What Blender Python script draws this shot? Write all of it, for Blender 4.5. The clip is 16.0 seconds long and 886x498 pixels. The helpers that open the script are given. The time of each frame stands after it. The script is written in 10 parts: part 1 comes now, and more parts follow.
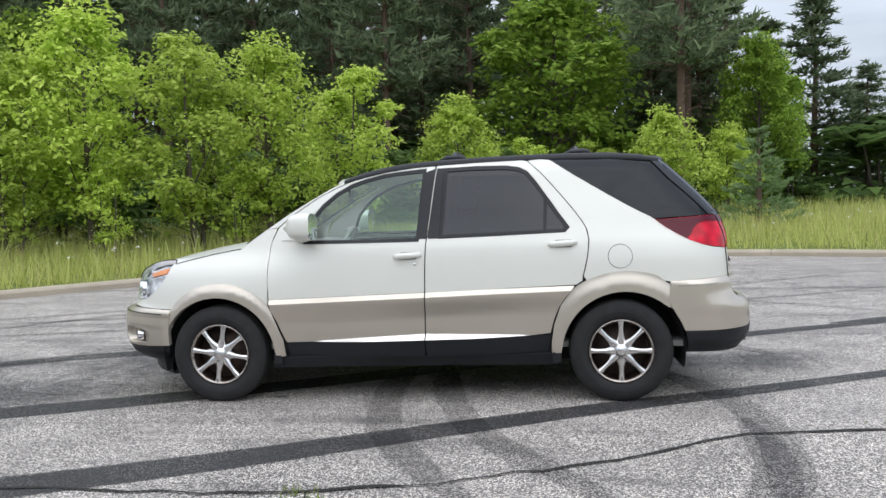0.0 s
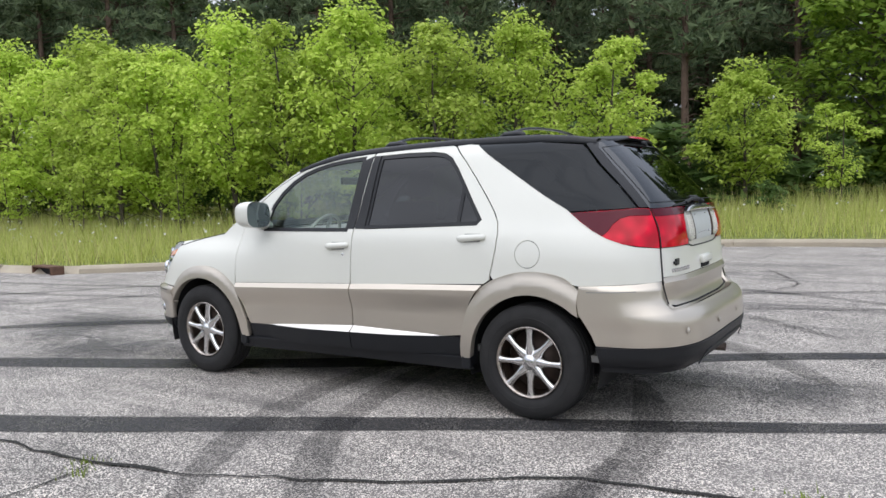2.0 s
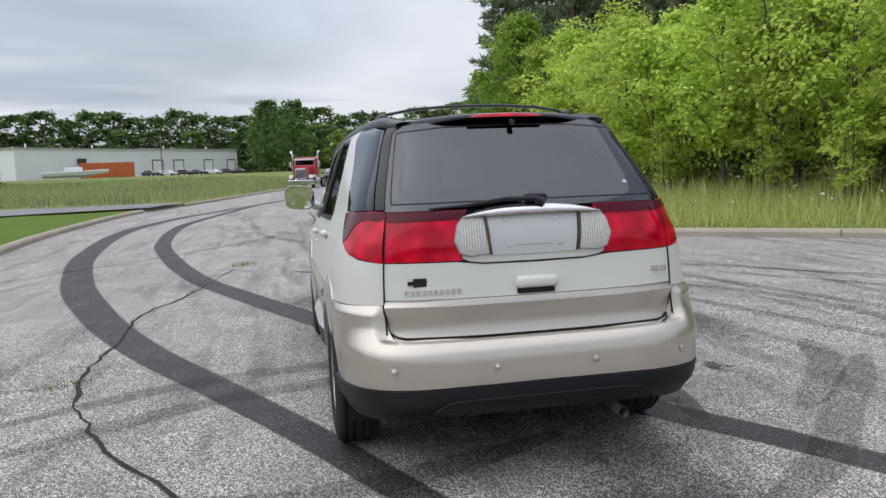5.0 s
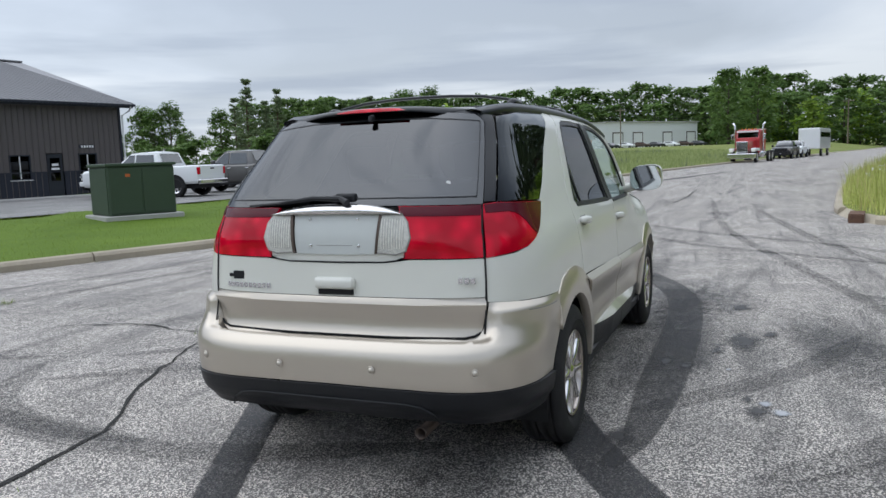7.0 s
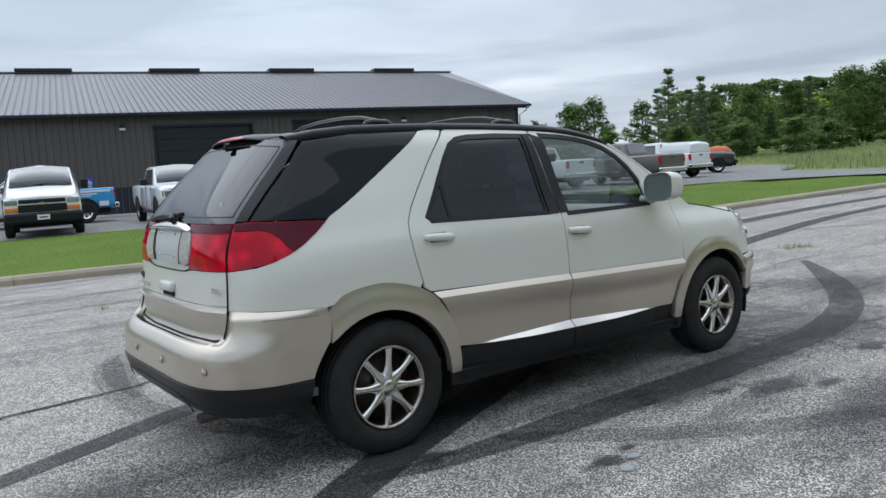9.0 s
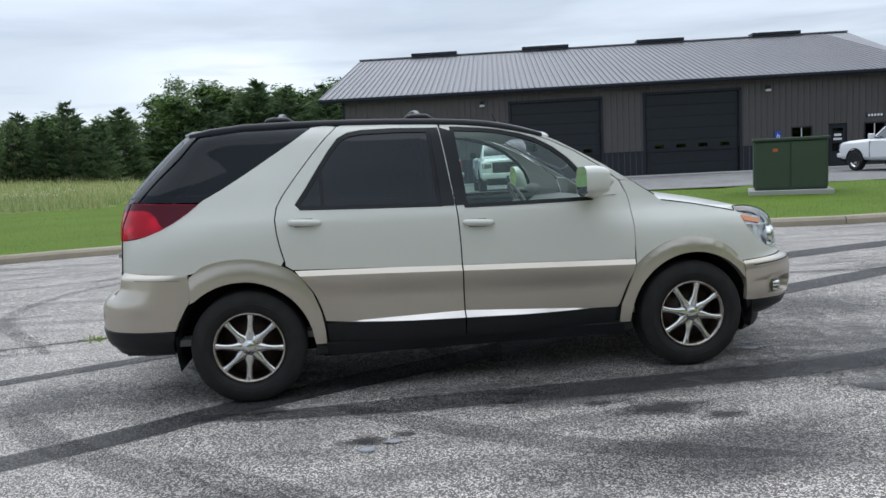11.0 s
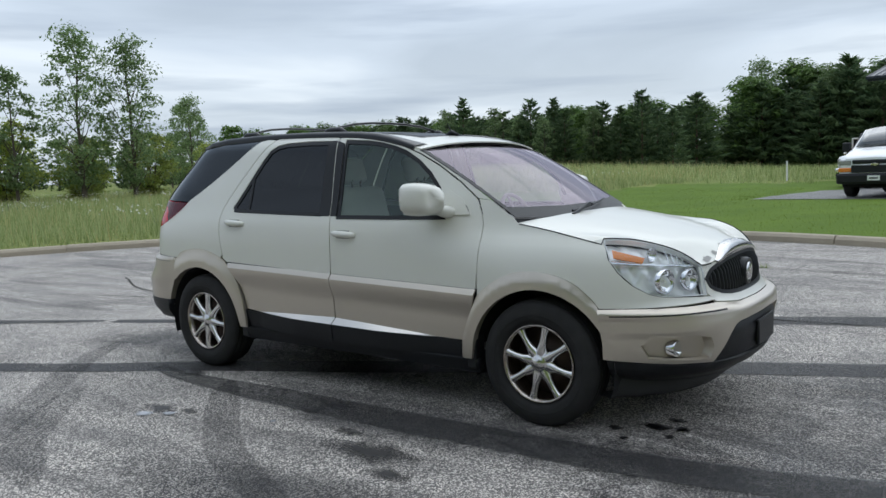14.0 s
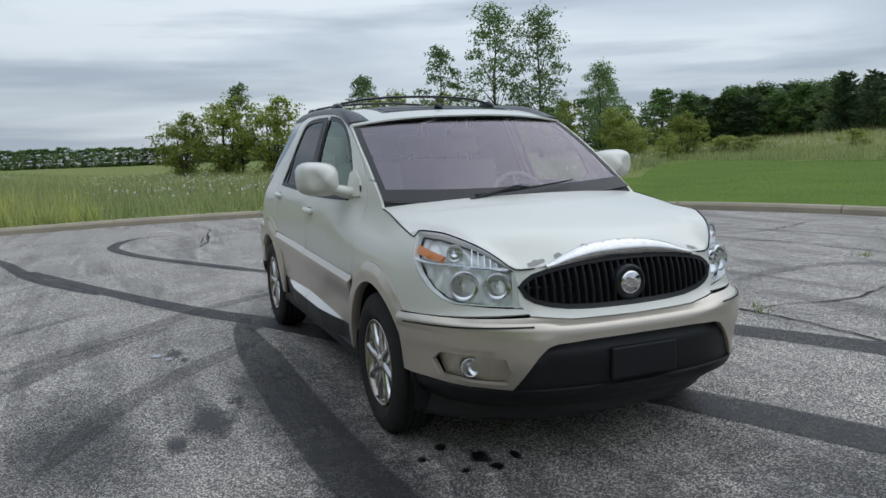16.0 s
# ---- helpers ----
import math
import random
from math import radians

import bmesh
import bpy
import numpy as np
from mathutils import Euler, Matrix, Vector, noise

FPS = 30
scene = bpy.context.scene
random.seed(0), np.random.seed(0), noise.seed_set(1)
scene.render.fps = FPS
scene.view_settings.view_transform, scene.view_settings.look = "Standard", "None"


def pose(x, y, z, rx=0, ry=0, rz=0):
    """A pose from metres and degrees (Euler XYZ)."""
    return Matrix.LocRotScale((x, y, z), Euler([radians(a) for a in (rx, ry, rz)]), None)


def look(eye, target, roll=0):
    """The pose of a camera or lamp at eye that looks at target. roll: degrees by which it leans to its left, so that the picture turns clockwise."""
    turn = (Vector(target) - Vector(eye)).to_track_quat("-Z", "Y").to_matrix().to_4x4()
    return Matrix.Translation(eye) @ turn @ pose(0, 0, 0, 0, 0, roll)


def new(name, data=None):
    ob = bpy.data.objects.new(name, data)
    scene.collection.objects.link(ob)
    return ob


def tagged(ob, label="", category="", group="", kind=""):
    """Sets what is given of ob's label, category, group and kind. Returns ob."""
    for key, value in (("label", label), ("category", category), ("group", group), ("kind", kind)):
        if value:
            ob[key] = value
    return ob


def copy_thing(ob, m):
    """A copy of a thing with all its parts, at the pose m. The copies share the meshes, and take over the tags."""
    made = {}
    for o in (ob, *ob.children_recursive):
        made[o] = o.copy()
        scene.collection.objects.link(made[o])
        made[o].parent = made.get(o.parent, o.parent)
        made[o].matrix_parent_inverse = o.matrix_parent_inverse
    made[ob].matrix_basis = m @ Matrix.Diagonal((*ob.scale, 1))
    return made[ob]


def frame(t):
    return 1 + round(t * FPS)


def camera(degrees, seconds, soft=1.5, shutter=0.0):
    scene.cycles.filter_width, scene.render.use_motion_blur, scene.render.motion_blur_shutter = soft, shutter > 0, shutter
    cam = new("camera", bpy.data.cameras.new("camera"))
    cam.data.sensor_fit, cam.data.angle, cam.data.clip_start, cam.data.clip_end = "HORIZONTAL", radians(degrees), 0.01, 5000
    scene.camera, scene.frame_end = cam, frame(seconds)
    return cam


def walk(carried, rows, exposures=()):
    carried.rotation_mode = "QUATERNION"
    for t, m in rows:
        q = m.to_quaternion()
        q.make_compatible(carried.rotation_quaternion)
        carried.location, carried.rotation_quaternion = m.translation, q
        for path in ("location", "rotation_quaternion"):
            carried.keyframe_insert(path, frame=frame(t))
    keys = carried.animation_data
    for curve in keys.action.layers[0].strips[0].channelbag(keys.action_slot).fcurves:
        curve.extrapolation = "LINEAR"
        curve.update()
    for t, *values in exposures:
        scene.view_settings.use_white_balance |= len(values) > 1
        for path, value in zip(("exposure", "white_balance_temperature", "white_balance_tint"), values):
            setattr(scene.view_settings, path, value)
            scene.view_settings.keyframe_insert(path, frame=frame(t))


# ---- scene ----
cam = camera(59.34, 16.0)
ROWS = [
    (0.0, pose(0.842, -6.234, 1.384, 86.71, 1.71, 6.51)),
    (0.5, pose(1.588, -6.132, 1.389, 86.38, 1.84, 12.78)),
    (1.0, pose(2.265, -5.865, 1.380, 86.11, 1.96, 19.22)),
    (1.5, pose(2.925, -5.502, 1.397, 85.81, 1.83, 25.87)),
    (2.0, pose(3.485, -5.006, 1.396, 85.63, 1.75, 32.54)),
    (2.5, pose(4.019, -4.461, 1.416, 85.47, 1.56, 39.29)),
    (3.0, pose(4.460, -3.849, 1.422, 85.24, 1.58, 46.16)),
    (3.5, pose(4.893, -3.200, 1.421, 84.99, 1.67, 53.55)),
    (4.0, pose(5.198, -2.517, 1.421, 84.69, 1.83, 61.42)),
    (4.5, pose(5.458, -1.818, 1.433, 84.33, 1.99, 69.70)),
    (5.0, pose(5.575, -1.094, 1.441, 84.08, 2.17, 78.44)),
    (5.2, pose(5.594, -0.811, 1.449, 84.02, 2.19, 81.99)),
    (7.3, pose(5.087, 2.181, 1.458, 83.46, 2.46, 116.75)),
    (7.5, pose(4.969, 2.477, 1.464, 83.64, 2.79, 120.09)),
    (8.0, pose(4.527, 3.105, 1.451, 83.70, 3.13, 128.02)),
    (8.5, pose(4.070, 3.732, 1.454, 83.88, 3.36, 135.68)),
    (9.0, pose(3.503, 4.247, 1.457, 84.11, 3.43, 143.33)),
    (9.2, pose(3.270, 4.441, 1.451, 84.07, 3.18, 146.24)),
    (11.3, pose(0.351, 5.767, 1.416, 83.67, 3.00, 176.82)),
    (11.5, pose(0.050, 5.800, 1.423, 83.71, 3.08, 179.62)),
    (12.0, pose(-0.706, 5.758, 1.419, 83.65, 3.21, 186.61)),
    (12.5, pose(-1.469, 5.621, 1.399, 83.75, 3.30, 193.92)),
    (13.0, pose(-2.172, 5.343, 1.406, 83.96, 2.96, 201.29)),
    (13.5, pose(-2.849, 4.999, 1.413, 84.14, 2.48, 208.53)),
    (14.0, pose(-3.462, 4.536, 1.415, 84.25, 2.07, 215.71)),
    (14.5, pose(-4.023, 3.983, 1.408, 84.11, 1.86, 222.98)),
    (15.0, pose(-4.457, 3.364, 1.402, 83.73, 1.89, 230.68)),
    (15.5, pose(-4.821, 2.694, 1.399, 83.24, 2.07, 239.03)),
    (16.0, pose(-5.067, 1.986, 1.385, 82.81, 2.27, 247.69)),
]
# the film camera stops down as it comes round to the bright side
EXPOSURES = [(0.0, 1.16, 6380, 11), (3.5, 1.07, 6510, 14), (5.0, 0.89, 6400, 13), (7.3, 0.85, 6210, 9), (9.2, 0.85, 6160, 8), (11.3, 0.92, 6200, 9), (12.5, 0.91, 6200, 9), (14.0, 0.66, 6170, 7), (16.0, 0.42, 6150, 7)]
walk(cam, ROWS, EXPOSURES)

# ---------------------------------------------------------------- sky and sun
SUN_EL, SUN_AZ = radians(76), radians(200)
world = bpy.data.worlds.new("overcast_sky")
scene.world = world
world.use_nodes = True
wt = world.node_tree
wt.nodes.clear()


def wn(kind, **kw):
    n = wt.nodes.new(kind)
    for k, v in kw.items():
        if k == "inp":
            for a, b in v.items():
                n.inputs[a].default_value = b
        elif k == "op":
            n.operation = v
    return n


def wl(a, b):
    wt.links.new(a, b)


w_out = wn("ShaderNodeOutputWorld")
w_bg = wn("ShaderNodeBackground")
w_bg.inputs["Strength"].default_value = 0.12
w_sky = wn("ShaderNodeTexSky")
w_sky.sky_type = "NISHITA"
w_sky.sun_disc = False
w_sky.sun_elevation = SUN_EL
w_sky.sun_rotation = SUN_AZ
w_tc = wn("ShaderNodeTexCoord")
w_sep = wn("ShaderNodeSeparateXYZ")
wl(w_tc.outputs["Generated"], w_sep.inputs[0])
# clouds lie on a flat ceiling: direction / height
w_h = wn("ShaderNodeMath", op="MAXIMUM")
wl(w_sep.outputs["Z"], w_h.inputs[0])
w_h.inputs[1].default_value = 0.0
w_h2 = wn("ShaderNodeMath", op="ADD")
wl(w_h.outputs[0], w_h2.inputs[0])
w_h2.inputs[1].default_value = 0.10
w_dx = wn("ShaderNodeMath", op="DIVIDE")
wl(w_sep.outputs["X"], w_dx.inputs[0])
wl(w_h2.outputs[0], w_dx.inputs[1])
w_dy = wn("ShaderNodeMath", op="DIVIDE")
wl(w_sep.outputs["Y"], w_dy.inputs[0])
wl(w_h2.outputs[0], w_dy.inputs[1])
w_c = wn("ShaderNodeCombineXYZ")
wl(w_dx.outputs[0], w_c.inputs[0])
wl(w_dy.outputs[0], w_c.inputs[1])
w_n1 = wn("ShaderNodeTexNoise", inp={"Scale": 0.42, "Detail": 6.0, "Roughness": 0.46, "Distortion": 0.4})
wl(w_c.outputs[0], w_n1.inputs["Vector"])
w_r1 = wn("ShaderNodeValToRGB")
w_r1.color_ramp.elements[0].position = 0.38
w_r1.color_ramp.elements[0].color = (2.2, 2.5, 2.95, 1)
w_r1.color_ramp.elements[1].position = 0.62
w_r1.color_ramp.elements[1].color = (5.3, 5.5, 5.75, 1)
e = w_r1.color_ramp.elements.new(0.50)
e.color = (3.4, 3.75, 4.3, 1)
wl(w_n1.outputs["Fac"], w_r1.inputs[0])
# paler towards the horizon
w_r2 = wn("ShaderNodeValToRGB")
w_r2.color_ramp.elements[0].position = 0.0
w_r2.color_ramp.elements[0].color = (0.75, 0.75, 0.75, 1)
w_r2.color_ramp.elements[1].position = 0.34
w_r2.color_ramp.elements[1].color = (0, 0, 0, 1)
wl(w_h.outputs[0], w_r2.inputs[0])
w_m1 = wn("ShaderNodeMixRGB")
w_m1.inputs["Color2"].default_value = (5.6, 5.8, 6.0, 1)
w_half = wn("ShaderNodeMath", op="MULTIPLY")
w_half.inputs[1].default_value = 0.72
wl(w_r2.outputs[0], w_half.inputs[0])
wl(w_half.outputs[0], w_m1.inputs["Fac"])
wl(w_r1.outputs[0], w_m1.inputs["Color1"])
w_m2 = wn("ShaderNodeMixRGB")
w_m2.inputs["Fac"].default_value = 0.92
wl(w_sky.outputs[0], w_m2.inputs["Color1"])
wl(w_m1.outputs[0], w_m2.inputs["Color2"])
# long thin cloud streaks low in the sky
w_s3 = wn("ShaderNodeVectorMath", op="MULTIPLY")
w_s3.inputs[1].default_value = (2.2, 2.2, 26.0)
wl(w_tc.outputs["Generated"], w_s3.inputs[0])
w_n3 = wn("ShaderNodeTexNoise", inp={"Scale": 1.0, "Detail": 5.0, "Roughness": 0.5})
wl(w_s3.outputs[0], w_n3.inputs["Vector"])
w_r3 = wn("ShaderNodeValToRGB")
w_r3.color_ramp.elements[0].position = 0.51
w_r3.color_ramp.elements[0].color = (0, 0, 0, 1)
w_r3.color_ramp.elements[1].position = 0.66
w_r3.color_ramp.elements[1].color = (0.72, 0.72, 0.72, 1)
wl(w_n3.outputs["Fac"], w_r3.inputs[0])
w_m4 = wn("ShaderNodeMixRGB")
w_m4.inputs["Color2"].default_value = (2.7, 3.05, 3.6, 1)
wl(w_r3.outputs[0], w_m4.inputs["Fac"])
wl(w_m2.outputs[0], w_m4.inputs["Color1"])
# an overcast sky is brighter overhead than at the horizon
w_z = wn("ShaderNodeMath", op="MULTIPLY_ADD")
wl(w_h.outputs[0], w_z.inputs[0])
w_z.inputs[1].default_value = 0.88
w_z.inputs[2].default_value = 0.70
w_m3 = wn("ShaderNodeMixRGB")
w_m3.blend_type = "MULTIPLY"
w_m3.inputs["Fac"].default_value = 1.0
wl(w_m4.outputs[0], w_m3.inputs["Color1"])
wl(w_z.outputs[0], w_m3.inputs["Color2"])
# and brighter towards the veiled sun in the south than over the north-west
w_g = wn("ShaderNodeVectorMath", op="DOT_PRODUCT")
w_g.inputs[1].default_value = (0.62, -0.78, 0.0)
wl(w_tc.outputs["Generated"], w_g.inputs[0])
w_g2 = wn("ShaderNodeMath", op="MULTIPLY_ADD")
wl(w_g.outputs["Value"], w_g2.inputs[0])
w_g2.inputs[1].default_value = 0.17
w_g2.inputs[2].default_value = 0.96
w_m5 = wn("ShaderNodeMixRGB")
w_m5.blend_type = "MULTIPLY"
w_m5.inputs["Fac"].default_value = 1.0
wl(w_m3.outputs[0], w_m5.inputs["Color1"])
wl(w_g2.outputs[0], w_m5.inputs["Color2"])
wl(w_m5.outputs[0], w_bg.inputs["Color"])
wl(w_bg.outputs[0], w_out.inputs[0])

sun = new("sun", bpy.data.lights.new("sun", "SUN"))
sun.data.energy = 0.7
sun.data.angle = radians(110)
sun.data.color = (1.0, 0.96, 0.9)
sun.matrix_world = look((0, 0, 50), (50 * math.cos(SUN_EL) * -math.sin(SUN_AZ), 50 * math.cos(SUN_EL) * -math.cos(SUN_AZ), 50 - 50 * math.sin(SUN_EL)))

# ---------------------------------------------------------------- materials
def material(name, color, rough=0.6, metal=0.0, vary=0.12, scale=6.0, bump=0.0, bump_scale=60.0, coat=0.0, spec=0.5, second=None, fine=0.0, fine_scale=120.0):
    """Principled surface with colour variation at two scales and a fine relief, in object metres."""
    m = bpy.data.materials.new(name)
    m.use_nodes = True
    t = m.node_tree
    b = t.nodes["Principled BSDF"]
    b.inputs["Roughness"].default_value = rough
    b.inputs["Metallic"].default_value = metal
    b.inputs["Specular IOR Level"].default_value = spec
    b.inputs["Coat Weight"].default_value = coat
    b.inputs["Coat Roughness"].default_value = 0.04
    tc = t.nodes.new("ShaderNodeTexCoord")
    n = t.nodes.new("ShaderNodeTexNoise")
    n.inputs["Scale"].default_value = scale
    n.inputs["Detail"].default_value = 5
    t.links.new(tc.outputs["Object"], n.inputs["Vector"])
    mix = t.nodes.new("ShaderNodeMixRGB")
    c2 = second or tuple(c * (1 - vary * 2) for c in color)
    c1 = color if second else tuple(min(1, c * (1 + vary)) for c in color)
    mix.inputs["Color1"].default_value = (*c1, 1)
    mix.inputs["Color2"].default_value = (*c2, 1)
    t.links.new(n.outputs["Fac"], mix.inputs["Fac"])
    last = mix.outputs[0]
    if fine:
        n2 = t.nodes.new("ShaderNodeTexNoise")
        n2.inputs["Scale"].default_value = fine_scale
        n2.inputs["Detail"].default_value = 3
        t.links.new(tc.outputs["Object"], n2.inputs["Vector"])
        m2 = t.nodes.new("ShaderNodeMixRGB")
        m2.blend_type = "OVERLAY"
        m2.inputs["Fac"].default_value = fine
        t.links.new(last, m2.inputs["Color1"])
        t.links.new(n2.outputs["Fac"], m2.inputs["Color2"])
        last = m2.outputs[0]
    t.links.new(last, b.inputs["Base Color"])
    if bump:
        n3 = t.nodes.new("ShaderNodeTexNoise")
        n3.inputs["Scale"].default_value = bump_scale
        n3.inputs["Detail"].default_value = 4
        t.links.new(tc.outputs["Object"], n3.inputs["Vector"])
        bp = t.nodes.new("ShaderNodeBump")
        bp.inputs["Strength"].default_value = bump
        bp.inputs["Distance"].default_value = 0.01
        t.links.new(n3.outputs["Fac"], bp.inputs["Height"])
        t.links.new(bp.outputs[0], b.inputs["Normal"])
    return m


def glass(name, tint, gloss=0.03, ior=1.5, sheen=(0.95, 0.97, 1), edge=0.5):
    """A thin pane: tinted see-through with a mirror gloss that grows at a low angle."""
    m = bpy.data.materials.new(name)
    m.use_nodes = True
    t = m.node_tree
    t.nodes.clear()
    out = t.nodes.new("ShaderNodeOutputMaterial")
    tr = t.nodes.new("ShaderNodeBsdfTransparent")
    tr.inputs[0].default_value = (*tint, 1)
    gl = t.nodes.new("ShaderNodeBsdfGlossy")
    gl.inputs["Roughness"].default_value = gloss
    gl.inputs[0].default_value = (*sheen, 1)
    lw = t.nodes.new("ShaderNodeLayerWeight")
    lw.inputs[0].default_value = 0.5
    pw = t.nodes.new("ShaderNodeMath")
    pw.operation = "POWER"
    pw.inputs[1].default_value = 4.0
    t.links.new(lw.outputs["Facing"], pw.inputs[0])
    fr = t.nodes.new("ShaderNodeMath")
    fr.operation = "MULTIPLY_ADD"
    fr.inputs[1].default_value = edge
    fr.inputs[2].default_value = ((ior - 1) / (ior + 1)) ** 2
    t.links.new(pw.outputs[0], fr.inputs[0])
    mx = t.nodes.new("ShaderNodeMixShader")
    t.links.new(fr.outputs[0], mx.inputs[0])
    t.links.new(tr.outputs[0], mx.inputs[1])
    t.links.new(gl.outputs[0], mx.inputs[2])
    t.links.new(mx.outputs[0], out.inputs[0])
    return m


def leaf_material(name, dark, light):
    """Leaves: a colour for each clump, some light through them."""
    m = bpy.data.materials.new(name)
    m.use_nodes = True
    t = m.node_tree
    b = t.nodes["Principled BSDF"]
    b.inputs["Roughness"].default_value = 0.55
    b.inputs["Specular IOR Level"].default_value = 0.12
    g = t.nodes.new("ShaderNodeNewGeometry")
    r = t.nodes.new("ShaderNodeMixRGB")
    r.inputs["Color1"].default_value = (*dark, 1)
    r.inputs["Color2"].default_value = (*light, 1)
    t.links.new(g.outputs["Random Per Island"], r.inputs["Fac"])
    oi = t.nodes.new("ShaderNodeObjectInfo")
    hs = t.nodes.new("ShaderNodeHueSaturation")
    mr = t.nodes.new("ShaderNodeMapRange")
    mr.inputs["To Min"].default_value = 0.82
    mr.inputs["To Max"].default_value = 1.18
    t.links.new(oi.outputs["Random"], mr.inputs["Value"])
    t.links.new(mr.outputs[0], hs.inputs["Value"])
    t.links.new(r.outputs[0], hs.inputs["Color"])
    t.links.new(hs.outputs[0], b.inputs["Base Color"])
    tl = t.nodes.new("ShaderNodeBsdfTranslucent")
    t.links.new(hs.outputs[0], tl.inputs[0])
    mx = t.nodes.new("ShaderNodeMixShader")
    mx.inputs[0].default_value = 0.5
    t.links.new(b.outputs[0], mx.inputs[1])
    t.links.new(tl.outputs[0], mx.inputs[2])
    t.links.new(mx.outputs[0], t.nodes["Material Output"].inputs[0])
    return m


def asphalt_material(name, base, worn, speck):
    """Old asphalt: pale stones in a grey binder, wide stains, small damp spots."""
    m = bpy.data.materials.new(name)
    m.use_nodes = True
    t = m.node_tree
    b = t.nodes["Principled BSDF"]
    tc = t.nodes.new("ShaderNodeTexCoord")

    def noise_tex(scale, detail=4, rough=0.5):
        n = t.nodes.new("ShaderNodeTexNoise")
        n.inputs["Scale"].default_value = scale
        n.inputs["Detail"].default_value = detail
        n.inputs["Roughness"].default_value = rough
        t.links.new(tc.outputs["Object"], n.inputs["Vector"])
        return n

    def ramp(src, a, bb, ca=(0, 0, 0, 1), cb=(1, 1, 1, 1)):
        r = t.nodes.new("ShaderNodeValToRGB")
        r.color_ramp.elements[0].position, r.color_ramp.elements[1].position = a, bb
        r.color_ramp.elements[0].color, r.color_ramp.elements[1].color = ca, cb
        t.links.new(src, r.inputs[0])
        return r

    def mix(f, c1, c2, mode="MIX"):
        x = t.nodes.new("ShaderNodeMixRGB")
        x.blend_type = mode
        for sock, v in ((x.inputs["Fac"], f), (x.inputs["Color1"], c1), (x.inputs["Color2"], c2)):
            if isinstance(v, (int, float)):
                sock.default_value = v
            elif isinstance(v, tuple):
                sock.default_value = v
            else:
                t.links.new(v, sock)
        return x

    wide = ramp(noise_tex(0.45, 7, 0.68).outputs["Fac"], 0.38, 0.62)
    c = mix(wide.outputs[0], (*base, 1), (*worn, 1))
    vor = t.nodes.new("ShaderNodeTexVoronoi")
    vor.inputs["Scale"].default_value = 150
    t.links.new(tc.outputs["Object"], vor.inputs["Vector"])
    sep = t.nodes.new("ShaderNodeSeparateColor")
    t.links.new(vor.outputs["Color"], sep.inputs[0])
    stones = ramp(sep.outputs[0], 0.56, 0.80)
    patch = ramp(noise_tex(2.2, 5, 0.6).outputs["Fac"], 0.30, 0.62, (0.55, 0.55, 0.55, 1))
    sm = t.nodes.new("ShaderNodeMath")
    sm.operation = "MULTIPLY"
    t.links.new(stones.outputs[0], sm.inputs[0])
    t.links.new(patch.outputs[0], sm.inputs[1])
    c = mix(sm.outputs[0], c.outputs[0], (*speck, 1))
    grain = noise_tex(160, 2, 0.6)
    c = mix(0.55, c.outputs[0], grain.outputs["Fac"], "OVERLAY")
    # dark sweeps left by turning tyres
    mp = t.nodes.new("ShaderNodeMapping")
    mp.inputs["Scale"].default_value = (0.30, 2.6, 1)
    mp.inputs["Rotation"].default_value = (0, 0, 0.18)
    t.links.new(tc.outputs["Object"], mp.inputs[0])
    sw = t.nodes.new("ShaderNodeTexNoise")
    sw.inputs["Scale"].default_value = 0.9
    sw.inputs["Detail"].default_value = 6
    sw.inputs["Distortion"].default_value = 1.1
    t.links.new(mp.outputs[0], sw.inputs["Vector"])
    sr = ramp(sw.outputs["Fac"], 0.50, 0.72)
    c = mix(sr.outputs[0], c.outputs[0], mix(0.55, c.outputs[0], (0.03, 0.03, 0.033, 1)).outputs[0])
    t.links.new(c.outputs[0], b.inputs["Base Color"])
    rr = ramp(noise_tex(1.1, 5, 0.6).outputs["Fac"], 0.3, 0.7, (0.62, 0.62, 0.62, 1), (0.88, 0.88, 0.88, 1))
    t.links.new(rr.outputs[0], b.inputs["Roughness"])
    bp = t.nodes.new("ShaderNodeBump")
    bp.inputs["Strength"].default_value = 0.75
    bp.inputs["Distance"].default_value = 0.006
    t.links.new(vor.outputs["Distance"], bp.inputs["Height"])
    t.links.new(bp.outputs[0], b.inputs["Normal"])
    return m


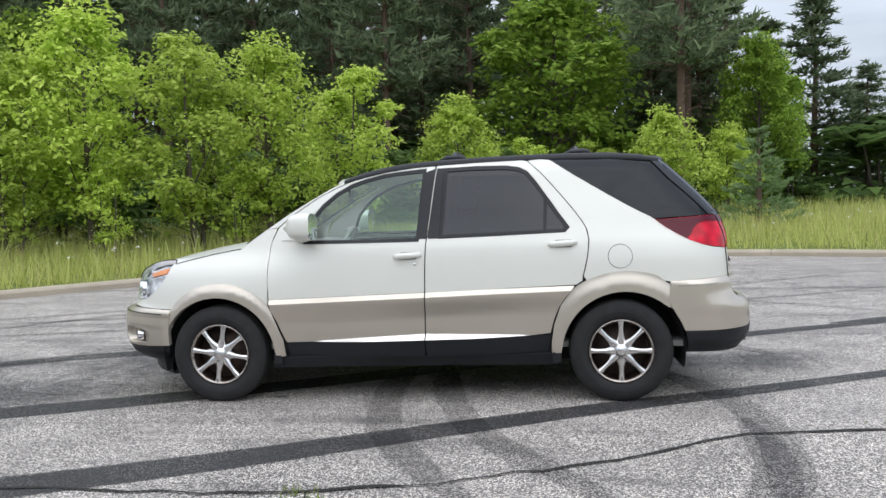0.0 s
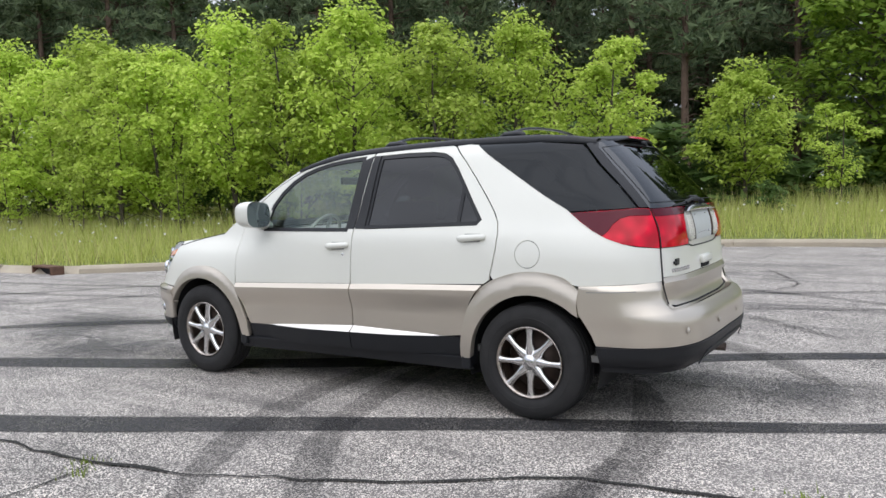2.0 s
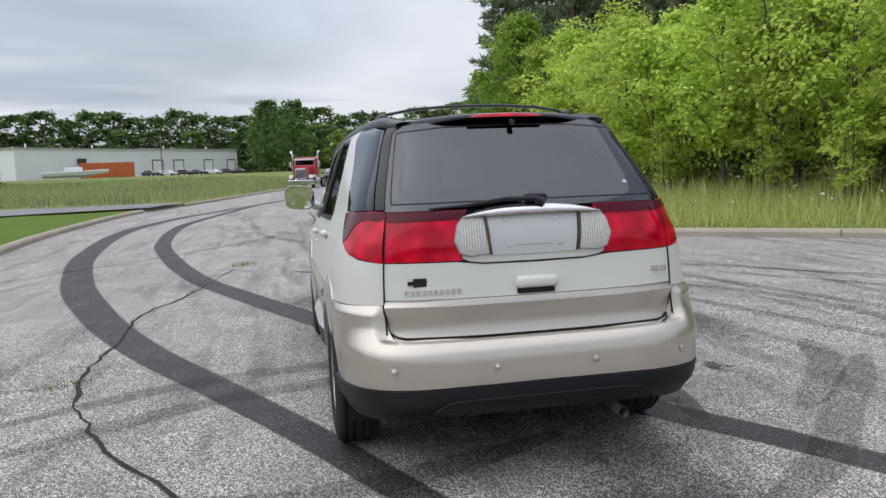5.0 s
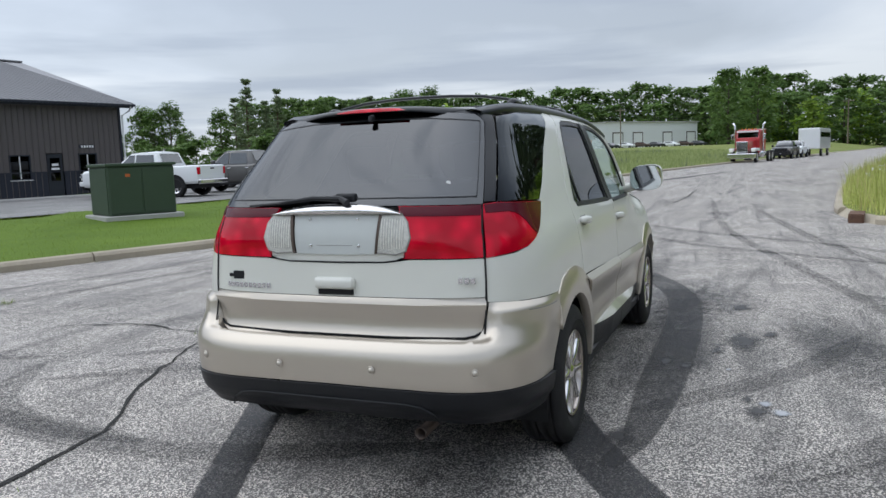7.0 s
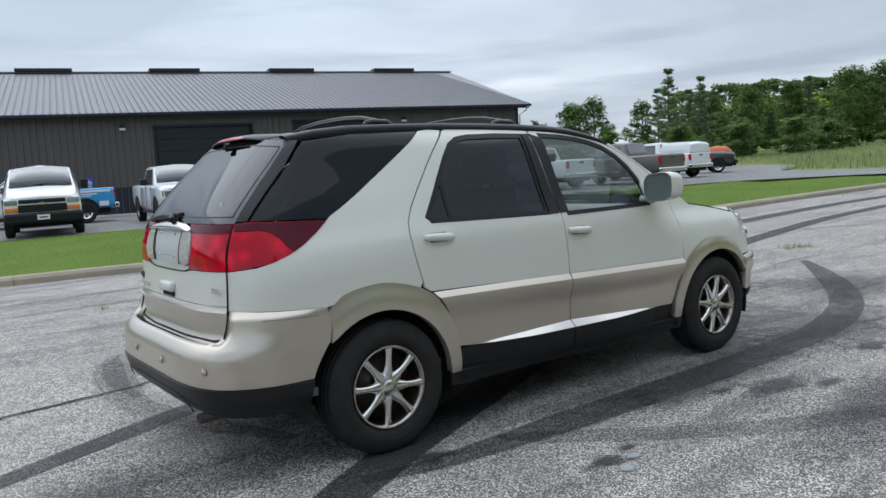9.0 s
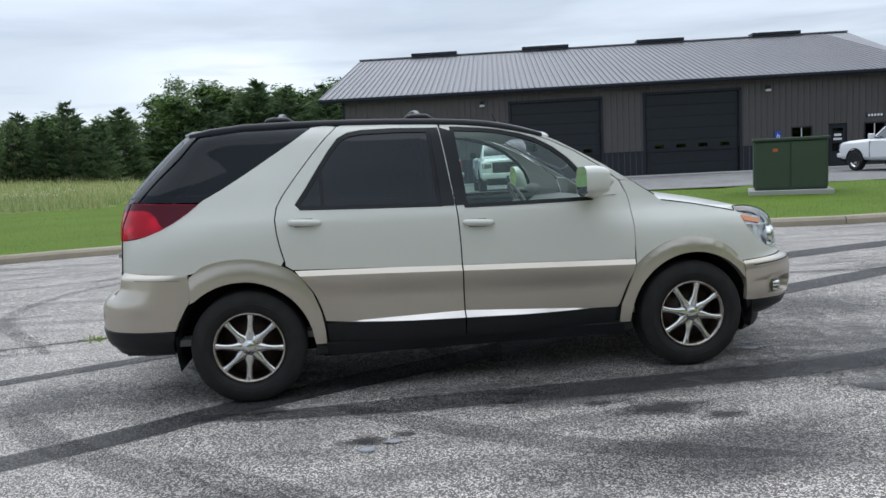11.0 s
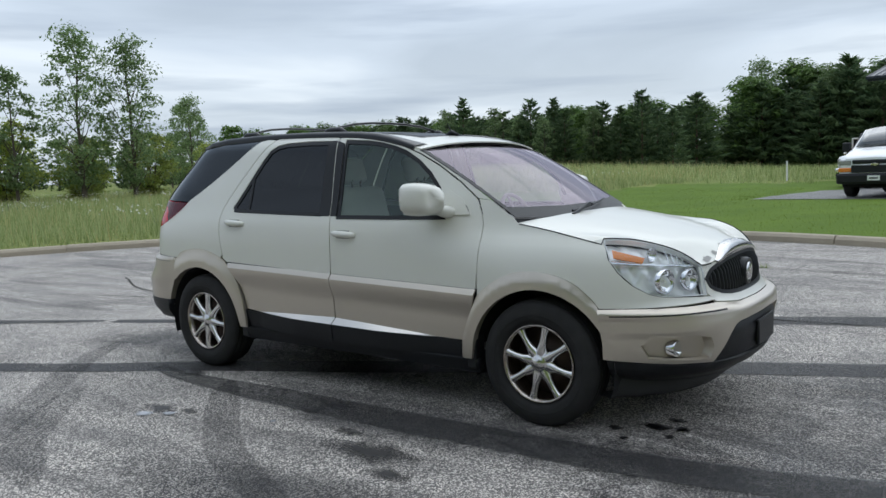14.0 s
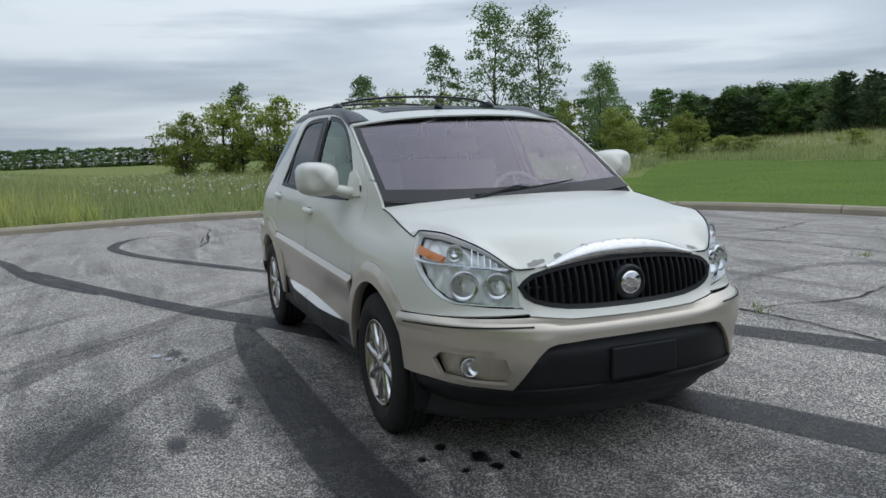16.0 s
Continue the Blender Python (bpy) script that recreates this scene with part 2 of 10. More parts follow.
def tyre_mark_material(name, strength, along=0.4):
    """Rubber rubbed into asphalt: patchy, with the stones showing through."""
    m = bpy.data.materials.new(name)
    m.use_nodes = True
    t = m.node_tree
    b = t.nodes["Principled BSDF"]
    b.inputs["Base Color"].default_value = (0.022, 0.022, 0.024, 1)
    b.inputs["Roughness"].default_value = 0.62
    tc = t.nodes.new("ShaderNodeTexCoord")
    n = t.nodes.new("ShaderNodeTexNoise")
    n.inputs["Scale"].default_value = 95
    n.inputs["Detail"].default_value = 3
    t.links.new(tc.outputs["Object"], n.inputs["Vector"])
    n2 = t.nodes.new("ShaderNodeTexNoise")
    n2.inputs["Scale"].default_value = 1.6
    n2.inputs["Detail"].default_value = 4
    t.links.new(tc.outputs["Object"], n2.inputs["Vector"])
    uv = t.nodes.new("ShaderNodeUVMap")
    sx = t.nodes.new("ShaderNodeSeparateXYZ")
    t.links.new(uv.outputs[0], sx.inputs[0])
    # soft towards both edges of the mark
    e1 = t.nodes.new("ShaderNodeMath")
    e1.operation = "PINGPONG"
    e1.inputs[1].default_value = 0.5
    t.links.new(sx.outputs[0], e1.inputs[0])
    e2 = t.nodes.new("ShaderNodeMapRange")
    e2.inputs["From Max"].default_value = 0.06
    t.links.new(e1.outputs[0], e2.inputs["Value"])
    a = t.nodes.new("ShaderNodeMapRange")
    a.inputs["From Min"].default_value = 0.36
    a.inputs["From Max"].default_value = 0.62
    a.inputs["To Min"].default_value = 1.0
    a.inputs["To Max"].default_value = 0.72
    t.links.new(n.outputs["Fac"], a.inputs["Value"])
    a2 = t.nodes.new("ShaderNodeMapRange")
    a2.inputs["From Min"].default_value = 0.3
    a2.inputs["From Max"].default_value = 0.7
    a2.inputs["To Min"].default_value = 0.72
    a2.inputs["To Max"].default_value = 1.0
    t.links.new(n2.outputs["Fac"], a2.inputs["Value"])
    last = None
    for s in (e2.outputs[0], a.outputs[0], a2.outputs[0]):
        mu = t.nodes.new("ShaderNodeMath")
        mu.operation = "MULTIPLY"
        t.links.new(s, mu.inputs[0])
        if last is None:
            mu.inputs[1].default_value = strength
        else:
            t.links.new(last, mu.inputs[1])
        last = mu.outputs[0]
    t.links.new(last, b.inputs["Alpha"])
    return m


def stain_material(name, color, rough, strength, low=0.78):
    """A soft-edged patchy stain, thinning out from its middle."""
    m = bpy.data.materials.new(name)
    m.use_nodes = True
    t = m.node_tree
    b = t.nodes["Principled BSDF"]
    b.inputs["Base Color"].default_value = (*color, 1)
    b.inputs["Roughness"].default_value = rough
    tc = t.nodes.new("ShaderNodeTexCoord")
    n = t.nodes.new("ShaderNodeTexNoise")
    n.inputs["Scale"].default_value = 7
    n.inputs["Detail"].default_value = 5
    n.inputs["Roughness"].default_value = 0.7
    t.links.new(tc.outputs["Object"], n.inputs["Vector"])
    uv = t.nodes.new("ShaderNodeUVMap")
    sx = t.nodes.new("ShaderNodeSeparateXYZ")
    t.links.new(uv.outputs[0], sx.inputs[0])
    ad = t.nodes.new("ShaderNodeMath")
    ad.operation = "ADD"
    t.links.new(sx.outputs[0], ad.inputs[0])
    t.links.new(n.outputs["Fac"], ad.inputs[1])
    mr = t.nodes.new("ShaderNodeMapRange")
    mr.inputs["From Min"].default_value = low
    mr.inputs["From Max"].default_value = low + 0.5
    mr.inputs["To Max"].default_value = strength
    t.links.new(ad.outputs[0], mr.inputs["Value"])
    t.links.new(mr.outputs[0], b.inputs["Alpha"])
    return m


def metal_sheet_material(name, color, pitch, axis, rough=0.45, metal=0.3):
    """Painted sheet with pressed ribs at a fixed pitch."""
    m = material(name, color, rough, metal, 0.06, 1.5)
    t = m.node_tree
    b = t.nodes["Principled BSDF"]
    tc = t.nodes.new("ShaderNodeTexCoord")
    w = t.nodes.new("ShaderNodeTexWave")
    w.bands_direction = axis
    w.inputs["Scale"].default_value = 0.314 / pitch
    t.links.new(tc.outputs["Object"], w.inputs["Vector"])
    r = t.nodes.new("ShaderNodeValToRGB")
    r.color_ramp.elements[0].position, r.color_ramp.elements[1].position = 0.82, 0.97
    t.links.new(w.outputs["Fac"], r.inputs[0])
    bp = t.nodes.new("ShaderNodeBump")
    bp.inputs["Strength"].default_value = 0.6
    bp.inputs["Distance"].default_value = 0.03
    t.links.new(r.outputs[0], bp.inputs["Height"])
    t.links.new(bp.outputs[0], b.inputs["Normal"])
    return m


def red_lens_material(name):
    """Deep red moulded lens; the uneven glow of its inner cells is put into the colour."""
    m = material(name, (0.50, 0.002, 0.014), 0.06, spec=0.3)
    t = m.node_tree
    b = t.nodes["Principled BSDF"]
    tc = t.nodes.new("ShaderNodeTexCoord")
    v = t.nodes.new("ShaderNodeTexVoronoi")
    v.feature = "SMOOTH_F1"
    v.inputs["Scale"].default_value = 13
    t.links.new(tc.outputs["Object"], v.inputs["Vector"])
    r = t.nodes.new("ShaderNodeValToRGB")
    r.color_ramp.elements[0].position, r.color_ramp.elements[1].position = 0.12, 0.55
    r.color_ramp.elements[0].color = (0.70, 0.004, 0.030, 1)
    r.color_ramp.elements[1].color = (0.40, 0.001, 0.014, 1)
    t.links.new(v.outputs["Distance"], r.inputs[0])
    t.links.new(r.outputs[0], b.inputs["Base Color"])
    return m


M = dict(
    asphalt=asphalt_material("old_asphalt", (0.085, 0.078, 0.073), (0.185, 0.169, 0.157), (0.86, 0.79, 0.71)),
    lot=asphalt_material("lot_asphalt", (0.13, 0.128, 0.128), (0.20, 0.195, 0.19), (0.34, 0.33, 0.31)),
    mark=tyre_mark_material("tyre_rubber", 0.98),
    worn=tyre_mark_material("worn_tyre_rubber", 0.7),
    faint=tyre_mark_material("faint_tyre_rubber", 0.33),
    crack=material("crack_fill", (0.02, 0.019, 0.017), 0.95, 0, 0.3, 30, 0.6, 90),
    kerb=material("kerb_concrete", (0.42, 0.365, 0.28), 0.9, 0, 0.18, 1.4, 0.5, 120, fine=0.5),
    lawn=material("mown_grass", (0.135, 0.205, 0.026), 0.85, 0, 0.2, 0.5, 0.8, 40, second=(0.062, 0.108, 0.014), spec=0.1, fine=0.8, fine_scale=35),
    meadow=material("meadow_soil", (0.24, 0.25, 0.085), 0.95, 0, 0.2, 0.25, 0.9, 20, second=(0.12, 0.165, 0.045), spec=0.1, fine=0.8, fine_scale=14),
    bark=material("bark", (0.10, 0.082, 0.065), 0.9, 0, 0.25, 9, 0.9, 30),
    pinebark=material("pine_bark", (0.13, 0.085, 0.06), 0.9, 0, 0.25, 7, 0.9, 25),
    paint=material("pale_paint", (0.69, 0.685, 0.625), 0.38, 0.03, 0.02, 1.2, coat=0.5, spec=0.4, fine=0.04, fine_scale=700),
    tan=material("tan_metallic_paint", (0.56, 0.505, 0.43), 0.34, 0.72, 0.02, 2.0, coat=0.5, fine=0.08, fine_scale=900),
    # pale for the doors' flared foot: sky gleam on tan paint put into colour
    flare=material("sky_gleam_and_letter_satin", (0.80, 0.76, 0.71), 0.3, 0.6, 0.02, 3.0, coat=0.5),
    black=material("black_trim", (0.010, 0.0108, 0.013), 0.45, 0, 0.1, 12, 0.12, 260, spec=0.35),
    # paler than the black trim: light on its forward face put into colour
    airdam=material("skylit_black_rubber", (0.024, 0.0245, 0.026), 0.6, 0, 0.25, 9, 0.2, 150),
    roofblack=material("black_roof_trim", (0.016, 0.017, 0.020), 0.3, 0, 0.06, 8, spec=0.3),
    rubber=material("tyre_black", (0.024, 0.0235, 0.0235), 0.78, 0, 0.25, 12, 0.25, 200, spec=0.3),
    # near-black for hollows, wells and gaps: their shade is put into the colour
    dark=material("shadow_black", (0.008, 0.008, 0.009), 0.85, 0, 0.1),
    chrome=material("chrome", (0.78, 0.78, 0.80), 0.09, 1.0, 0.03, 18),
    oldchrome=material("pitted_chrome", (0.70, 0.69, 0.68), 0.20, 1.0, 0.10, 30, fine=0.3, fine_scale=200),
    rimchrome=material("rust_flecked_chrome", (0.60, 0.58, 0.56), 0.26, 1.0, 0.12, 24, second=(0.24, 0.17, 0.12), fine=0.35, fine_scale=160),
    steel=material("brake_steel", (0.12, 0.092, 0.078), 0.5, 0.8, 0.25, 14),
    red=red_lens_material("red_lens"),
    darkred=material("dark_red_lens", (0.085, 0.003, 0.012), 0.14, 0, 0.08, 10, spec=0.25),
    lens=glass("clear_lens", (0.93, 0.95, 0.96), 0.02, 1.45),
    lampwhite=material("lamp_chrome", (0.92, 0.92, 0.92), 0.2, 0.25, 0.03, 22),
    reflector=material("lamp_reflector", (0.90, 0.91, 0.92), 0.14, 0.8, 0.03, 30),
    revlens=material("ribbed_reverse_lens", (0.60, 0.59, 0.54), 0.25, 0.2, 0.2, 60, 0.5, 200, coat=0.5),
    whitelens=material("reverse_lens", (0.88, 0.86, 0.78), 0.22, 0, 0.1, 60, 0.5, 200, coat=0.3),
    amber=material("amber_lens", (0.80, 0.24, 0.03), 0.18, 0, 0.05, 40, coat=0.8),
    tint=glass("tinted_glass", (0.030, 0.035, 0.042), 0.015, 1.55, edge=0.35),
    sideglass=glass("dark_quarter_glass", (0.012, 0.014, 0.018), 0.015, 1.40, (0.90, 0.95, 1.0), 0.8),
    backglass=glass("tinted_back_glass", (0.035, 0.04, 0.045), 0.015, 1.92, edge=0.4),
    clear=glass("clear_glass", (0.80, 0.92, 0.86), 0.012, 1.72, (0.86, 1.0, 0.93)),
    screen=glass("windscreen_glass", (0.62, 0.60, 0.64), 0.02, 2.05, (0.97, 0.88, 1.0)),
    mirror=material("mirror_glass", (0.82, 0.84, 0.86), 0.03, 1.0, 0.01),
    plate=material("plate_plastic", (0.52, 0.54, 0.52), 0.5, 0, 0.03, 12),
    seat=material("grey_leather", (0.44, 0.42, 0.38), 0.6, 0, 0.08, 8, 0.2, 120),
    dash=material("grey_dash", (0.30, 0.295, 0.28), 0.65, 0, 0.08, 8, 0.2, 200),
    wall=metal_sheet_material("charcoal_sheet", (0.115, 0.102, 0.100), 0.3, "X"),
    band=metal_sheet_material("black_sheet", (0.022, 0.026, 0.038), 0.3, "X"),
    roof=metal_sheet_material("grey_roof_sheet", (0.20, 0.20, 0.212), 0.3, "X", 0.5, 0.3),
    door=material("black_door_panel", (0.012, 0.016, 0.023), 0.42, 0, 0.08, 2),
    concrete=material("concrete", (0.44, 0.43, 0.41), 0.9, 0, 0.12, 1.0, 0.3, 60),
    white=material("white_paint", (0.78, 0.79, 0.80), 0.28, 0, 0.02, 1.5, coat=0.7),
    whitewall=material("white_metal_wall", (0.78, 0.79, 0.80), 0.55, 0, 0.05, 0.3),
    vehicleglass=material("vehicle_glass", (0.035, 0.04, 0.045), 0.04, 0, 0.05, 2, coat=1.0, spec=0.9),
    lampglass=material("headlamp_glass", (0.34, 0.35, 0.37), 0.12, 0.4, 0.2, 25, coat=1.0),
    wrapgreen=material("green_wrap", (0.16, 0.52, 0.06), 0.3, 0, 0.04, 2, coat=0.6),
    blue=material("blue_wrap", (0.02, 0.28, 0.60), 0.3, 0, 0.04, 2, coat=0.6),
    truckred=material("red_truck_paint", (0.45, 0.02, 0.025), 0.3, 0, 0.06, 2, coat=0.6),
    orange=material("orange_container", (0.55, 0.13, 0.035), 0.6, 0, 0.1, 1.0),
    green=material("green_cabinet", (0.045, 0.072, 0.045), 0.55, 0, 0.08, 3),
    wood=material("pole_wood", (0.20, 0.16, 0.12), 0.9, 0, 0.2, 4),
    signblue=material("sign_blue", (0.03, 0.09, 0.50), 0.4, 0, 0.03),
    signwhite=material("sign_white", (0.80, 0.80, 0.80), 0.45, 0, 0.03),
    truckgrey=material("grey_truck_paint", (0.12, 0.115, 0.11), 0.3, 0.3, 0.05, 2, coat=0.6),
    cardark=material("dark_car_paint", (0.03, 0.033, 0.04), 0.28, 0, 0.05, 2, coat=0.6),
    leaf_bright=leaf_material("bright_leaves", (0.34, 0.47, 0.06), (0.66, 0.78, 0.18)),
    leaf_mid=leaf_material("green_leaves", (0.15, 0.265, 0.03), (0.37, 0.50, 0.085)),
    leaf_dark=leaf_material("dark_leaves", (0.06, 0.115, 0.032), (0.18, 0.27, 0.08)),
    youngneedle=leaf_material("young_pine_needles", (0.12, 0.19, 0.075), (0.27, 0.36, 0.17)),
    needle=leaf_material("pine_needles", (0.08, 0.12, 0.064), (0.25, 0.305, 0.165)),
    spruce=leaf_material("spruce_needles", (0.050, 0.090, 0.045), (0.16, 0.22, 0.105)),
    grass=leaf_material("tall_grass", (0.33, 0.38, 0.085), (0.66, 0.68, 0.25)),
    fieldgrass=leaf_material("field_grass", (0.20, 0.265, 0.085), (0.46, 0.51, 0.25)),
    straw=leaf_material("grass_heads", (0.34, 0.30, 0.13), (0.52, 0.46, 0.24)),
    shortgrass=leaf_material("mown_blades", (0.125, 0.19, 0.025), (0.27, 0.345, 0.065)),
    flower=material("white_flowers", (0.75, 0.75, 0.68), 0.8),
    leaf_olive=leaf_material("willow_leaves", (0.17, 0.22, 0.045), (0.40, 0.45, 0.12)),
    leaf_grey=leaf_material("poplar_leaves", (0.10, 0.165, 0.06), (0.29, 0.37, 0.18)),
    weed=leaf_material("grey_weeds", (0.09, 0.12, 0.08), (0.22, 0.25, 0.19)),
)


def finish(bm, name, mat, smooth=False):
    me = bpy.data.meshes.new(name)
    bm.to_mesh(me)
    bm.free()
    for m in mat if isinstance(mat, (list, tuple)) else (mat,):
        me.materials.append(m)
    if smooth:
        me.polygons.foreach_set("use_smooth", [True] * len(me.polygons))
    return me


def part(name, bm, mat, parent=None, label="", smooth=False):
    """Link a bmesh (or a mesh) as one object under a thing or under a part."""
    me = finish(bm, name, mat, smooth) if isinstance(bm, bmesh.types.BMesh) else bm
    ob = new(name, me)
    if parent is not None:
        ob.parent = parent
    if label:
        ob["label"] = label
    return ob


def thing(name, label, category, m=None, group="", kind=""):
    ob = new(name)
    ob.empty_display_size = 0.1
    if m is not None:
        ob.matrix_basis = m
    return tagged(ob, label, category, group, kind)


def box(bm, x0, x1, y0, y1, z0, z1, bevel=0.0, m=None):
    r = bmesh.ops.create_cube(bm, size=1)
    vs = r["verts"]
    for v in vs:
        v.co = Vector(((x0 + x1) / 2 + v.co.x * (x1 - x0), (y0 + y1) / 2 + v.co.y * (y1 - y0), (z0 + z1) / 2 + v.co.z * (z1 - z0)))
    if m is not None:
        bmesh.ops.transform(bm, matrix=m, verts=vs)
    if bevel:
        es = list({e for v in vs for e in v.link_edges})
        bmesh.ops.bevel(bm, geom=es, offset=bevel, segments=2, affect="EDGES", profile=0.5)
    return bm


def boxes(*specs, bevel=0.0):
    bm = bmesh.new()
    for s in specs:
        box(bm, *s, bevel=bevel)
    return bm


def tube(bm, pts, radii, sides=8, cap=True, flat=1.0):
    """A round bar along a line of points; flat squeezes it across its up side."""
    rings = []
    n = len(pts)
    pts = [Vector(p) for p in pts]
    for i, p in enumerate(pts):
        d = (pts[min(i + 1, n - 1)] - pts[max(i - 1, 0)]).normalized()
        up = Vector((0, 0, 1)) if abs(d.z) < 0.95 else Vector((1, 0, 0))
        a = d.cross(up).normalized()
        b = a.cross(d).normalized()
        r = radii[i] if isinstance(radii, (list, tuple)) else radii
        rings.append([bm.verts.new(p + r * (math.cos(2 * math.pi * k / sides) * a + flat * math.sin(2 * math.pi * k / sides) * b)) for k in range(sides)])
    for i in range(n - 1):
        for k in range(sides):
            bm.faces.new((rings[i][k], rings[i][(k + 1) % sides], rings[i + 1][(k + 1) % sides], rings[i + 1][k]))
    if cap:
        bm.faces.new(rings[0][::-1])
        bm.faces.new(rings[-1])
    return bm


def lathe(bm, profile, sides=48, axis="Y", center=(0, 0, 0), close=False):
    """Spin a profile of (radius, along) round an axis."""
    rings = []
    c = Vector(center)
    for r, a in profile:
        ring = []
        for k in range(sides):
            t = 2 * math.pi * k / sides
            u, v = r * math.cos(t), r * math.sin(t)
            ring.append(bm.verts.new(c + (Vector((u, a, v)) if axis == "Y" else Vector((u, v, a)) if axis == "Z" else Vector((a, u, v)))))
        rings.append(ring)
    pairs = list(zip(rings, rings[1:])) + ([(rings[-1], rings[0])] if close else [])
    for a, b in pairs:
        for k in range(sides):
            bm.faces.new((a[k], a[(k + 1) % sides], b[(k + 1) % sides], b[k]))
    return bm


def smooth_curve(knots):
    """A smooth function through (place, value) knots."""
    xs = [k[0] for k in knots]
    ys = [k[1] for k in knots]
    n = len(xs)
    sl = []
    for i in range(n):
        a, b = max(i - 1, 0), min(i + 1, n - 1)
        sl.append((ys[b] - ys[a]) / (xs[b] - xs[a]))

    def f(x):
        if x <= xs[0]:
            return ys[0] + (x - xs[0]) * sl[0]
        if x >= xs[-1]:
            return ys[-1] + (x - xs[-1]) * sl[-1]
        i = 0
        while x > xs[i + 1]:
            i += 1
        h = xs[i + 1] - xs[i]
        t = (x - xs[i]) / h
        return (ys[i] * (2 * t ** 3 - 3 * t ** 2 + 1) + sl[i] * h * (t ** 3 - 2 * t ** 2 + t) + ys[i + 1] * (3 * t ** 2 - 2 * t ** 3) + sl[i + 1] * h * (t ** 3 - t ** 2))

    return f


def spline(pts, step):
    """Points at even steps on a smooth line through pts (2D or 3D)."""
    P = [np.array(p, float) for p in pts]
    P = [2 * P[0] - P[1]] + P + [2 * P[-1] - P[-2]]
    out = []
    for i in range(1, len(P) - 2):
        n = max(1, int(np.linalg.norm(P[i + 1] - P[i]) / step))
        for k in range(n):
            t = k / n
            out.append(0.5 * (2 * P[i] + (P[i + 1] - P[i - 1]) * t + (2 * P[i - 1] - 5 * P[i] + 4 * P[i + 1] - P[i + 2]) * t * t + (3 * P[i] - P[i - 1] - 3 * P[i + 1] + P[i + 2]) * t ** 3))
    out.append(P[-2])
    return out


RING = {}


def inside(poly, x, y):
    """Whether a point lies within a closed outline."""
    k = id(poly)
    if k not in RING:
        a = np.array(poly, float)
        b = np.roll(a, 1, 0)
        dy = b[:, 1] - a[:, 1]
        RING[k] = (poly, a[:, 0], a[:, 1], b[:, 1], (b[:, 0] - a[:, 0]) / np.where(dy == 0, 1e-12, dy))
    _, ax, ay, by, sl = RING[k]
    c = (ay > y) != (by > y)
    return bool(np.count_nonzero(c & (x < sl * (y - ay) + ax)) & 1)


# ---------------------------------------------------------------- ground, road and kerbs
from mathutils.geometry import delaunay_2d_cdt

BULB = [(2.5 + 11.2 * math.cos(radians(a)), 1.3 + 11.2 * math.sin(radians(a))) for a in range(137, -138, -11)]
NORTH = [(-330, 62), (-200, 40), (-120, 23), (-92, 17), (-64.8, 11.6), (-46, 8.2), (-32.7, 5.9), (-22, 4.2), (-15.5, 3.5), (-12.6, 3.3), (-10.4, 3.7), (-8.7, 5.1), (-7.3, 6.8)]
SOUTH = [(-6.8, -7.0), (-8.6, -6.75), (-11.2, -6.85), (-16.9, -7.3), (-25, -7.4), (-31.0, -7.0), (-39.7, -5.5), (-52, -3.6), (-73, 0.2), (-92, 4.6), (-120, 11), (-200, 28), (-330, 50)]
EDGE = [tuple(p) for p in spline(NORTH + BULB[1:-1] + SOUTH, 0.8)]


def offset_line(line, d):
    out = []
    for i, p in enumerate(line):
        a, b = line[max(i - 1, 0)], line[min(i + 1, len(line) - 1)]
        t = Vector((b[0] - a[0], b[1] - a[1])).normalized()
        out.append((p[0] - t.y * d, p[1] + t.x * d))
    return out


# running along EDGE from the north-west end the carriageway lies to the right
KERB_BACK = offset_line(EDGE, 0.17)
LOT = [(2.8, -20.2), (-2.2, -19.8), (-8.1, -18.6), (-12.4, -17.4), (-20, -16.4), (-26.0, -15.0), (-28.8, -11.5), (-30.6, -7.0), (-36.4, -6.1), (-36.2, -13), (-38.5, -20), (-50, -25), (-60, -36), (-60, -52), (-40, -50), (-30, -38), (-28.2, -30.3), (0.9, -36.1), (1.6, -34), (2.4, -28)]


def edge_distance(x, y):
    a = EDGE_ARR
    d = np.hypot(a[:, 0] - x, a[:, 1] - y)
    return float(d.min())


EDGE_ARR = np.array(EDGE)


def ground_height(x, y):
    """The grass lies a kerb's height above the road, rises to the north and swells to the south-east."""
    d = edge_distance(x, y)
    h = 0.135
    north = min(max((y - 4) / 6, 0), 1)
    h += north * 0.55 * (1 - math.exp(-d / 7))
    south = min(max((-y - 9) / 6, 0), 1)
    h += south * 0.15 * min(d / 18, 1)
    swell = math.exp(-((x - 30) / 22) ** 2 - ((y + 47) / 13) ** 2)
    h += 1.15 * swell
    if x < -60:
        h += min((-x - 60) / 90, 1) * 1.95 * min(d / 12, 1)
    h += 0.05 * noise.noise((x * 0.16, y * 0.16, 0)) * min(d / 3, 1)
    if inside(LOT, x, y):
        h = min(h, 0.1)
    return h


def is_lawn(x, y):
    """Mown grass south of the kerb, up to the long grass on the swell."""
    if y > -3:
        return False
    edge_e = 11.5 + max(0, -y - 7) * 0.95
    far = -40
    return x < edge_e and (y > (-25.5 if x > 10 else -31) if x > 3 else y > far) and x > -33


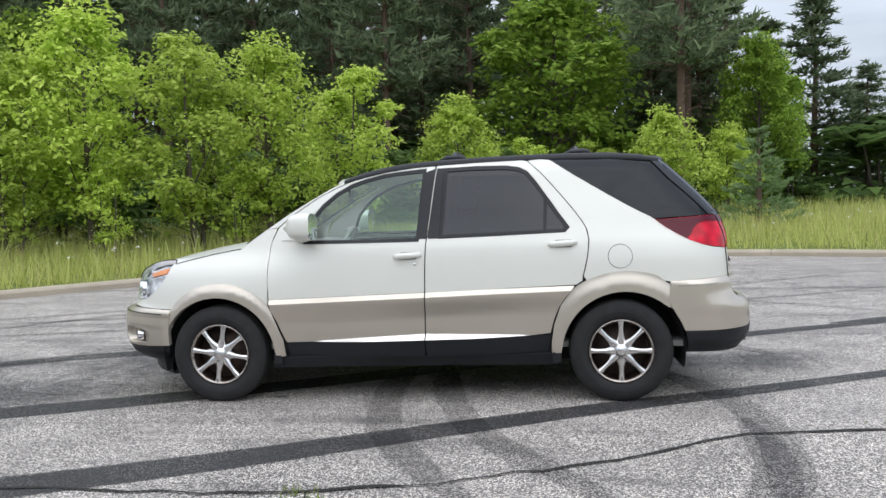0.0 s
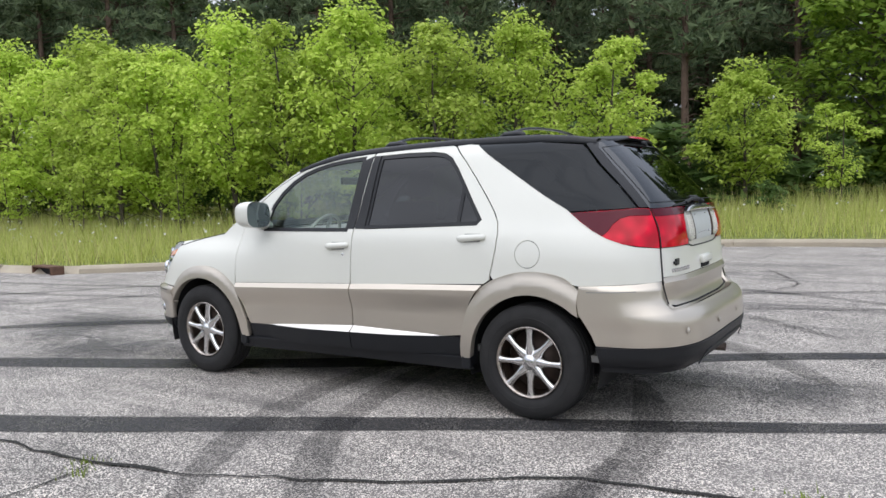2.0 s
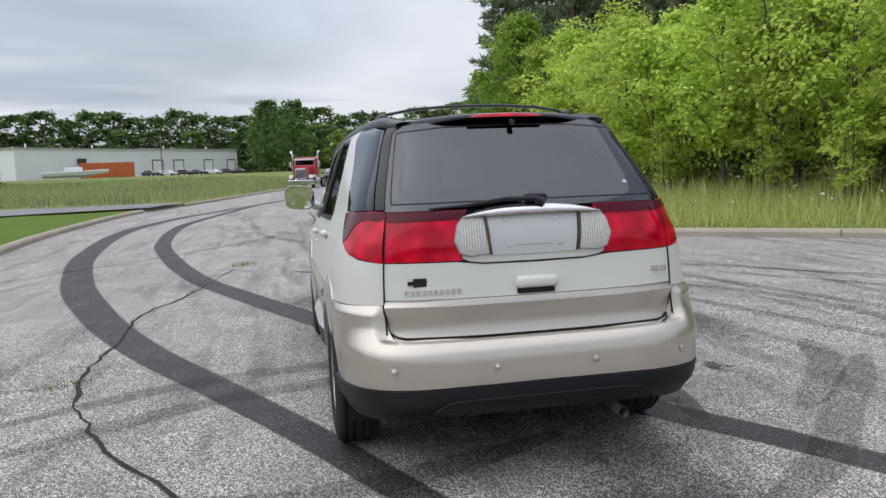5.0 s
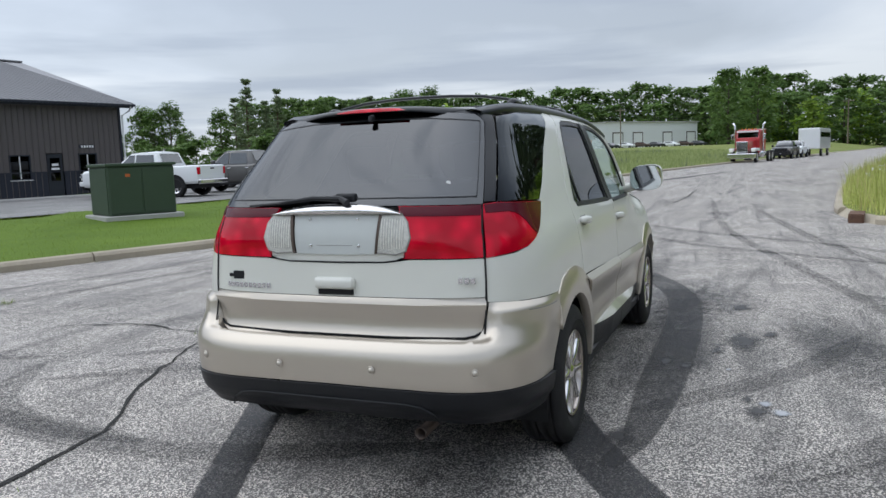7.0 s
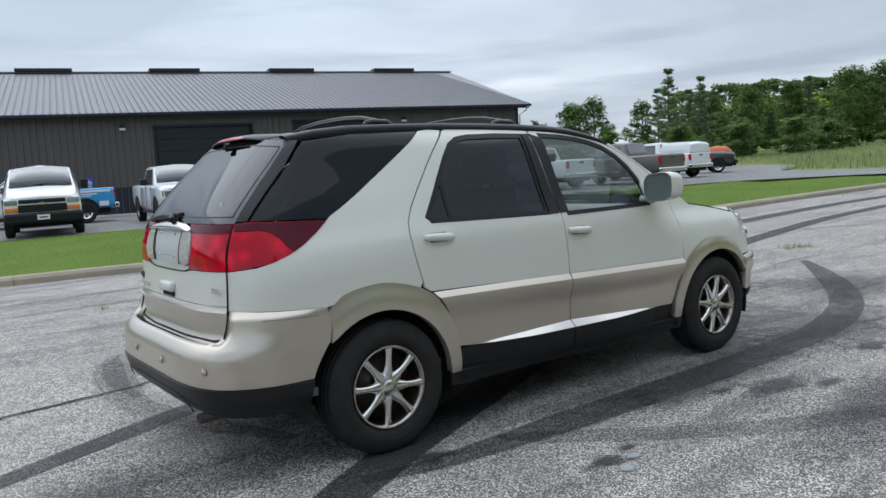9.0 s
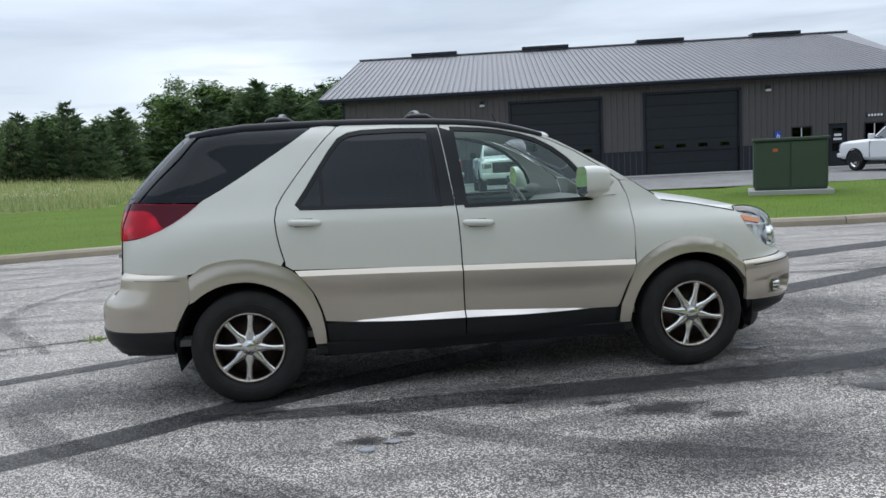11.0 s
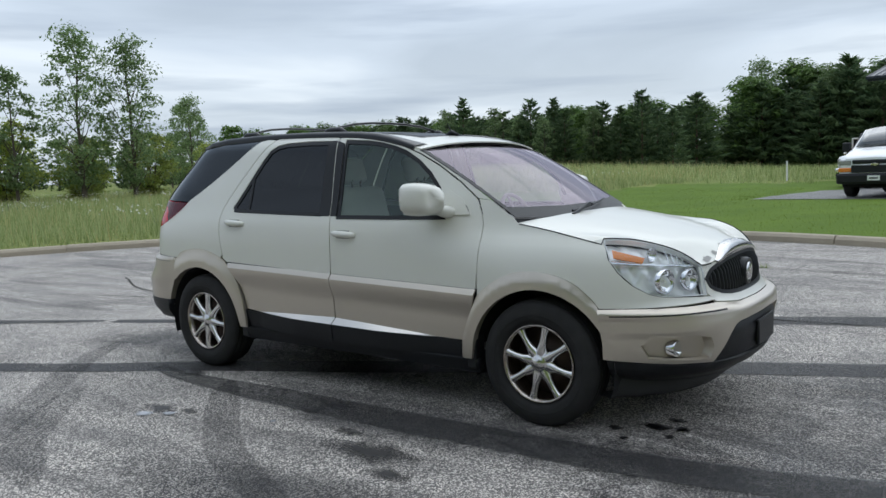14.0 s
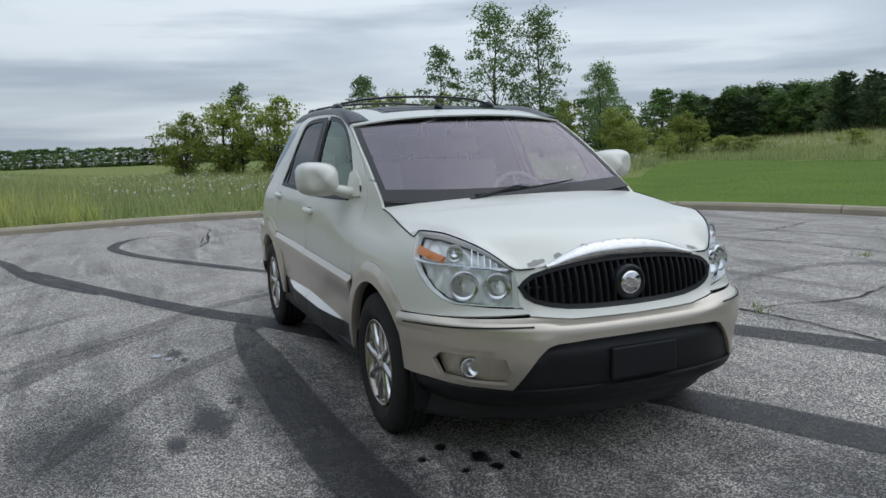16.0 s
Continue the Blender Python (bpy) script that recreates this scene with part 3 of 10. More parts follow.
def fill(poly, extra, keep):
    pts = [Vector(p) for p in poly] + [Vector(p) for p in extra]
    n = len(poly)
    edges = [(i, (i + 1) % n) for i in range(n)]
    vs, _, fs, _, _, _ = delaunay_2d_cdt(pts, edges, [], 0, 1e-4)
    out = []
    for f in fs:
        cx, cy = sum(vs[i][0] for i in f) / 3, sum(vs[i][1] for i in f) / 3
        if keep(cx, cy):
            out.append(f)
    return vs, out


ROAD_POLY = EDGE
BACK_POLY = KERB_BACK
rings = []
r = 4.0
while r < 2600:
    n = 72 if r < 60 else 48
    for k in range(n):
        a = 2 * math.pi * (k + 0.5 * (len(rings) % 2)) / n
        rings.append((r * math.cos(a), r * math.sin(a)))
    r *= 1.075 if r < 80 else 1.3
rings = [p for p in rings if not inside(BACK_POLY, *p) and edge_distance(*p) > 0.6]
rings += [p for p in offset_line(LOT[::1], 0.0)]
vs, fs = fill(BACK_POLY, rings, lambda x, y: not inside(BACK_POLY, x, y))
me = bpy.data.meshes.new("ground")
me.from_pydata([(v[0], v[1], ground_height(v[0], v[1])) for v in vs], [], fs)
me.materials.append(M["meadow"])
me.materials.append(M["lawn"])
for p in me.polygons:
    p.use_smooth = True
    c = p.center
    p.material_index = 1 if is_lawn(c.x, c.y) else 0
ground = tagged(new("ground", me), "rough green meadow and mown lawn around the turning circle", "ground", kind="structure")

# road surface, with a slight unevenness
inner = []
for k in range(-22, 15):
    for j in range(-11, 14):
        p = (k * 0.95, j * 0.95)
        if inside(ROAD_POLY, *p) and edge_distance(*p) > 0.4:
            inner.append(p)
for k in range(23, 330, 3):
    x = -float(k)
    ys = sorted([q[1] for q in EDGE if abs(q[0] - x) < 1.6])
    if len(ys) > 1:
        for f in (0.2, 0.4, 0.6, 0.8):
            inner.append((x, ys[0] + (ys[-1] - ys[0]) * f))
vs, fs = fill(ROAD_POLY, inner, lambda x, y: inside(ROAD_POLY, x, y))
me = bpy.data.meshes.new("road")
me.from_pydata([(v[0], v[1], 0.0) for v in vs], [], fs)
me.materials.append(M["asphalt"])
road = tagged(new("road", me), "worn grey asphalt turning circle with tyre marks and cracks", "road", kind="structure")


def sheet(name, poly, z, mat, label, cat):
    bm = bmesh.new()
    bm.faces.new([bm.verts.new((x, y, z)) for x, y in poly])
    bmesh.ops.triangulate(bm, faces=bm.faces[:])
    bmesh.ops.recalc_face_normals(bm, faces=bm.faces[:])
    if bm.faces[:][0].normal.z < 0:
        bmesh.ops.reverse_faces(bm, faces=bm.faces[:])
    ob = part(name, bm, mat)
    return tagged(ob, label, cat, kind="structure")


pave = sheet("pavement", LOT, 0.21, M["lot"], "grey asphalt parking lot in front of the dark shed", "pavement")


# kerb: separate cast lengths with open joints
def kerb_run(line, name, label):
    root = thing(name, label, "kerb", kind="structure")
    prof = [(0.0, -0.05), (0.0, 0.09), (0.035, 0.135), (0.06, 0.148), (0.155, 0.15), (0.17, 0.14), (0.17, -0.05)]
    run, seg, acc = [], [], 0.0
    for i, p in enumerate(line):
        if seg:
            acc += math.dist(seg[-1], p)
        seg.append(p)
        if acc > 3.0:
            run.append(seg)
            seg, acc = [p], 0.0
    if len(seg) > 1:
        run.append(seg)
    for seg in run:
        bm = bmesh.new()
        t0 = Vector((seg[1][0] - seg[0][0], seg[1][1] - seg[0][1])).normalized() * 0.012
        t1 = Vector((seg[-1][0] - seg[-2][0], seg[-1][1] - seg[-2][1])).normalized() * 0.012
        s2 = list(seg)
        s2[0] = (seg[0][0] + t0.x, seg[0][1] + t0.y)
        s2[-1] = (seg[-1][0] - t1.x, seg[-1][1] - t1.y)
        dz = 0.006 * noise.noise((seg[0][0], seg[0][1], 3.0))
        rows = [[bm.verts.new((q[0], q[1], z + dz)) for q in offset_line(s2, o)] for o, z in prof]
        for a, b in zip(rows, rows[1:]):
            for k in range(len(a) - 1):
                bm.faces.new((a[k], a[k + 1], b[k + 1], b[k]))
        bm.faces.new([r_[0] for r_ in rows])
        bm.faces.new([r_[-1] for r_ in rows][::-1])
        bmesh.ops.recalc_face_normals(bm, faces=bm.faces[:])
        part("kerb_stone", bm, M["kerb"], root)
    return root


near = [p for p in EDGE if p[0] > -130]
cut = min(range(len(near)), key=lambda i: math.dist(near[i], (-30.8, -7.0)))
cut2 = min(range(len(near)), key=lambda i: math.dist(near[i], (-36.2, -6.1)))
drain = min(range(len(near)), key=lambda i: math.dist(near[i], (-11.4, 3.45)))
kerb_run(near[:drain], "kerb", "pale weathered concrete kerb along the road")
kerb_run(near[drain + 1:cut], "kerb", "pale weathered concrete kerb round the turning circle")
kerb_run(near[cut2:], "kerb", "pale weathered concrete kerb along the road")

# sloped concrete bed under the kerb, open at the drive and the drain
n_ = len(EDGE)
me = bpy.data.meshes.new("kerb_bed")
me.from_pydata([(x, y, -0.004) for x, y in EDGE] + [(x, y, 0.137) for x, y in KERB_BACK], [], [(i, i + 1, n_ + i + 1, n_ + i) for i in range(n_ - 1)])
me.materials.append(M["kerb"])
tagged(new("kerb_bed", me), "sloped concrete bed under the kerb", "kerb", kind="structure")

# storm drain set into the kerb
dr = thing("storm_drain", "rusty iron storm drain mouth in the concrete kerb", "drain", pose(near[drain][0] + 0.35, near[drain][1] - 0.02, 0, 0, 0, -8), kind="structure")
bm = boxes((-0.42, 0.42, 0.16, 0.24, -0.05, 0.16), (-0.42, 0.42, -0.02, 0.2, 0.13, 0.165), (-0.44, -0.38, -0.02, 0.2, -0.05, 0.14), (0.38, 0.44, -0.02, 0.2, -0.05, 0.14), bevel=0.008)
part("hood", bm, material("rusty_iron", (0.16, 0.09, 0.06), 0.85, 0.3, 0.3, 12, 0.4, 60), dr)
part("opening", boxes((-0.38, 0.38, 0.10, 0.16, -0.03, 0.13)), M["dark"], dr)


# tyre marks, cracks and stains
def strip(name, pts, width, mat, z, label, cat, jag=0.0, taper=True, parent=None):
    line = [tuple(p) for p in spline(pts, 0.12 if jag else 0.3)]
    bm = bmesh.new()
    uv = bm.loops.layers.uv.new("UVMap")
    n = len(line)
    rows = []
    for i, p in enumerate(line):
        a, b = line[max(i - 1, 0)], line[min(i + 1, n - 1)]
        t = Vector((b[0] - a[0], b[1] - a[1])).normalized()
        w = width
        if taper:
            w *= min(1, 0.35 + 4.0 * min(i, n - 1 - i) / n)
        l, r_ = w / 2, w / 2
        sx = 0.0
        if jag:
            l *= 0.3 + 1.3 * random.random()
            r_ *= 0.3 + 1.3 * random.random()
            sx = jag * (random.random() - 0.5)
        rows.append((bm.verts.new((p[0] - t.y * (l + sx), p[1] + t.x * (l + sx), z)), bm.verts.new((p[0] + t.y * (r_ - sx), p[1] - t.x * (r_ - sx), z))))
    for i in range(n - 1):
        f = bm.faces.new((rows[i][0], rows[i][1], rows[i + 1][1], rows[i + 1][0]))
        for lp, u in zip(f.loops, ((0, i), (1, i), (1, i + 1), (0, i + 1))):
            lp[uv].uv = u
    bmesh.ops.recalc_face_normals(bm, faces=bm.faces[:])
    if bm.faces[:][0].normal.z < 0:
        bmesh.ops.reverse_faces(bm, faces=bm.faces[:])
    ob = part(name, bm, mat, road)
    if label:
        ob["label"] = label
    return ob


MARKS = [
    ([(3.9, 0.15), (2.35, -0.58), (1.3, -1.05), (0.2, -1.6), (-1.35, -2.38), (-3.3, -3.15), (-6.4, -4.1), (-11, -5.0), (-17.8, -5.5), (-24.5, -4.7), (-33, -2.5), (-46, 0.5)], 0.47, "mark"),
    ([(6.5, 3.25), (3.95, 2.2), (2.4, 1.48), (1.5, 0.95), (0.2, 0.3), (-1.2, -0.45), (-2.3, -0.95), (-4, -1.65), (-5.9, -2.37), (-9, -3.15), (-13, -3.85), (-19.2, -4.15), (-26, -3.4), (-36, -2.0)], 0.36, "mark"),
    ([(0.66, -2.95), (0.34, -2.47), (0.1, -2.05), (-0.1, -1.55), (-0.24, -0.6), (-0.2, 0.4)], 0.24, "faint"),
    ([(1.35, -2.95), (1.1, -2.57), (0.78, -2.1), (0.46, -1.55), (0.2, -0.6), (0.1, 0.4)], 0.23, "faint"),
    ([(1.9, -2.9), (2.08, -2.3), (2.19, -1.67), (2.18, -1.04), (2.0, -0.35), (1.7, 0.3)], 0.25, "faint"),
    ([(1.75, 1.1), (1.4, 1.18), (0.4, 1.2), (-0.6, 1.2), (-1.3, 1.19), (-2.5, 1.1), (-3.7, 0.72), (-4.95, -0.08), (-6.1, -1.0)], 0.31, "worn"),
    ([(0.9, 1.1), (0.76, 1.26), (0.11, 1.82), (-0.45, 2.17), (-1.2, 2.45)], 0.22, "faint"),
    ([(0.8, 2.9), (1.28, 2.48), (1.77, 1.97), (2.37, 1.43), (2.9, 0.7)], 0.24, "faint"),
    ([(0.86, -3.47), (1.07, -4.3), (1.1, -4.95), (0.85, -5.45), (0.5, -5.6), (-0.3, -5.5)], 0.22, "faint"),
    ([(1.01, -3.3), (1.74, -2.86), (2.06, -2.16), (2.11, -1.3)], 0.24, "faint"),
    ([(9.0, 4.2), (7.6, 3.66), (5.73, 3.12), (3.95, 2.35)], 0.2, "mark"),
    ([(4.0, 0.2), (5.6, 1.05), (7.26, 1.84), (8.85, 2.25), (10.2, 1.9), (10.4, 1.2)], 0.2, "mark"),
    ([(0.24, 2.83), (0.8, 2.6), (1.3, 2.2), (1.73, 1.75)], 0.25, "faint"),
    ([(-7.0, -5.3), (-8.5, -4.05), (-10.7, -2.55), (-14, -0.9)], 0.2, "faint"),
    ([(6.5, 8.0), (3.5, 6.0), (0.3, 4.6), (-3.5, 3.7), (-8, 2.6), (-14, 1.8)], 0.2, "faint"),
    ([(7.5, 6.6), (4.0, 4.6), (0.5, 3.5), (-4.5, 2.3), (-10, 1.2), (-18, 0.6)], 0.18, "faint"),
    ([(-2.0, 5.6), (-4.5, 4.4), (-7, 2.9), (-9.5, 0.4), (-13, -1.5), (-20, -2.2)], 0.2, "faint"),
    ([(1.5, 7.6), (-1.5, 6.2), (-4.8, 3.7), (-7.2, 0.8), (-9.6, -0.6)], 0.2, "faint"),
    ([(9.5, -2.4), (7.5, -4.2), (4.5, -5.6), (1.5, -6.2), (-2.5, -5.8), (-7, -4.6)], 0.2, "faint"),
    ([(8.7, -4.2), (6.2, -6.1), (3.0, -7.2), (-0.5, -7.3), (-4.8, -6.0)], 0.18, "faint"),
    ([(3.3, -1.0), (4.4, -3.0), (4.1, -4.9), (2.6, -6.3)], 0.18, "faint"),
    ([(-3.1, 2.6), (-2.2, 3.6), (-0.6, 4.0), (1.4, 3.6), (2.8, 2.4)], 0.2, "faint"),
    ([(-3.4, 4.2), (-1.6, 5.2), (1.0, 5.4), (3.4, 4.4), (5.2, 2.9)], 0.18, "faint"),
]
for pts, w, mk in MARKS:
    strip("tyre_mark", pts, w, M[mk], 0.004 + 0.0006 * (MARKS.index((pts, w, mk)) % 6), "black rubber tyre mark" if mk != "faint" else "faint grey tyre mark", "tyre mark")
CRACKS = [
    ([(6.4, -0.6), (4.6, -1.1), (3.1, -1.46), (2.76, -1.54), (2.35, -1.58), (2.07, -1.65), (1.65, -1.86), (1.26, -2.12), (0.73, -2.33), (0.19, -2.52), (-0.41, -2.64), (-0.94, -2.65), (-1.6, -2.62), (-2.74, -2.66), (-3.39, -2.6), (-4.3, -2.34), (-6.35, -2.0), (-7.3, -1.75)], 0.026),
    ([(-0.3, -2.61), (-0.21, -2.93), (-0.35, -3.6), (-0.1, -4.4)], 0.02),
    ([(12.9, 0.9), (11.4, 0.5), (10.1, 0.61), (8.2, 0.87), (7.39, 1.5)], 0.03),
    ([(9.6, -0.4), (9.7, 0.6), (8.3, 0.9)], 0.025),
    ([(-15.9, -0.49), (-19, -0.2), (-24.4, -0.24)], 0.05),
    ([(7.3, -2.1), (6.1, -1.5), (5.0, -1.2)], 0.022),
    ([(1.2, 7.9), (1.9, 6.1), (1.4, 4.9)], 0.02),
    ([(4.6, -8.8), (3.9, -6.8), (4.4, -5.2)], 0.025),
]
for pts, w in CRACKS:
    strip("crack", pts, w, M["crack"], 0.0085, "dark open crack with grit", "crack", jag=0.05)


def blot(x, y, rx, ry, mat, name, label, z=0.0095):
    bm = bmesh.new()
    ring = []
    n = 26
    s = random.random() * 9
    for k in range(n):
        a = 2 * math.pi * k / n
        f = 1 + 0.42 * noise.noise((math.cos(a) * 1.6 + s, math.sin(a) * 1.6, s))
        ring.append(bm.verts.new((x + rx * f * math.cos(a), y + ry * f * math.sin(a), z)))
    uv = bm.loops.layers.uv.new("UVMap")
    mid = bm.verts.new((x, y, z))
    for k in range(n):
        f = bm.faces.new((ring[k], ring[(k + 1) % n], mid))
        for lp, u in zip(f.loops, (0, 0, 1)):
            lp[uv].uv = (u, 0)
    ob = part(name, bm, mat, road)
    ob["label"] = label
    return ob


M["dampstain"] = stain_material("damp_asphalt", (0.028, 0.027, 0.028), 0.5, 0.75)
M["damp"] = stain_material("oil_stain", (0.010, 0.010, 0.011), 0.28, 1.0, 0.45)
for x, y, rx, ry in ((-1.8, 0.72, 0.05, 0.03), (-1.98, 0.6, 0.10, 0.05), (-2.12, 0.58, 0.05, 0.03), (-2.04, 0.45, 0.06, 0.03), (-1.9, 0.85, 0.03, 0.02), (-1.02, -0.76, 0.05, 0.04), (-2.1, 0.72, 0.03, 0.02)):
    blot(x, y, rx, ry, M["damp"], "oil_stain", "fresh dark oil drips")
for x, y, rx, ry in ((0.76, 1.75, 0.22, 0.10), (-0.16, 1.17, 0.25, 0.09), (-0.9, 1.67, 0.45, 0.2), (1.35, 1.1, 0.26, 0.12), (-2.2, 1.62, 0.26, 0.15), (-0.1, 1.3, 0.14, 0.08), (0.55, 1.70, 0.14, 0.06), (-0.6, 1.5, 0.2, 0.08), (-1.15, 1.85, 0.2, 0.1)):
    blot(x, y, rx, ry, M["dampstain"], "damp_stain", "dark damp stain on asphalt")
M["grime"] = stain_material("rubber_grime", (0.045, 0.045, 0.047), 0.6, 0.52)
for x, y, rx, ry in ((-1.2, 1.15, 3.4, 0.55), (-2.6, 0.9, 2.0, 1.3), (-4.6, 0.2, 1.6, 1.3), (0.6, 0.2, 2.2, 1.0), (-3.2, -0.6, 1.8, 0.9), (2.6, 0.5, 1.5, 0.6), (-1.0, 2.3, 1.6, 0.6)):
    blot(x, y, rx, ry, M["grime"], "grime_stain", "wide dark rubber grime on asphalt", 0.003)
M["pale"] = stain_material("dried_spill", (0.40, 0.41, 0.43), 0.25, 0.9, 0.5)
for x, y, rx, ry in ((0.76, 1.88, 0.08, 0.05), (0.62, 1.80, 0.06, 0.04), (-0.06, 1.58, 0.03, 0.02)):
    blot(x, y, rx, ry, M["pale"], "pale_stain", "small pale wet spot on asphalt")

# ---------------------------------------------------------------- the car: its skin as charts
XCF, XCR, NF, NR = -1.40, 1.25, 2.85, 5.0
nose = smooth_curve([(0.15, -2.22), (0.24, -2.30), (0.34, -2.36), (0.46, -2.39), (0.56, -2.395), (0.62, -2.385), (0.67, -2.34), (0.70, -2.305), (0.76, -2.285), (0.84, -2.27), (0.92, -2.245), (0.98, -2.20), (1.05, -2.10), (1.15, -1.95)])
tail = smooth_curve([(0.15, 2.22), (0.28, 2.28), (0.38, 2.325), (0.47, 2.35), (0.56, 2.355), (0.63, 2.34), (0.69, 2.285), (0.74, 2.25), (0.85, 2.235), (1.0, 2.225), (1.12, 2.222), (1.22, 2.195), (1.28, 2.165), (1.40, 2.065), (1.52, 1.95), (1.62, 1.845), (1.70, 1.75)])
door_w = smooth_curve([(0.15, 0.80), (0.24, 0.84), (0.33, 0.868), (0.45, 0.884), (0.60, 0.892), (0.75, 0.896), (0.85, 0.893), (0.95, 0.888), (1.05, 0.879), (1.11, 0.868), (1.16, 0.850), (1.25, 0.815), (1.40, 0.766), (1.55, 0.714), (1.62, 0.684), (1.66, 0.652), (1.70, 0.60)])
fender_w = smooth_curve([(0.15, 0.80), (0.24, 0.84), (0.33, 0.868), (0.45, 0.884), (0.60, 0.892), (0.75, 0.894), (0.85, 0.884), (0.93, 0.866), (0.99, 0.838), (1.04, 0.800), (1.09, 0.772), (1.16, 0.752), (1.25, 0.732), (1.40, 0.695), (1.56, 0.652), (1.66, 0.61), (1.70, 0.575)])


def ease(a, b, x):
    t = min(max((x - a) / (b - a), 0), 1)
    return t * t * (3 - 2 * t)


def half_width(x, z):
    w = ease(-0.35, -1.40, x)
    b = door_w(z) * (1 - w) + fender_w(z) * w
    return b * (1 - 0.028 * ease(0.8, 1.9, x) * ease(0.95, 1.2, z) - 0.055 * ease(0.7, 1.8, x) * ease(1.25, 1.6, z))


def arc_table(n):
    s, out, last = 0.0, [(0.0, 0.0)], (0.0, 0.9)
    for i in range(1, 401):
        ph = math.pi / 2 * i / 400
        p = (math.sin(ph) ** (2 / n), 0.9 * max(math.cos(ph), 0) ** (2 / n))
        s += math.dist(p, last)
        last = p
        out.append((s, ph))
    return np.array(out)


AF, AR = arc_table(NF), arc_table(NR)
QF, QR = XCF - AF[-1, 0], XCR + AR[-1, 0]


def body(q, z, s=1):
    """The body's skin: q runs from the nose (QF) along the side (q = x) to the tail (QR); s is the side."""
    if q < XCF:
        ph = float(np.interp(XCF - q, AF[:, 0], AF[:, 1]))
        f, g = math.sin(ph) ** (2 / NF), max(math.cos(ph), 0) ** (2 / NF)
        x = XCF + (nose(z) - XCF) * f
        y = half_width(max(x, -1.9), z) * g
    elif q > XCR:
        ph = float(np.interp(q - XCR, AR[:, 0], AR[:, 1]))
        f, g = math.sin(ph) ** (2 / NR), max(math.cos(ph), 0) ** (2 / NR)
        x = XCR + (tail(z) - XCR) * f
        y = half_width(x, z) * g
    else:
        x, y = q, half_width(q, z)
    return Vector((x, s * y, z))


def solve(f, a, b):
    fa = f(a)
    for _ in range(46):
        m = (a + b) / 2
        fm = f(m)
        if (fm > 0) == (fa > 0):
            a = m
        else:
            b = m
    return (a + b) / 2


def qx(x, z):
    """q of the side point at x."""
    if x < XCF:
        return solve(lambda q: body(q, z).x - x, QF, XCF)
    if x > XCR:
        return solve(lambda q: body(q, z).x - x, XCR, QR)
    return x


def qn(y, z):
    """q of the nose point at y."""
    return solve(lambda q: body(q, z).y - y, QF, XCF)


def qt(y, z):
    """q of the tail point at y."""
    return solve(lambda q: body(q, z).y - y, XCR, QR)


hood_mid = smooth_curve([(-2.36, 0.87), (-2.27, 0.932), (-2.18, 0.965), (-2.05, 1.005), (-1.9, 1.043), (-1.737, 1.078), (-1.55, 1.112), (-1.36, 1.140), (-1.1, 1.17)])


lip_x = smooth_curve([(0, -2.227), (0.2, -2.225), (0.36, -2.209), (0.46, -2.184), (0.552, -2.145), (0.634, -2.089), (0.70, -2.018), (0.749, -1.934), (0.779, -1.842), (0.792, -1.747), (0.9, -1.5)])
lip_rise = smooth_curve([(0, 0), (0.15, -0.005), (0.26, -0.019), (0.36, -0.040), (0.46, -0.048), (0.507, -0.045), (0.552, -0.012), (0.595, 0.016), (0.634, 0.032), (0.70, 0.047), (0.727, 0.044), (0.749, 0.037), (0.766, 0.026), (0.779, 0.013), (0.788, 0.0), (0.9, 0.0)])


def hood(x, y, s=1):
    """The bonnet, full over the lamps and dipping to its lip between lamp and grille."""
    r = lip_rise(abs(y))
    r *= ease(0.42 if r > 0 else 0.20, 0.0, x - lip_x(abs(y)))
    return Vector((x, y, hood_mid(x - 0.27 * y * y) - 0.028 * (abs(y) / 0.77) ** 2.4 + r))


def hood_top(q):
    """Height at which the skin meets the bonnet."""
    return solve(lambda z: hood(body(q, z).x, body(q, z).y).z - z, 0.72, 1.30)


roof_edge = smooth_curve([(-0.50, 1.565), (-0.35, 1.602), (-0.15, 1.638), (0.1, 1.662), (0.5, 1.680), (1.0, 1.688), (1.45, 1.682), (1.75, 1.655), (1.85, 1.64)])
roof_mid = smooth_curve([(-0.56, 1.600), (-0.35, 1.648), (-0.1, 1.684), (0.3, 1.712), (0.8, 1.724), (1.3, 1.720), (1.7, 1.700), (1.86, 1.685)])


def roof(x, f, s=1):
    """The roof: f runs across from -1 to 1."""
    e = body(x if x < XCR else qx(x, min(roof_edge(x), 1.64)), roof_edge(x))
    front = -0.06 * (1 - f * f) * ease(0.0, -0.5, x)
    return Vector((x + front, f * e.y, roof_mid(x) + (roof_edge(x) - roof_mid(x)) * abs(f) ** 2.6))


ws_edge = smooth_curve([(0, -1.235), (0.2, -1.075), (0.45, -0.885), (0.7, -0.705), (0.9, -0.567), (1, -0.498)])
ws_edge_z = smooth_curve([(0, 1.138), (0.2, 1.240), (0.45, 1.357), (0.7, 1.461), (0.9, 1.533), (1, 1.565)])
ws_mid = smooth_curve([(0, -1.375), (0.25, -1.155), (0.5, -0.945), (0.75, -0.745), (1, -0.555)])
ws_mid_z = smooth_curve([(0, 1.112), (0.25, 1.255), (0.5, 1.388), (0.75, 1.505), (1, 1.600)])


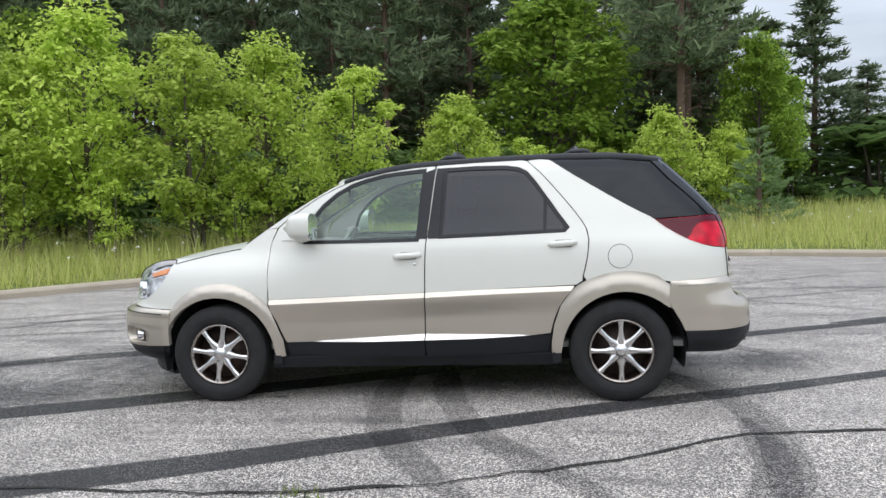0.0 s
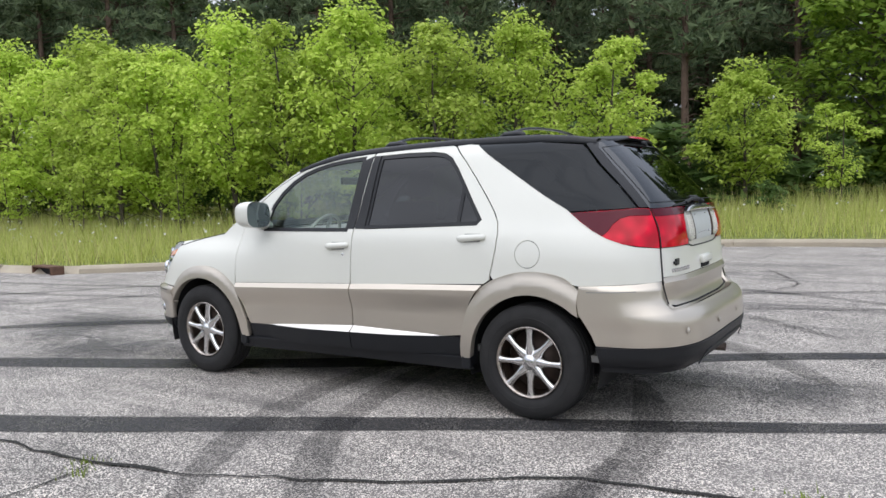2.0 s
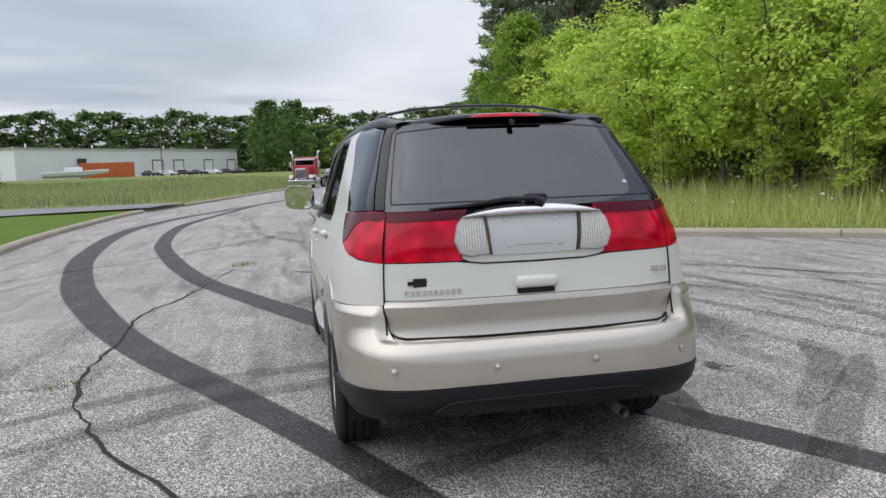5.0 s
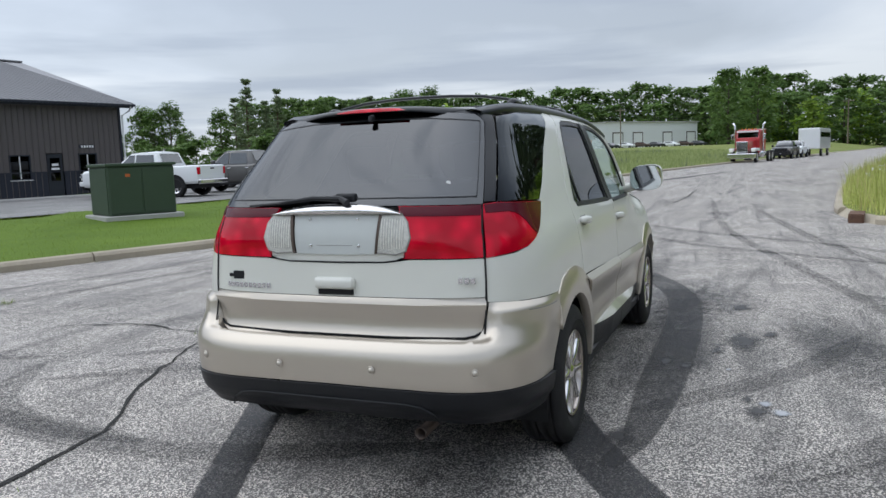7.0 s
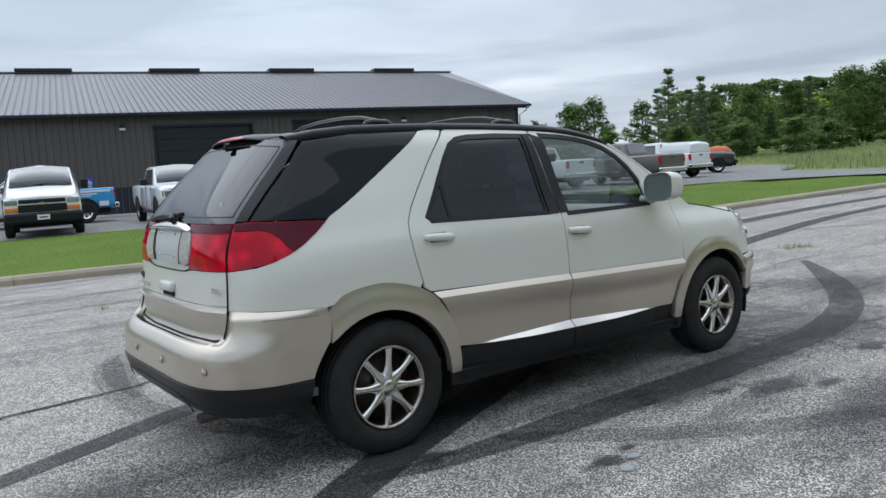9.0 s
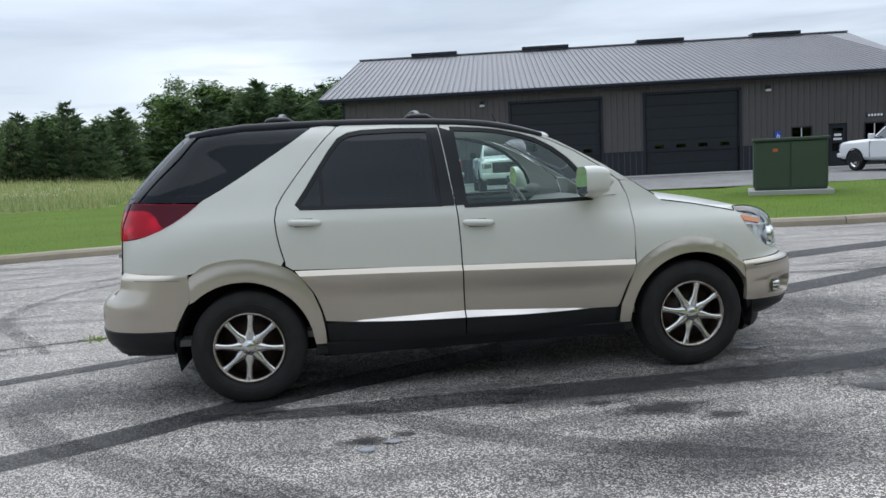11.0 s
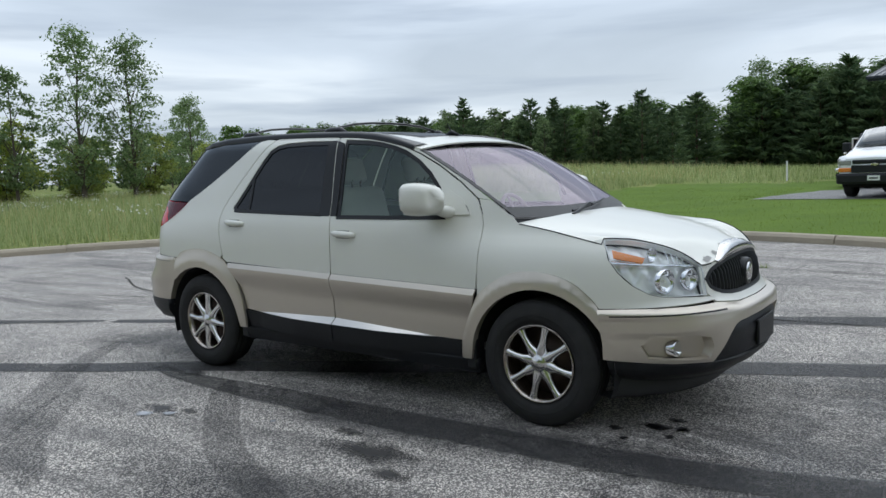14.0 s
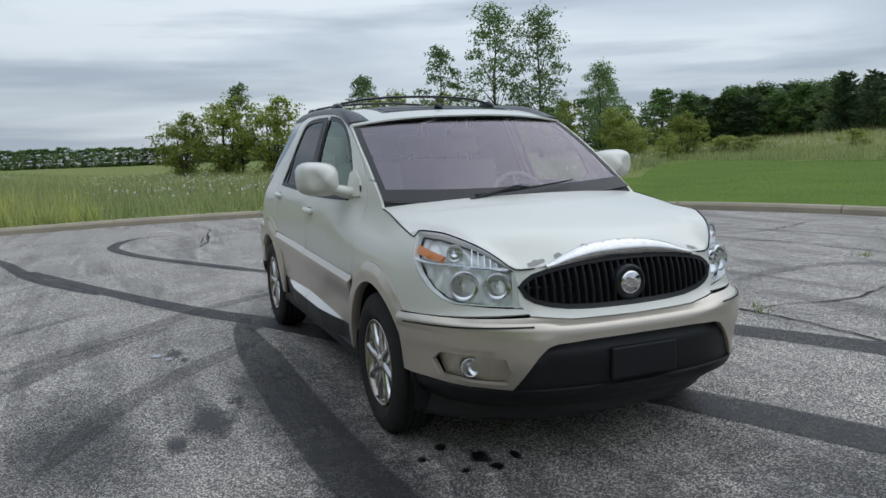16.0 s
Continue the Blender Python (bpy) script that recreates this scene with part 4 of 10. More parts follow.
def screen(v, f, s=1):
    """The windscreen: v runs up, f across."""
    e = body(ws_edge(v), ws_edge_z(v))
    k = abs(f) ** 2.2
    return Vector((ws_mid(v) + (e.x - ws_mid(v)) * k, f * (e.y - 0.012), ws_mid_z(v) + (e.z - ws_mid_z(v)) * k))


def dense(poly, h):
    out = []
    n = len(poly)
    for i in range(n):
        a, b = poly[i], poly[(i + 1) % n]
        k = max(1, int(math.dist(a, b) / h + 0.5))
        for j in range(k):
            out.append((a[0] + (b[0] - a[0]) * j / k, a[1] + (b[1] - a[1]) * j / k))
    return out


def curved(pts, step=0.03):
    return [tuple(p) for p in spline(pts, step)]


def panel(name, poly, chart, mat, parent, s=1, h=0.05, depth=0.014, off=0.0, holes=(), label="", gap=0.0, back=False):
    """A sheet part: a region of a chart, laid on the skin, with folded-in edges."""
    loops = [dense(poly, h)] + [dense(hl, h * 0.7) for hl in holes]
    pts, edges = [], []
    for lp in loops:
        k = len(pts)
        pts += lp
        edges += [(k + i, k + (i + 1) % len(lp)) for i in range(len(lp))]
    B = np.array(pts)
    x0, y0 = B.min(0)
    x1, y1 = B.max(0)
    nx, ny = int((x1 - x0) / h) + 1, int((y1 - y0) / h) + 1
    for i in range(nx + 1):
        for j in range(ny + 1):
            p = (x0 + (i + 0.5 * (j % 2)) * h, y0 + j * h)
            if inside(loops[0], *p) and not any(inside(hl, *p) for hl in loops[1:]) and np.hypot(B[:, 0] - p[0], B[:, 1] - p[1]).min() > h * 0.55:
                pts.append(p)
    v2, _, fs, _, _, _ = delaunay_2d_cdt([Vector(p) for p in pts], edges, [], 0, 1e-6)
    good = []
    for f in fs:
        cx, cy = sum(v2[i][0] for i in f) / 3, sum(v2[i][1] for i in f) / 3
        if inside(loops[0], cx, cy) and not any(inside(hl, cx, cy) for hl in loops[1:]):
            good.append(f)
    P, N = [], []
    e = 1e-3
    offf = off if callable(off) else (lambda u, v: off)

    def at(u, v):
        return chart(u, v, s)

    def normal(u, v):
        a, b = at(u + e, v) - at(u - e, v), at(u, v + e) - at(u, v - e)
        n = a.cross(b)
        c = at(u, v)
        n.normalize()
        if n.dot(c - Vector((min(max(c.x, -1.3), 1.2), 0, 0.75))) < 0:
            n = -n
        return n

    base = []
    for u, v in v2:
        base.append((at(u, v), normal(u, v)))
    if callable(off):
        # the moved skin's own normals
        def moved(u, v):
            return at(u, v) + normal(u, v) * offf(u, v)
        for k, (u, v) in enumerate(v2):
            a, b = moved(u + 4 * e, v) - moved(u - 4 * e, v), moved(u, v + 4 * e) - moved(u, v - 4 * e)
            n = a.cross(b).normalized()
            if n.dot(base[k][1]) < 0:
                n = -n
            P.append(moved(u, v))
            N.append(n)
    else:
        for c, n in base:
            P.append(c + n * off)
            N.append(n)
    faces = []
    for f in good:
        a, b, c = (P[i] for i in f)
        faces.append(tuple(f) if (b - a).cross(c - a).dot(N[f[0]]) > 0 else tuple(f[::-1]))
    if depth:
        cnt = {}
        for f in faces:
            for i in range(3):
                cnt.setdefault((f[i], f[(i + 1) % 3]), 0)
        rim = [(a, b) for a, b in cnt if (b, a) not in cnt]
        mp = {}
        for a, b in rim:
            t = (P[b] - P[a]).normalized()
            out = t.cross(N[a])
            for i in (a, b):
                if i not in mp:
                    mp[i] = [len(P), len(P) + 1, Vector((0, 0, 0))]
                    P += [P[i].copy(), P[i] - N[i] * depth]
                    N += [None, None]
                mp[i][2] += out
        for i, (j, k, o) in mp.items():
            o = o.normalized() if o.length > 1e-6 else N[i].copy()
            N[j] = (o + N[i] * 0.35).normalized()
            N[k] = o
        for a, b in rim:
            faces.append((mp[b][0], mp[a][0], mp[a][1], mp[b][1]))
    me = bpy.data.meshes.new(name)
    me.from_pydata(P, [], faces)
    me.materials.append(mat)
    me.polygons.foreach_set("use_smooth", [True] * len(me.polygons))
    me.normals_split_custom_set_from_vertices([tuple(n) if n is not None else (0, 0, 1) for n in N])
    return part(name, me, mat, parent, label)


def inset(poly, d):
    """A polygon drawn in by d on every side."""
    n = len(poly)
    area = sum(poly[i][0] * poly[(i + 1) % n][1] - poly[(i + 1) % n][0] * poly[i][1] for i in range(n))
    sg = 1 if area > 0 else -1
    out = []
    for i in range(n):
        a, p, b = Vector(poly[i - 1]), Vector(poly[i]), Vector(poly[(i + 1) % n])
        t1, t2 = (p - a), (b - p)
        if t1.length < 1e-9 or t2.length < 1e-9:
            out.append(tuple(p))
            continue
        n1 = Vector((-t1.y, t1.x)).normalized()
        n2 = Vector((-t2.y, t2.x)).normalized()
        m = (n1 + n2)
        if m.length < 1e-6:
            out.append(tuple(p))
            continue
        m.normalize()
        k = d / max(m.dot(n1), 0.5)
        out.append((p.x + sg * m.x * k, p.y + sg * m.y * k))
    return out


def sd(pts):
    """Side points (x, z) to chart points (q, z)."""
    return [(qx(x, z), z) for x, z in pts]


car = thing("suv", "pale cream and tan two-tone midsize sport utility vehicle parked on asphalt", "car")

WIN_F = [(-0.770, 1.150), (-0.752, 1.225), (-0.718, 1.305), (-0.640, 1.395), (-0.546, 1.470), (-0.440, 1.528), (-0.342, 1.562), (-0.220, 1.591), (-0.10, 1.608), (0.075, 1.622), (0.030, 1.150)]
WIN_R = [(0.245, 1.622), (0.45, 1.629), (0.66, 1.626), (0.745, 1.613), (0.800, 1.585), (0.86, 1.512), (0.94, 1.395), (1.01, 1.289), (1.070, 1.205), (1.055, 1.190), (0.60, 1.176), (0.210, 1.166)]
B_LINE = [(0.168, 1.663), (0.137, 1.453), (0.112, 1.235), (0.096, 1.08), (0.088, 0.90), (0.086, 0.766)]
FD_FRONT = curved([(-1.040, 1.105), (-1.044, 1.03), (-1.046, 0.945), (-1.046, 0.85), (-1.040, 0.775)], 0.05)
QG = [(0.972, 1.676), (1.10, 1.588), (1.24, 1.498), (1.383, 1.408), (1.53, 1.320), (1.675, 1.243), (1.85, 1.251), (2.045, 1.262)]
QG_FRONT = [p_ for p_ in curved(QG[:6], 0.03) if p_[0] < 1.672]
Z2 = smooth_curve([(-1.1, 0.738), (-0.5, 0.757), (0.088, 0.775), (0.6, 0.792), (1.1, 0.806), (1.72, 0.822), (2.2, 0.845)])  # where cream meets tan
ROCK = smooth_curve([(-1.1, 0.428), (0.08, 0.447), (1.0, 0.468)])
g = 0.0042


def arch(cx, r0, r1, a0, a1, n=26, zc=0.35, kx=1.0):
    return [(cx + kx * r1 * math.cos(radians(a0 + (a1 - a0) * k / n)), zc + r1 * math.sin(radians(a0 + (a1 - a0) * k / n))) for k in range(n + 1)]


F_OUT = curved([(-1.775, 0.690), (-1.735, 0.735), (-1.650, 0.800), (-1.545, 0.840), (-1.438, 0.855), (-1.320, 0.850), (-1.225, 0.822), (-1.140, 0.776), (-1.090, 0.740), (-1.051, 0.704)])
R_OUT = curved([(1.716, 0.828), (1.670, 0.864), (1.575, 0.888), (1.471, 0.897), (1.370, 0.890), (1.283, 0.870), (1.200, 0.840), (1.140, 0.808)])
F_IN = arch(-1.432, 0, 0.425, 170, 8, zc=0.335)
R_IN = arch(1.450, 0, 0.425, 172, 6, zc=0.335)


SHOULDER = 0.034


def foot_rise(x):
    """Height of the flared foot above the black strip, tallest at the seam between the doors."""
    return 0.034 * max(0.0, min((x + 0.74) / 0.82, (0.82 - x) / 0.74)) ** 0.8


def shoulder_off(u, v):
    """The bevel under the seam leans out and faces the sky."""
    return 0.024 * (Z2(u) - v) / SHOULDER


def low_off(u, v):
    """The tan lower body rolls back under its shoulder."""
    return 0.024 - 0.034 * ease(SHOULDER, 0.19, Z2(u) - v)


def foot_off(u, v):
    """The foot flares out again to meet the black strip."""
    r = max(foot_rise(u), 1e-3)
    return -0.010 + 0.048 * min(1, foot_rise(u) / 0.02) * min(max((ROCK(u) + r - v) / r, 0), 1)


def strip_off(u, v):
    return -0.008 + 0.044 * min(1, foot_rise(u) / 0.02)


for s in (-1, 1):
    # upper doors
    A_TOP = [(-0.985, 1.245), (-0.86, 1.345), (-0.70, 1.447), (-0.55, 1.522), (-0.42, 1.572), (-0.25, 1.613), (-0.05, 1.643)]
    fd = FD_FRONT[::-1] + [(-1.03, 1.150)] + A_TOP + [(0.168 - 2 * g, 1.663)] + [(x - g, z) for x, z in B_LINE[1:]] + [(0.086 - g, Z2(0.08)), (-0.5, Z2(-0.5)), (-1.040, Z2(-1.04))]
    fdoor = panel("front_door", fd, body, M["paint"], car, s, 0.05, holes=[inset(WIN_F, -0.022)], label="cream front door with body-coloured handle")
    rd = [(x + g, z) for x, z in B_LINE[::-1]][0:1] + [(x + g, z) for x, z in B_LINE[::-1][1:]] + [(0.45, 1.676), (0.78, 1.682)] + curved([(0.812, 1.672), (0.921, 1.565), (1.072, 1.383), (1.170, 1.252), (1.205, 1.190), (1.218, 1.12), (1.210, 1.03), (1.190, 0.93), (1.172, 0.862)], 0.05) + [(1.172, 0.839), (1.130, 0.812), (0.6, Z2(0.6))]
    rdoor = panel("rear_door", rd, body, M["paint"], car, s, 0.05, holes=[inset(WIN_R, -0.022)], label="cream rear door with body-coloured handle")
    # lower doors
    for xa, xb, par in ((-1.040, 0.086 - g, fdoor), (0.086 + g, 1.118, rdoor)):
        xs = np.linspace(xa, xb, 9)
        xl = xs.copy()
        if par is fdoor:
            xl[0] = -1.036
        else:
            xl[-1] = 1.092
        panel("shoulder_strip", [(x, Z2(x) - 0.002) for x in xs] + [(x, Z2(x) - SHOULDER) for x in xl[::-1]], body, M["tan"], par, s, 0.2, off=shoulder_off, depth=0.01, label="bright bevel under the colour seam")
    top_f = [(x, Z2(x) - SHOULDER) for x in np.linspace(-1.036, 0.086 - g, 9)]
    foot_f = [(x, ROCK(x) + foot_rise(x)) for x in np.linspace(0.080 - g, -0.74, 8)]
    fl = top_f + [(0.082 - g, 0.60)] + foot_f + [(-0.922, ROCK(-0.93))] + curved([(-0.937, 0.45), (-0.988, 0.575), (-1.026, 0.662)], 0.05)
    panel("lower_panel", fl, body, M["tan"], fdoor, s, 0.032, off=low_off, label="tan metallic lower door panel")
    top_r = [(x, Z2(x) - SHOULDER) for x in np.linspace(0.086 + g, 1.090, 9)]
    foot_r = [(x, ROCK(x) + foot_rise(x)) for x in np.linspace(0.82, 0.080 + g, 8)]
    rl = top_r + curved([(1.082, 0.762), (1.012, 0.662), (0.968, 0.55), (0.950, 0.478)], 0.05) + foot_r + [(0.082 + g, 0.60)]
    panel("lower_panel", rl, body, M["tan"], rdoor, s, 0.032, off=low_off, label="tan metallic lower door panel")
    # the sky's reflection on this facet is painted as its pale colour
    for foot, par in ((foot_f, fdoor), (foot_r, rdoor)):
        panel("foot_flare", foot + [(x, ROCK(x)) for x, _ in foot[::-1] if foot_rise(x) > 1e-4], body, M["flare"], par, s, 0.2, off=foot_off, depth=0.008, label="flared lower edge of the tan door, sky gleam put into its colour")
    # black foot of the doors and sill
    panel("door_foot", [(-0.918, ROCK(-0.92) - 0.004), (0.079 - g, ROCK(0.08) - 0.004), (0.085 - g, 0.335), (-0.905, 0.318)], body, M["black"], fdoor, s, 0.05, off=strip_off, label="black plastic lower door strip")
    panel("door_foot", [(0.079 + g, ROCK(0.08) - 0.004), (0.952, ROCK(0.95) - 0.004), (0.935, 0.345), (0.087 + g, 0.335)], body, M["black"], rdoor, s, 0.05, off=strip_off, label="black plastic lower door strip")
    panel("sill", [(-1.02, 0.325), (-0.5, 0.327), (0.4, 0.334), (0.99, 0.341), (1.03, 0.27), (0.95, 0.262), (0.3, 0.262), (-0.3, 0.258), (-1.03, 0.248)], body, M["black"], car, s, 0.06, off=0.012, depth=0.05, label="black plastic sill")
    # glass and its black surrounds
    panel("window_frame", inset(WIN_F, -0.020), body, M["black"], fdoor, s, 0.05, off=-0.004, holes=[inset(WIN_F, 0.004)], depth=0.012, label="black rubber window seal")
    panel("window_glass", inset(WIN_F, 0.001), body, M["clear"], fdoor, s, 0.08, off=-0.010, depth=0, label="clear greenish door glass").visible_shadow = False
    panel("window_frame", inset(WIN_R, -0.020), body, M["black"], rdoor, s, 0.05, off=-0.004, holes=[inset(WIN_R, 0.005)], depth=0.012, label="black rubber window seal")
    panel("window_glass", inset(WIN_R, 0.002), body, M["tint"], rdoor, s, 0.08, off=-0.010, depth=0, label="dark tinted door glass")
    panel("window_divider", [(0.925, 1.425), (0.948, 1.40), (0.938, 1.185), (0.915, 1.185)], body, M["black"], rdoor, s, 0.05, off=-0.005, depth=0.006)
    panel("pillar_cover", [(0.050, 1.146), (0.096, 1.616), (0.1665, 1.640), (0.1565, 1.58), (0.101, 1.146)], body, M["black"], fdoor, s, 0.05, off=0.0025, depth=0.006, label="gloss black door pillar cover")
    panel("pillar_cover", [(0.109, 1.155), (0.1645, 1.58), (0.174, 1.640), (0.226, 1.640), (0.192, 1.155)], body, M["black"], rdoor, s, 0.05, off=0.0025, depth=0.006, label="gloss black door pillar cover")
    # chromed highlight: belt seal
    panel("belt_seal", [(-0.78, 1.128), (-0.78, 1.143), (0.045, 1.143), (0.043, 1.128)], body, M["black"], fdoor, s, 0.06, off=0.004, depth=0.008)
    panel("belt_seal", [(0.115, 1.146), (0.116, 1.161), (0.6, 1.170), (1.07, 1.185), (1.07, 1.170), (0.6, 1.156)], body, M["black"], rdoor, s, 0.06, off=0.004, depth=0.008)
    # windscreen pillar ahead of the front door and cowl corner
    wing_top = [(x, hood_top(x)) for x in (-1.26, -1.33, XCF)]
    wing_q = [(q, hood_top(q)) for q in np.linspace(XCF - 0.06, qx(-1.79, 0.99), 6)]
    head_edge = curved([(-1.79, 0.985), (-1.815, 0.93), (-1.865, 0.865), (-1.94, 0.795), (-2.01, 0.752), (-2.065, 0.735)], 0.05)
    wing = [(-1.225, 1.137)] + wing_top + wing_q + sd(head_edge)[1:] + [(qn(0.47, 0.715), 0.715), (qn(0.47, 0.698), 0.698), (qx(-1.95, 0.683), 0.683), (qx(-1.782, 0.678), 0.678)] + sd(F_OUT[1:]) + [(-1.0505, 0.73), (-1.050, 0.86), (-1.052, 0.945), (-1.050, 1.03), (-1.046, 1.105), (-1.035, 1.157), (-1.0, 1.245), (-1.075, 1.238)]
    panel("front_wing", wing, body, M["paint"], car, s, 0.045, label="cream front wing")
    apil = [(-1.07, 1.241), (-0.995, 1.250)] + [(x - 0.010, z + 0.004) for x, z in A_TOP[1:]] + [(0.1, 1.658), (0.1, 1.662), (-0.15, 1.638), (-0.35, 1.602), (-0.50, 1.565), (-0.60, 1.518), (-0.75, 1.436), (-0.90, 1.350)]
    panel("screen_pillar", apil, body, M["paint"], car, s, 0.03, label="cream windscreen pillar")
    # rear quarter
    lamp_low = [(1.675, 1.236), (1.74, 1.185), (1.815, 1.137), (1.90, 1.093), (1.99, 1.060), (2.06, 1.042)]
    q_seam_low, q_seam_top = qt(0.683, 1.03), qt(0.655, 1.25)
    rq_front = curved([(0.820, 1.676), (0.929, 1.567), (1.080, 1.385), (1.178, 1.254), (1.213, 1.192), (1.226, 1.12), (1.218, 1.03), (1.198, 0.93), (1.182, 0.868)], 0.05)
    quarter = [(q, z) for q, z in rq_front] + sd([p_ for p_ in R_OUT[::-1] if p_[0] > 1.19]) + [(qx(1.75, 0.822), 0.822), (qx(2.0, 0.835), 0.835), (qt(0.692, 0.845), 0.845), (qt(0.689, 0.93), 0.93), (q_seam_low, 1.028)] + sd(lamp_low[::-1]) + sd(QG_FRONT[::-1]) + [(0.9, 1.684)]
    quarter = [quarter[i] for i in range(len(quarter)) if i == 0 or math.dist(quarter[i], quarter[i - 1]) > 0.004]
    c = (1.428, 0.998)
    fuel = [(c[0] + 0.083 * math.cos(2 * math.pi * k / 36), c[1] + 0.083 * math.sin(2 * math.pi * k / 36)) for k in range(36)]
    rear_wing = panel("rear_wing", quarter, body, M["paint"], car, s, 0.045, holes=[[(qx(x, z), z) for x, z in fuel]] if s < 0 else [], label="cream rear quarter panel")
    if s < 0:
        fc = [(c[0] + 0.079 * math.cos(2 * math.pi * k / 36), c[1] + 0.079 * math.sin(2 * math.pi * k / 36)) for k in range(36)]
        panel("fuel_door", [(qx(x, z), z) for x, z in fc], body, M["paint"], rear_wing, s, 0.04, label="round cream fuel door")
    # rear side glass wraps from the roof down to the lamps
    qg_back = [(qt(0.700, 1.262), 1.262), (qt(0.668, 1.40), 1.40), (qt(0.632, 1.52), 1.52), (qt(0.600, 1.61), 1.61), (qt(0.585, 1.645), 1.645)]
    glass_q = sd(QG_FRONT + QG[5:]) + qg_back + [(1.62, 1.668), (1.3, 1.684)]
    panel("quarter_glass", inset(glass_q, 0.004), body, M["sideglass"], car, s, 0.06, off=-0.001, depth=0.010, label="dark tinted rear quarter glass")
    panel("pillar_strip", [(qt(0.694, 1.262), 1.262), (qt(0.662, 1.40), 1.40), (qt(0.626, 1.52), 1.52), (qt(0.594, 1.61), 1.61), (qt(0.575, 1.645), 1.645), (qt(0.52, 1.652), 1.652), (qt(0.565, 1.61), 1.61), (qt(0.592, 1.52), 1.52), (qt(0.626, 1.40), 1.40), (qt(0.657, 1.262), 1.262)], body, M["roofblack"], car, s, 0.05, off=0.003, depth=0.012, label="gloss black rear pillar strip")
    # rear lamps
    lamp = sd(lamp_low)[:-1] + [(q_seam_low - 0.004, 1.030), (q_seam_top - 0.004, 1.252)] + sd([(2.045, 1.257), (1.85, 1.246), (1.69, 1.238)])
    tl = panel("tail_lamp", lamp, body, M["red"], car, s, 0.03, off=0.002, depth=0.02, label="bright red tail lamp lens")
    dk = sd([(1.678, 1.2362), (1.742, 1.1857), (1.816, 1.1378), (1.878, 1.1055)]) + sd(curved([(1.905, 1.130), (1.926, 1.170), (1.962, 1.202), (2.01, 1.216)], 0.03)) + [(q_seam_top - 0.006, 1.215), (q_seam_top - 0.006, 1.249)] + sd([(2.045, 1.254), (1.85, 1.243)])
    panel("dark_band", dk, body, M["darkred"], tl, s, 0.03, off=0.005, depth=0.003, label="dark maroon band of the tail lamp")
    # wheel arches: wide tan lips
    fo = [(x, z) for x, z in F_OUT] + [(-1.030, 0.662), (-0.993, 0.575), (-0.943, 0.45), (-0.930, 0.335), (-1.0, 0.335)]
    fi = [p for p in F_IN[::-1] if p[1] > 0.40]
    F_LIP = [(qx(x, z), z) for x, z in fo + fi[:-1] + [(-1.79, 0.565)]]
    panel("wheel_arch", F_LIP, body, M["tan"], car, s, 0.03, off=lambda u, v: 0.022 - 0.017 * ease(0.47, 0.54, math.hypot(u + 1.432, v - 0.335)), depth=0.05, label="tan wheel arch lip")
    ro = [(x, z) for x, z in R_OUT] + [(1.090, 0.768), (1.020, 0.665), (0.975, 0.54), (0.956, 0.42), (0.955, 0.345), (1.02, 0.345)]
    ri = [p for p in R_IN if p[1] > 0.42]
    R_LIP = [(qx(x, z), z) for x, z in ro + [p_ for p_ in ri if p_[0] < 1.735] + [(1.752, 0.645), (1.752, 0.80)]]
    panel("wheel_arch", R_LIP, body, M["tan"], car, s, 0.03, off=lambda u, v: 0.022 - 0.017 * ease(0.47, 0.57, math.hypot(u - 1.450, v - 0.335)), depth=0.05, label="tan wheel arch lip")
    # black mud-flap part of the sill beside the rear wheel
    # door handles
    for dx, dz, par in ((-0.030, 1.037, fdoor), (1.043, 1.098, rdoor)):
        bm = bmesh.new()
        y0 = half_width(dx, dz)
        prof = []
        for k in range(9):
            t = k / 8
            x = dx - 0.098 + 0.196 * t
            bulge = 0.030 * min(1, 3.0 * min(t, 1 - t) + 0.25)
            prof.append((x, s * (y0 + bulge * 0.55), dz + 0.012 * (t - 0.5) - 0.004))
        tube(bm, prof, [0.012, 0.020, 0.022, 0.022, 0.022, 0.022, 0.021, 0.019, 0.012], 10, flat=1.0)
        part("door_handle", bm, M["paint"], par, "cream pull handle", True)
        panel("handle_cup", [(dx - 0.05, dz - 0.032), (dx + 0.06, dz - 0.032), (dx + 0.07, dz), (dx + 0.06, dz + 0.02), (dx - 0.05, dz + 0.02)], body, M["dash"], par, s, 0.05, off=0.001, depth=0)
    # key lock
    if s < 0:
        lathe_bm = lathe(bmesh.new(), [(0.0, -0.006), (0.008, -0.006), (0.011, 0.0), (0.011, 0.01)], 16, "Y", (0.02, -half_width(0.02, 0.972), 0.972))
        part("key_lock", lathe_bm, M["chrome"], fdoor, "small chrome key lock", True)
    # side mirror
    mir = thing("wing_mirror", "", "")
    mir.parent = car
    bm = bmesh.new()
    rings = []
    for k in range(9):
        t = k / 8
        a = math.sin(math.pi * min(t * 0.62 + 0.0, 1.0)) ** 0.6 if k else 0.0
        rr = (0.12, 0.55, 0.76, 0.88, 0.95, 0.99, 1.0, 0.99, 0.97)[k]
        x = -0.862 + 0.19 * (0.0, 0.06, 0.16, 0.30, 0.45, 0.60, 0.75, 0.9, 1.0)[k]
        ring = []
        for j in range(24):
            th = 2 * math.pi * j / 24
            cy = abs(math.cos(th)) ** 0.62 * (1 if math.cos(th) > 0 else -1)
            cz = abs(math.sin(th)) ** 0.62 * (1 if math.sin(th) > 0 else -1)
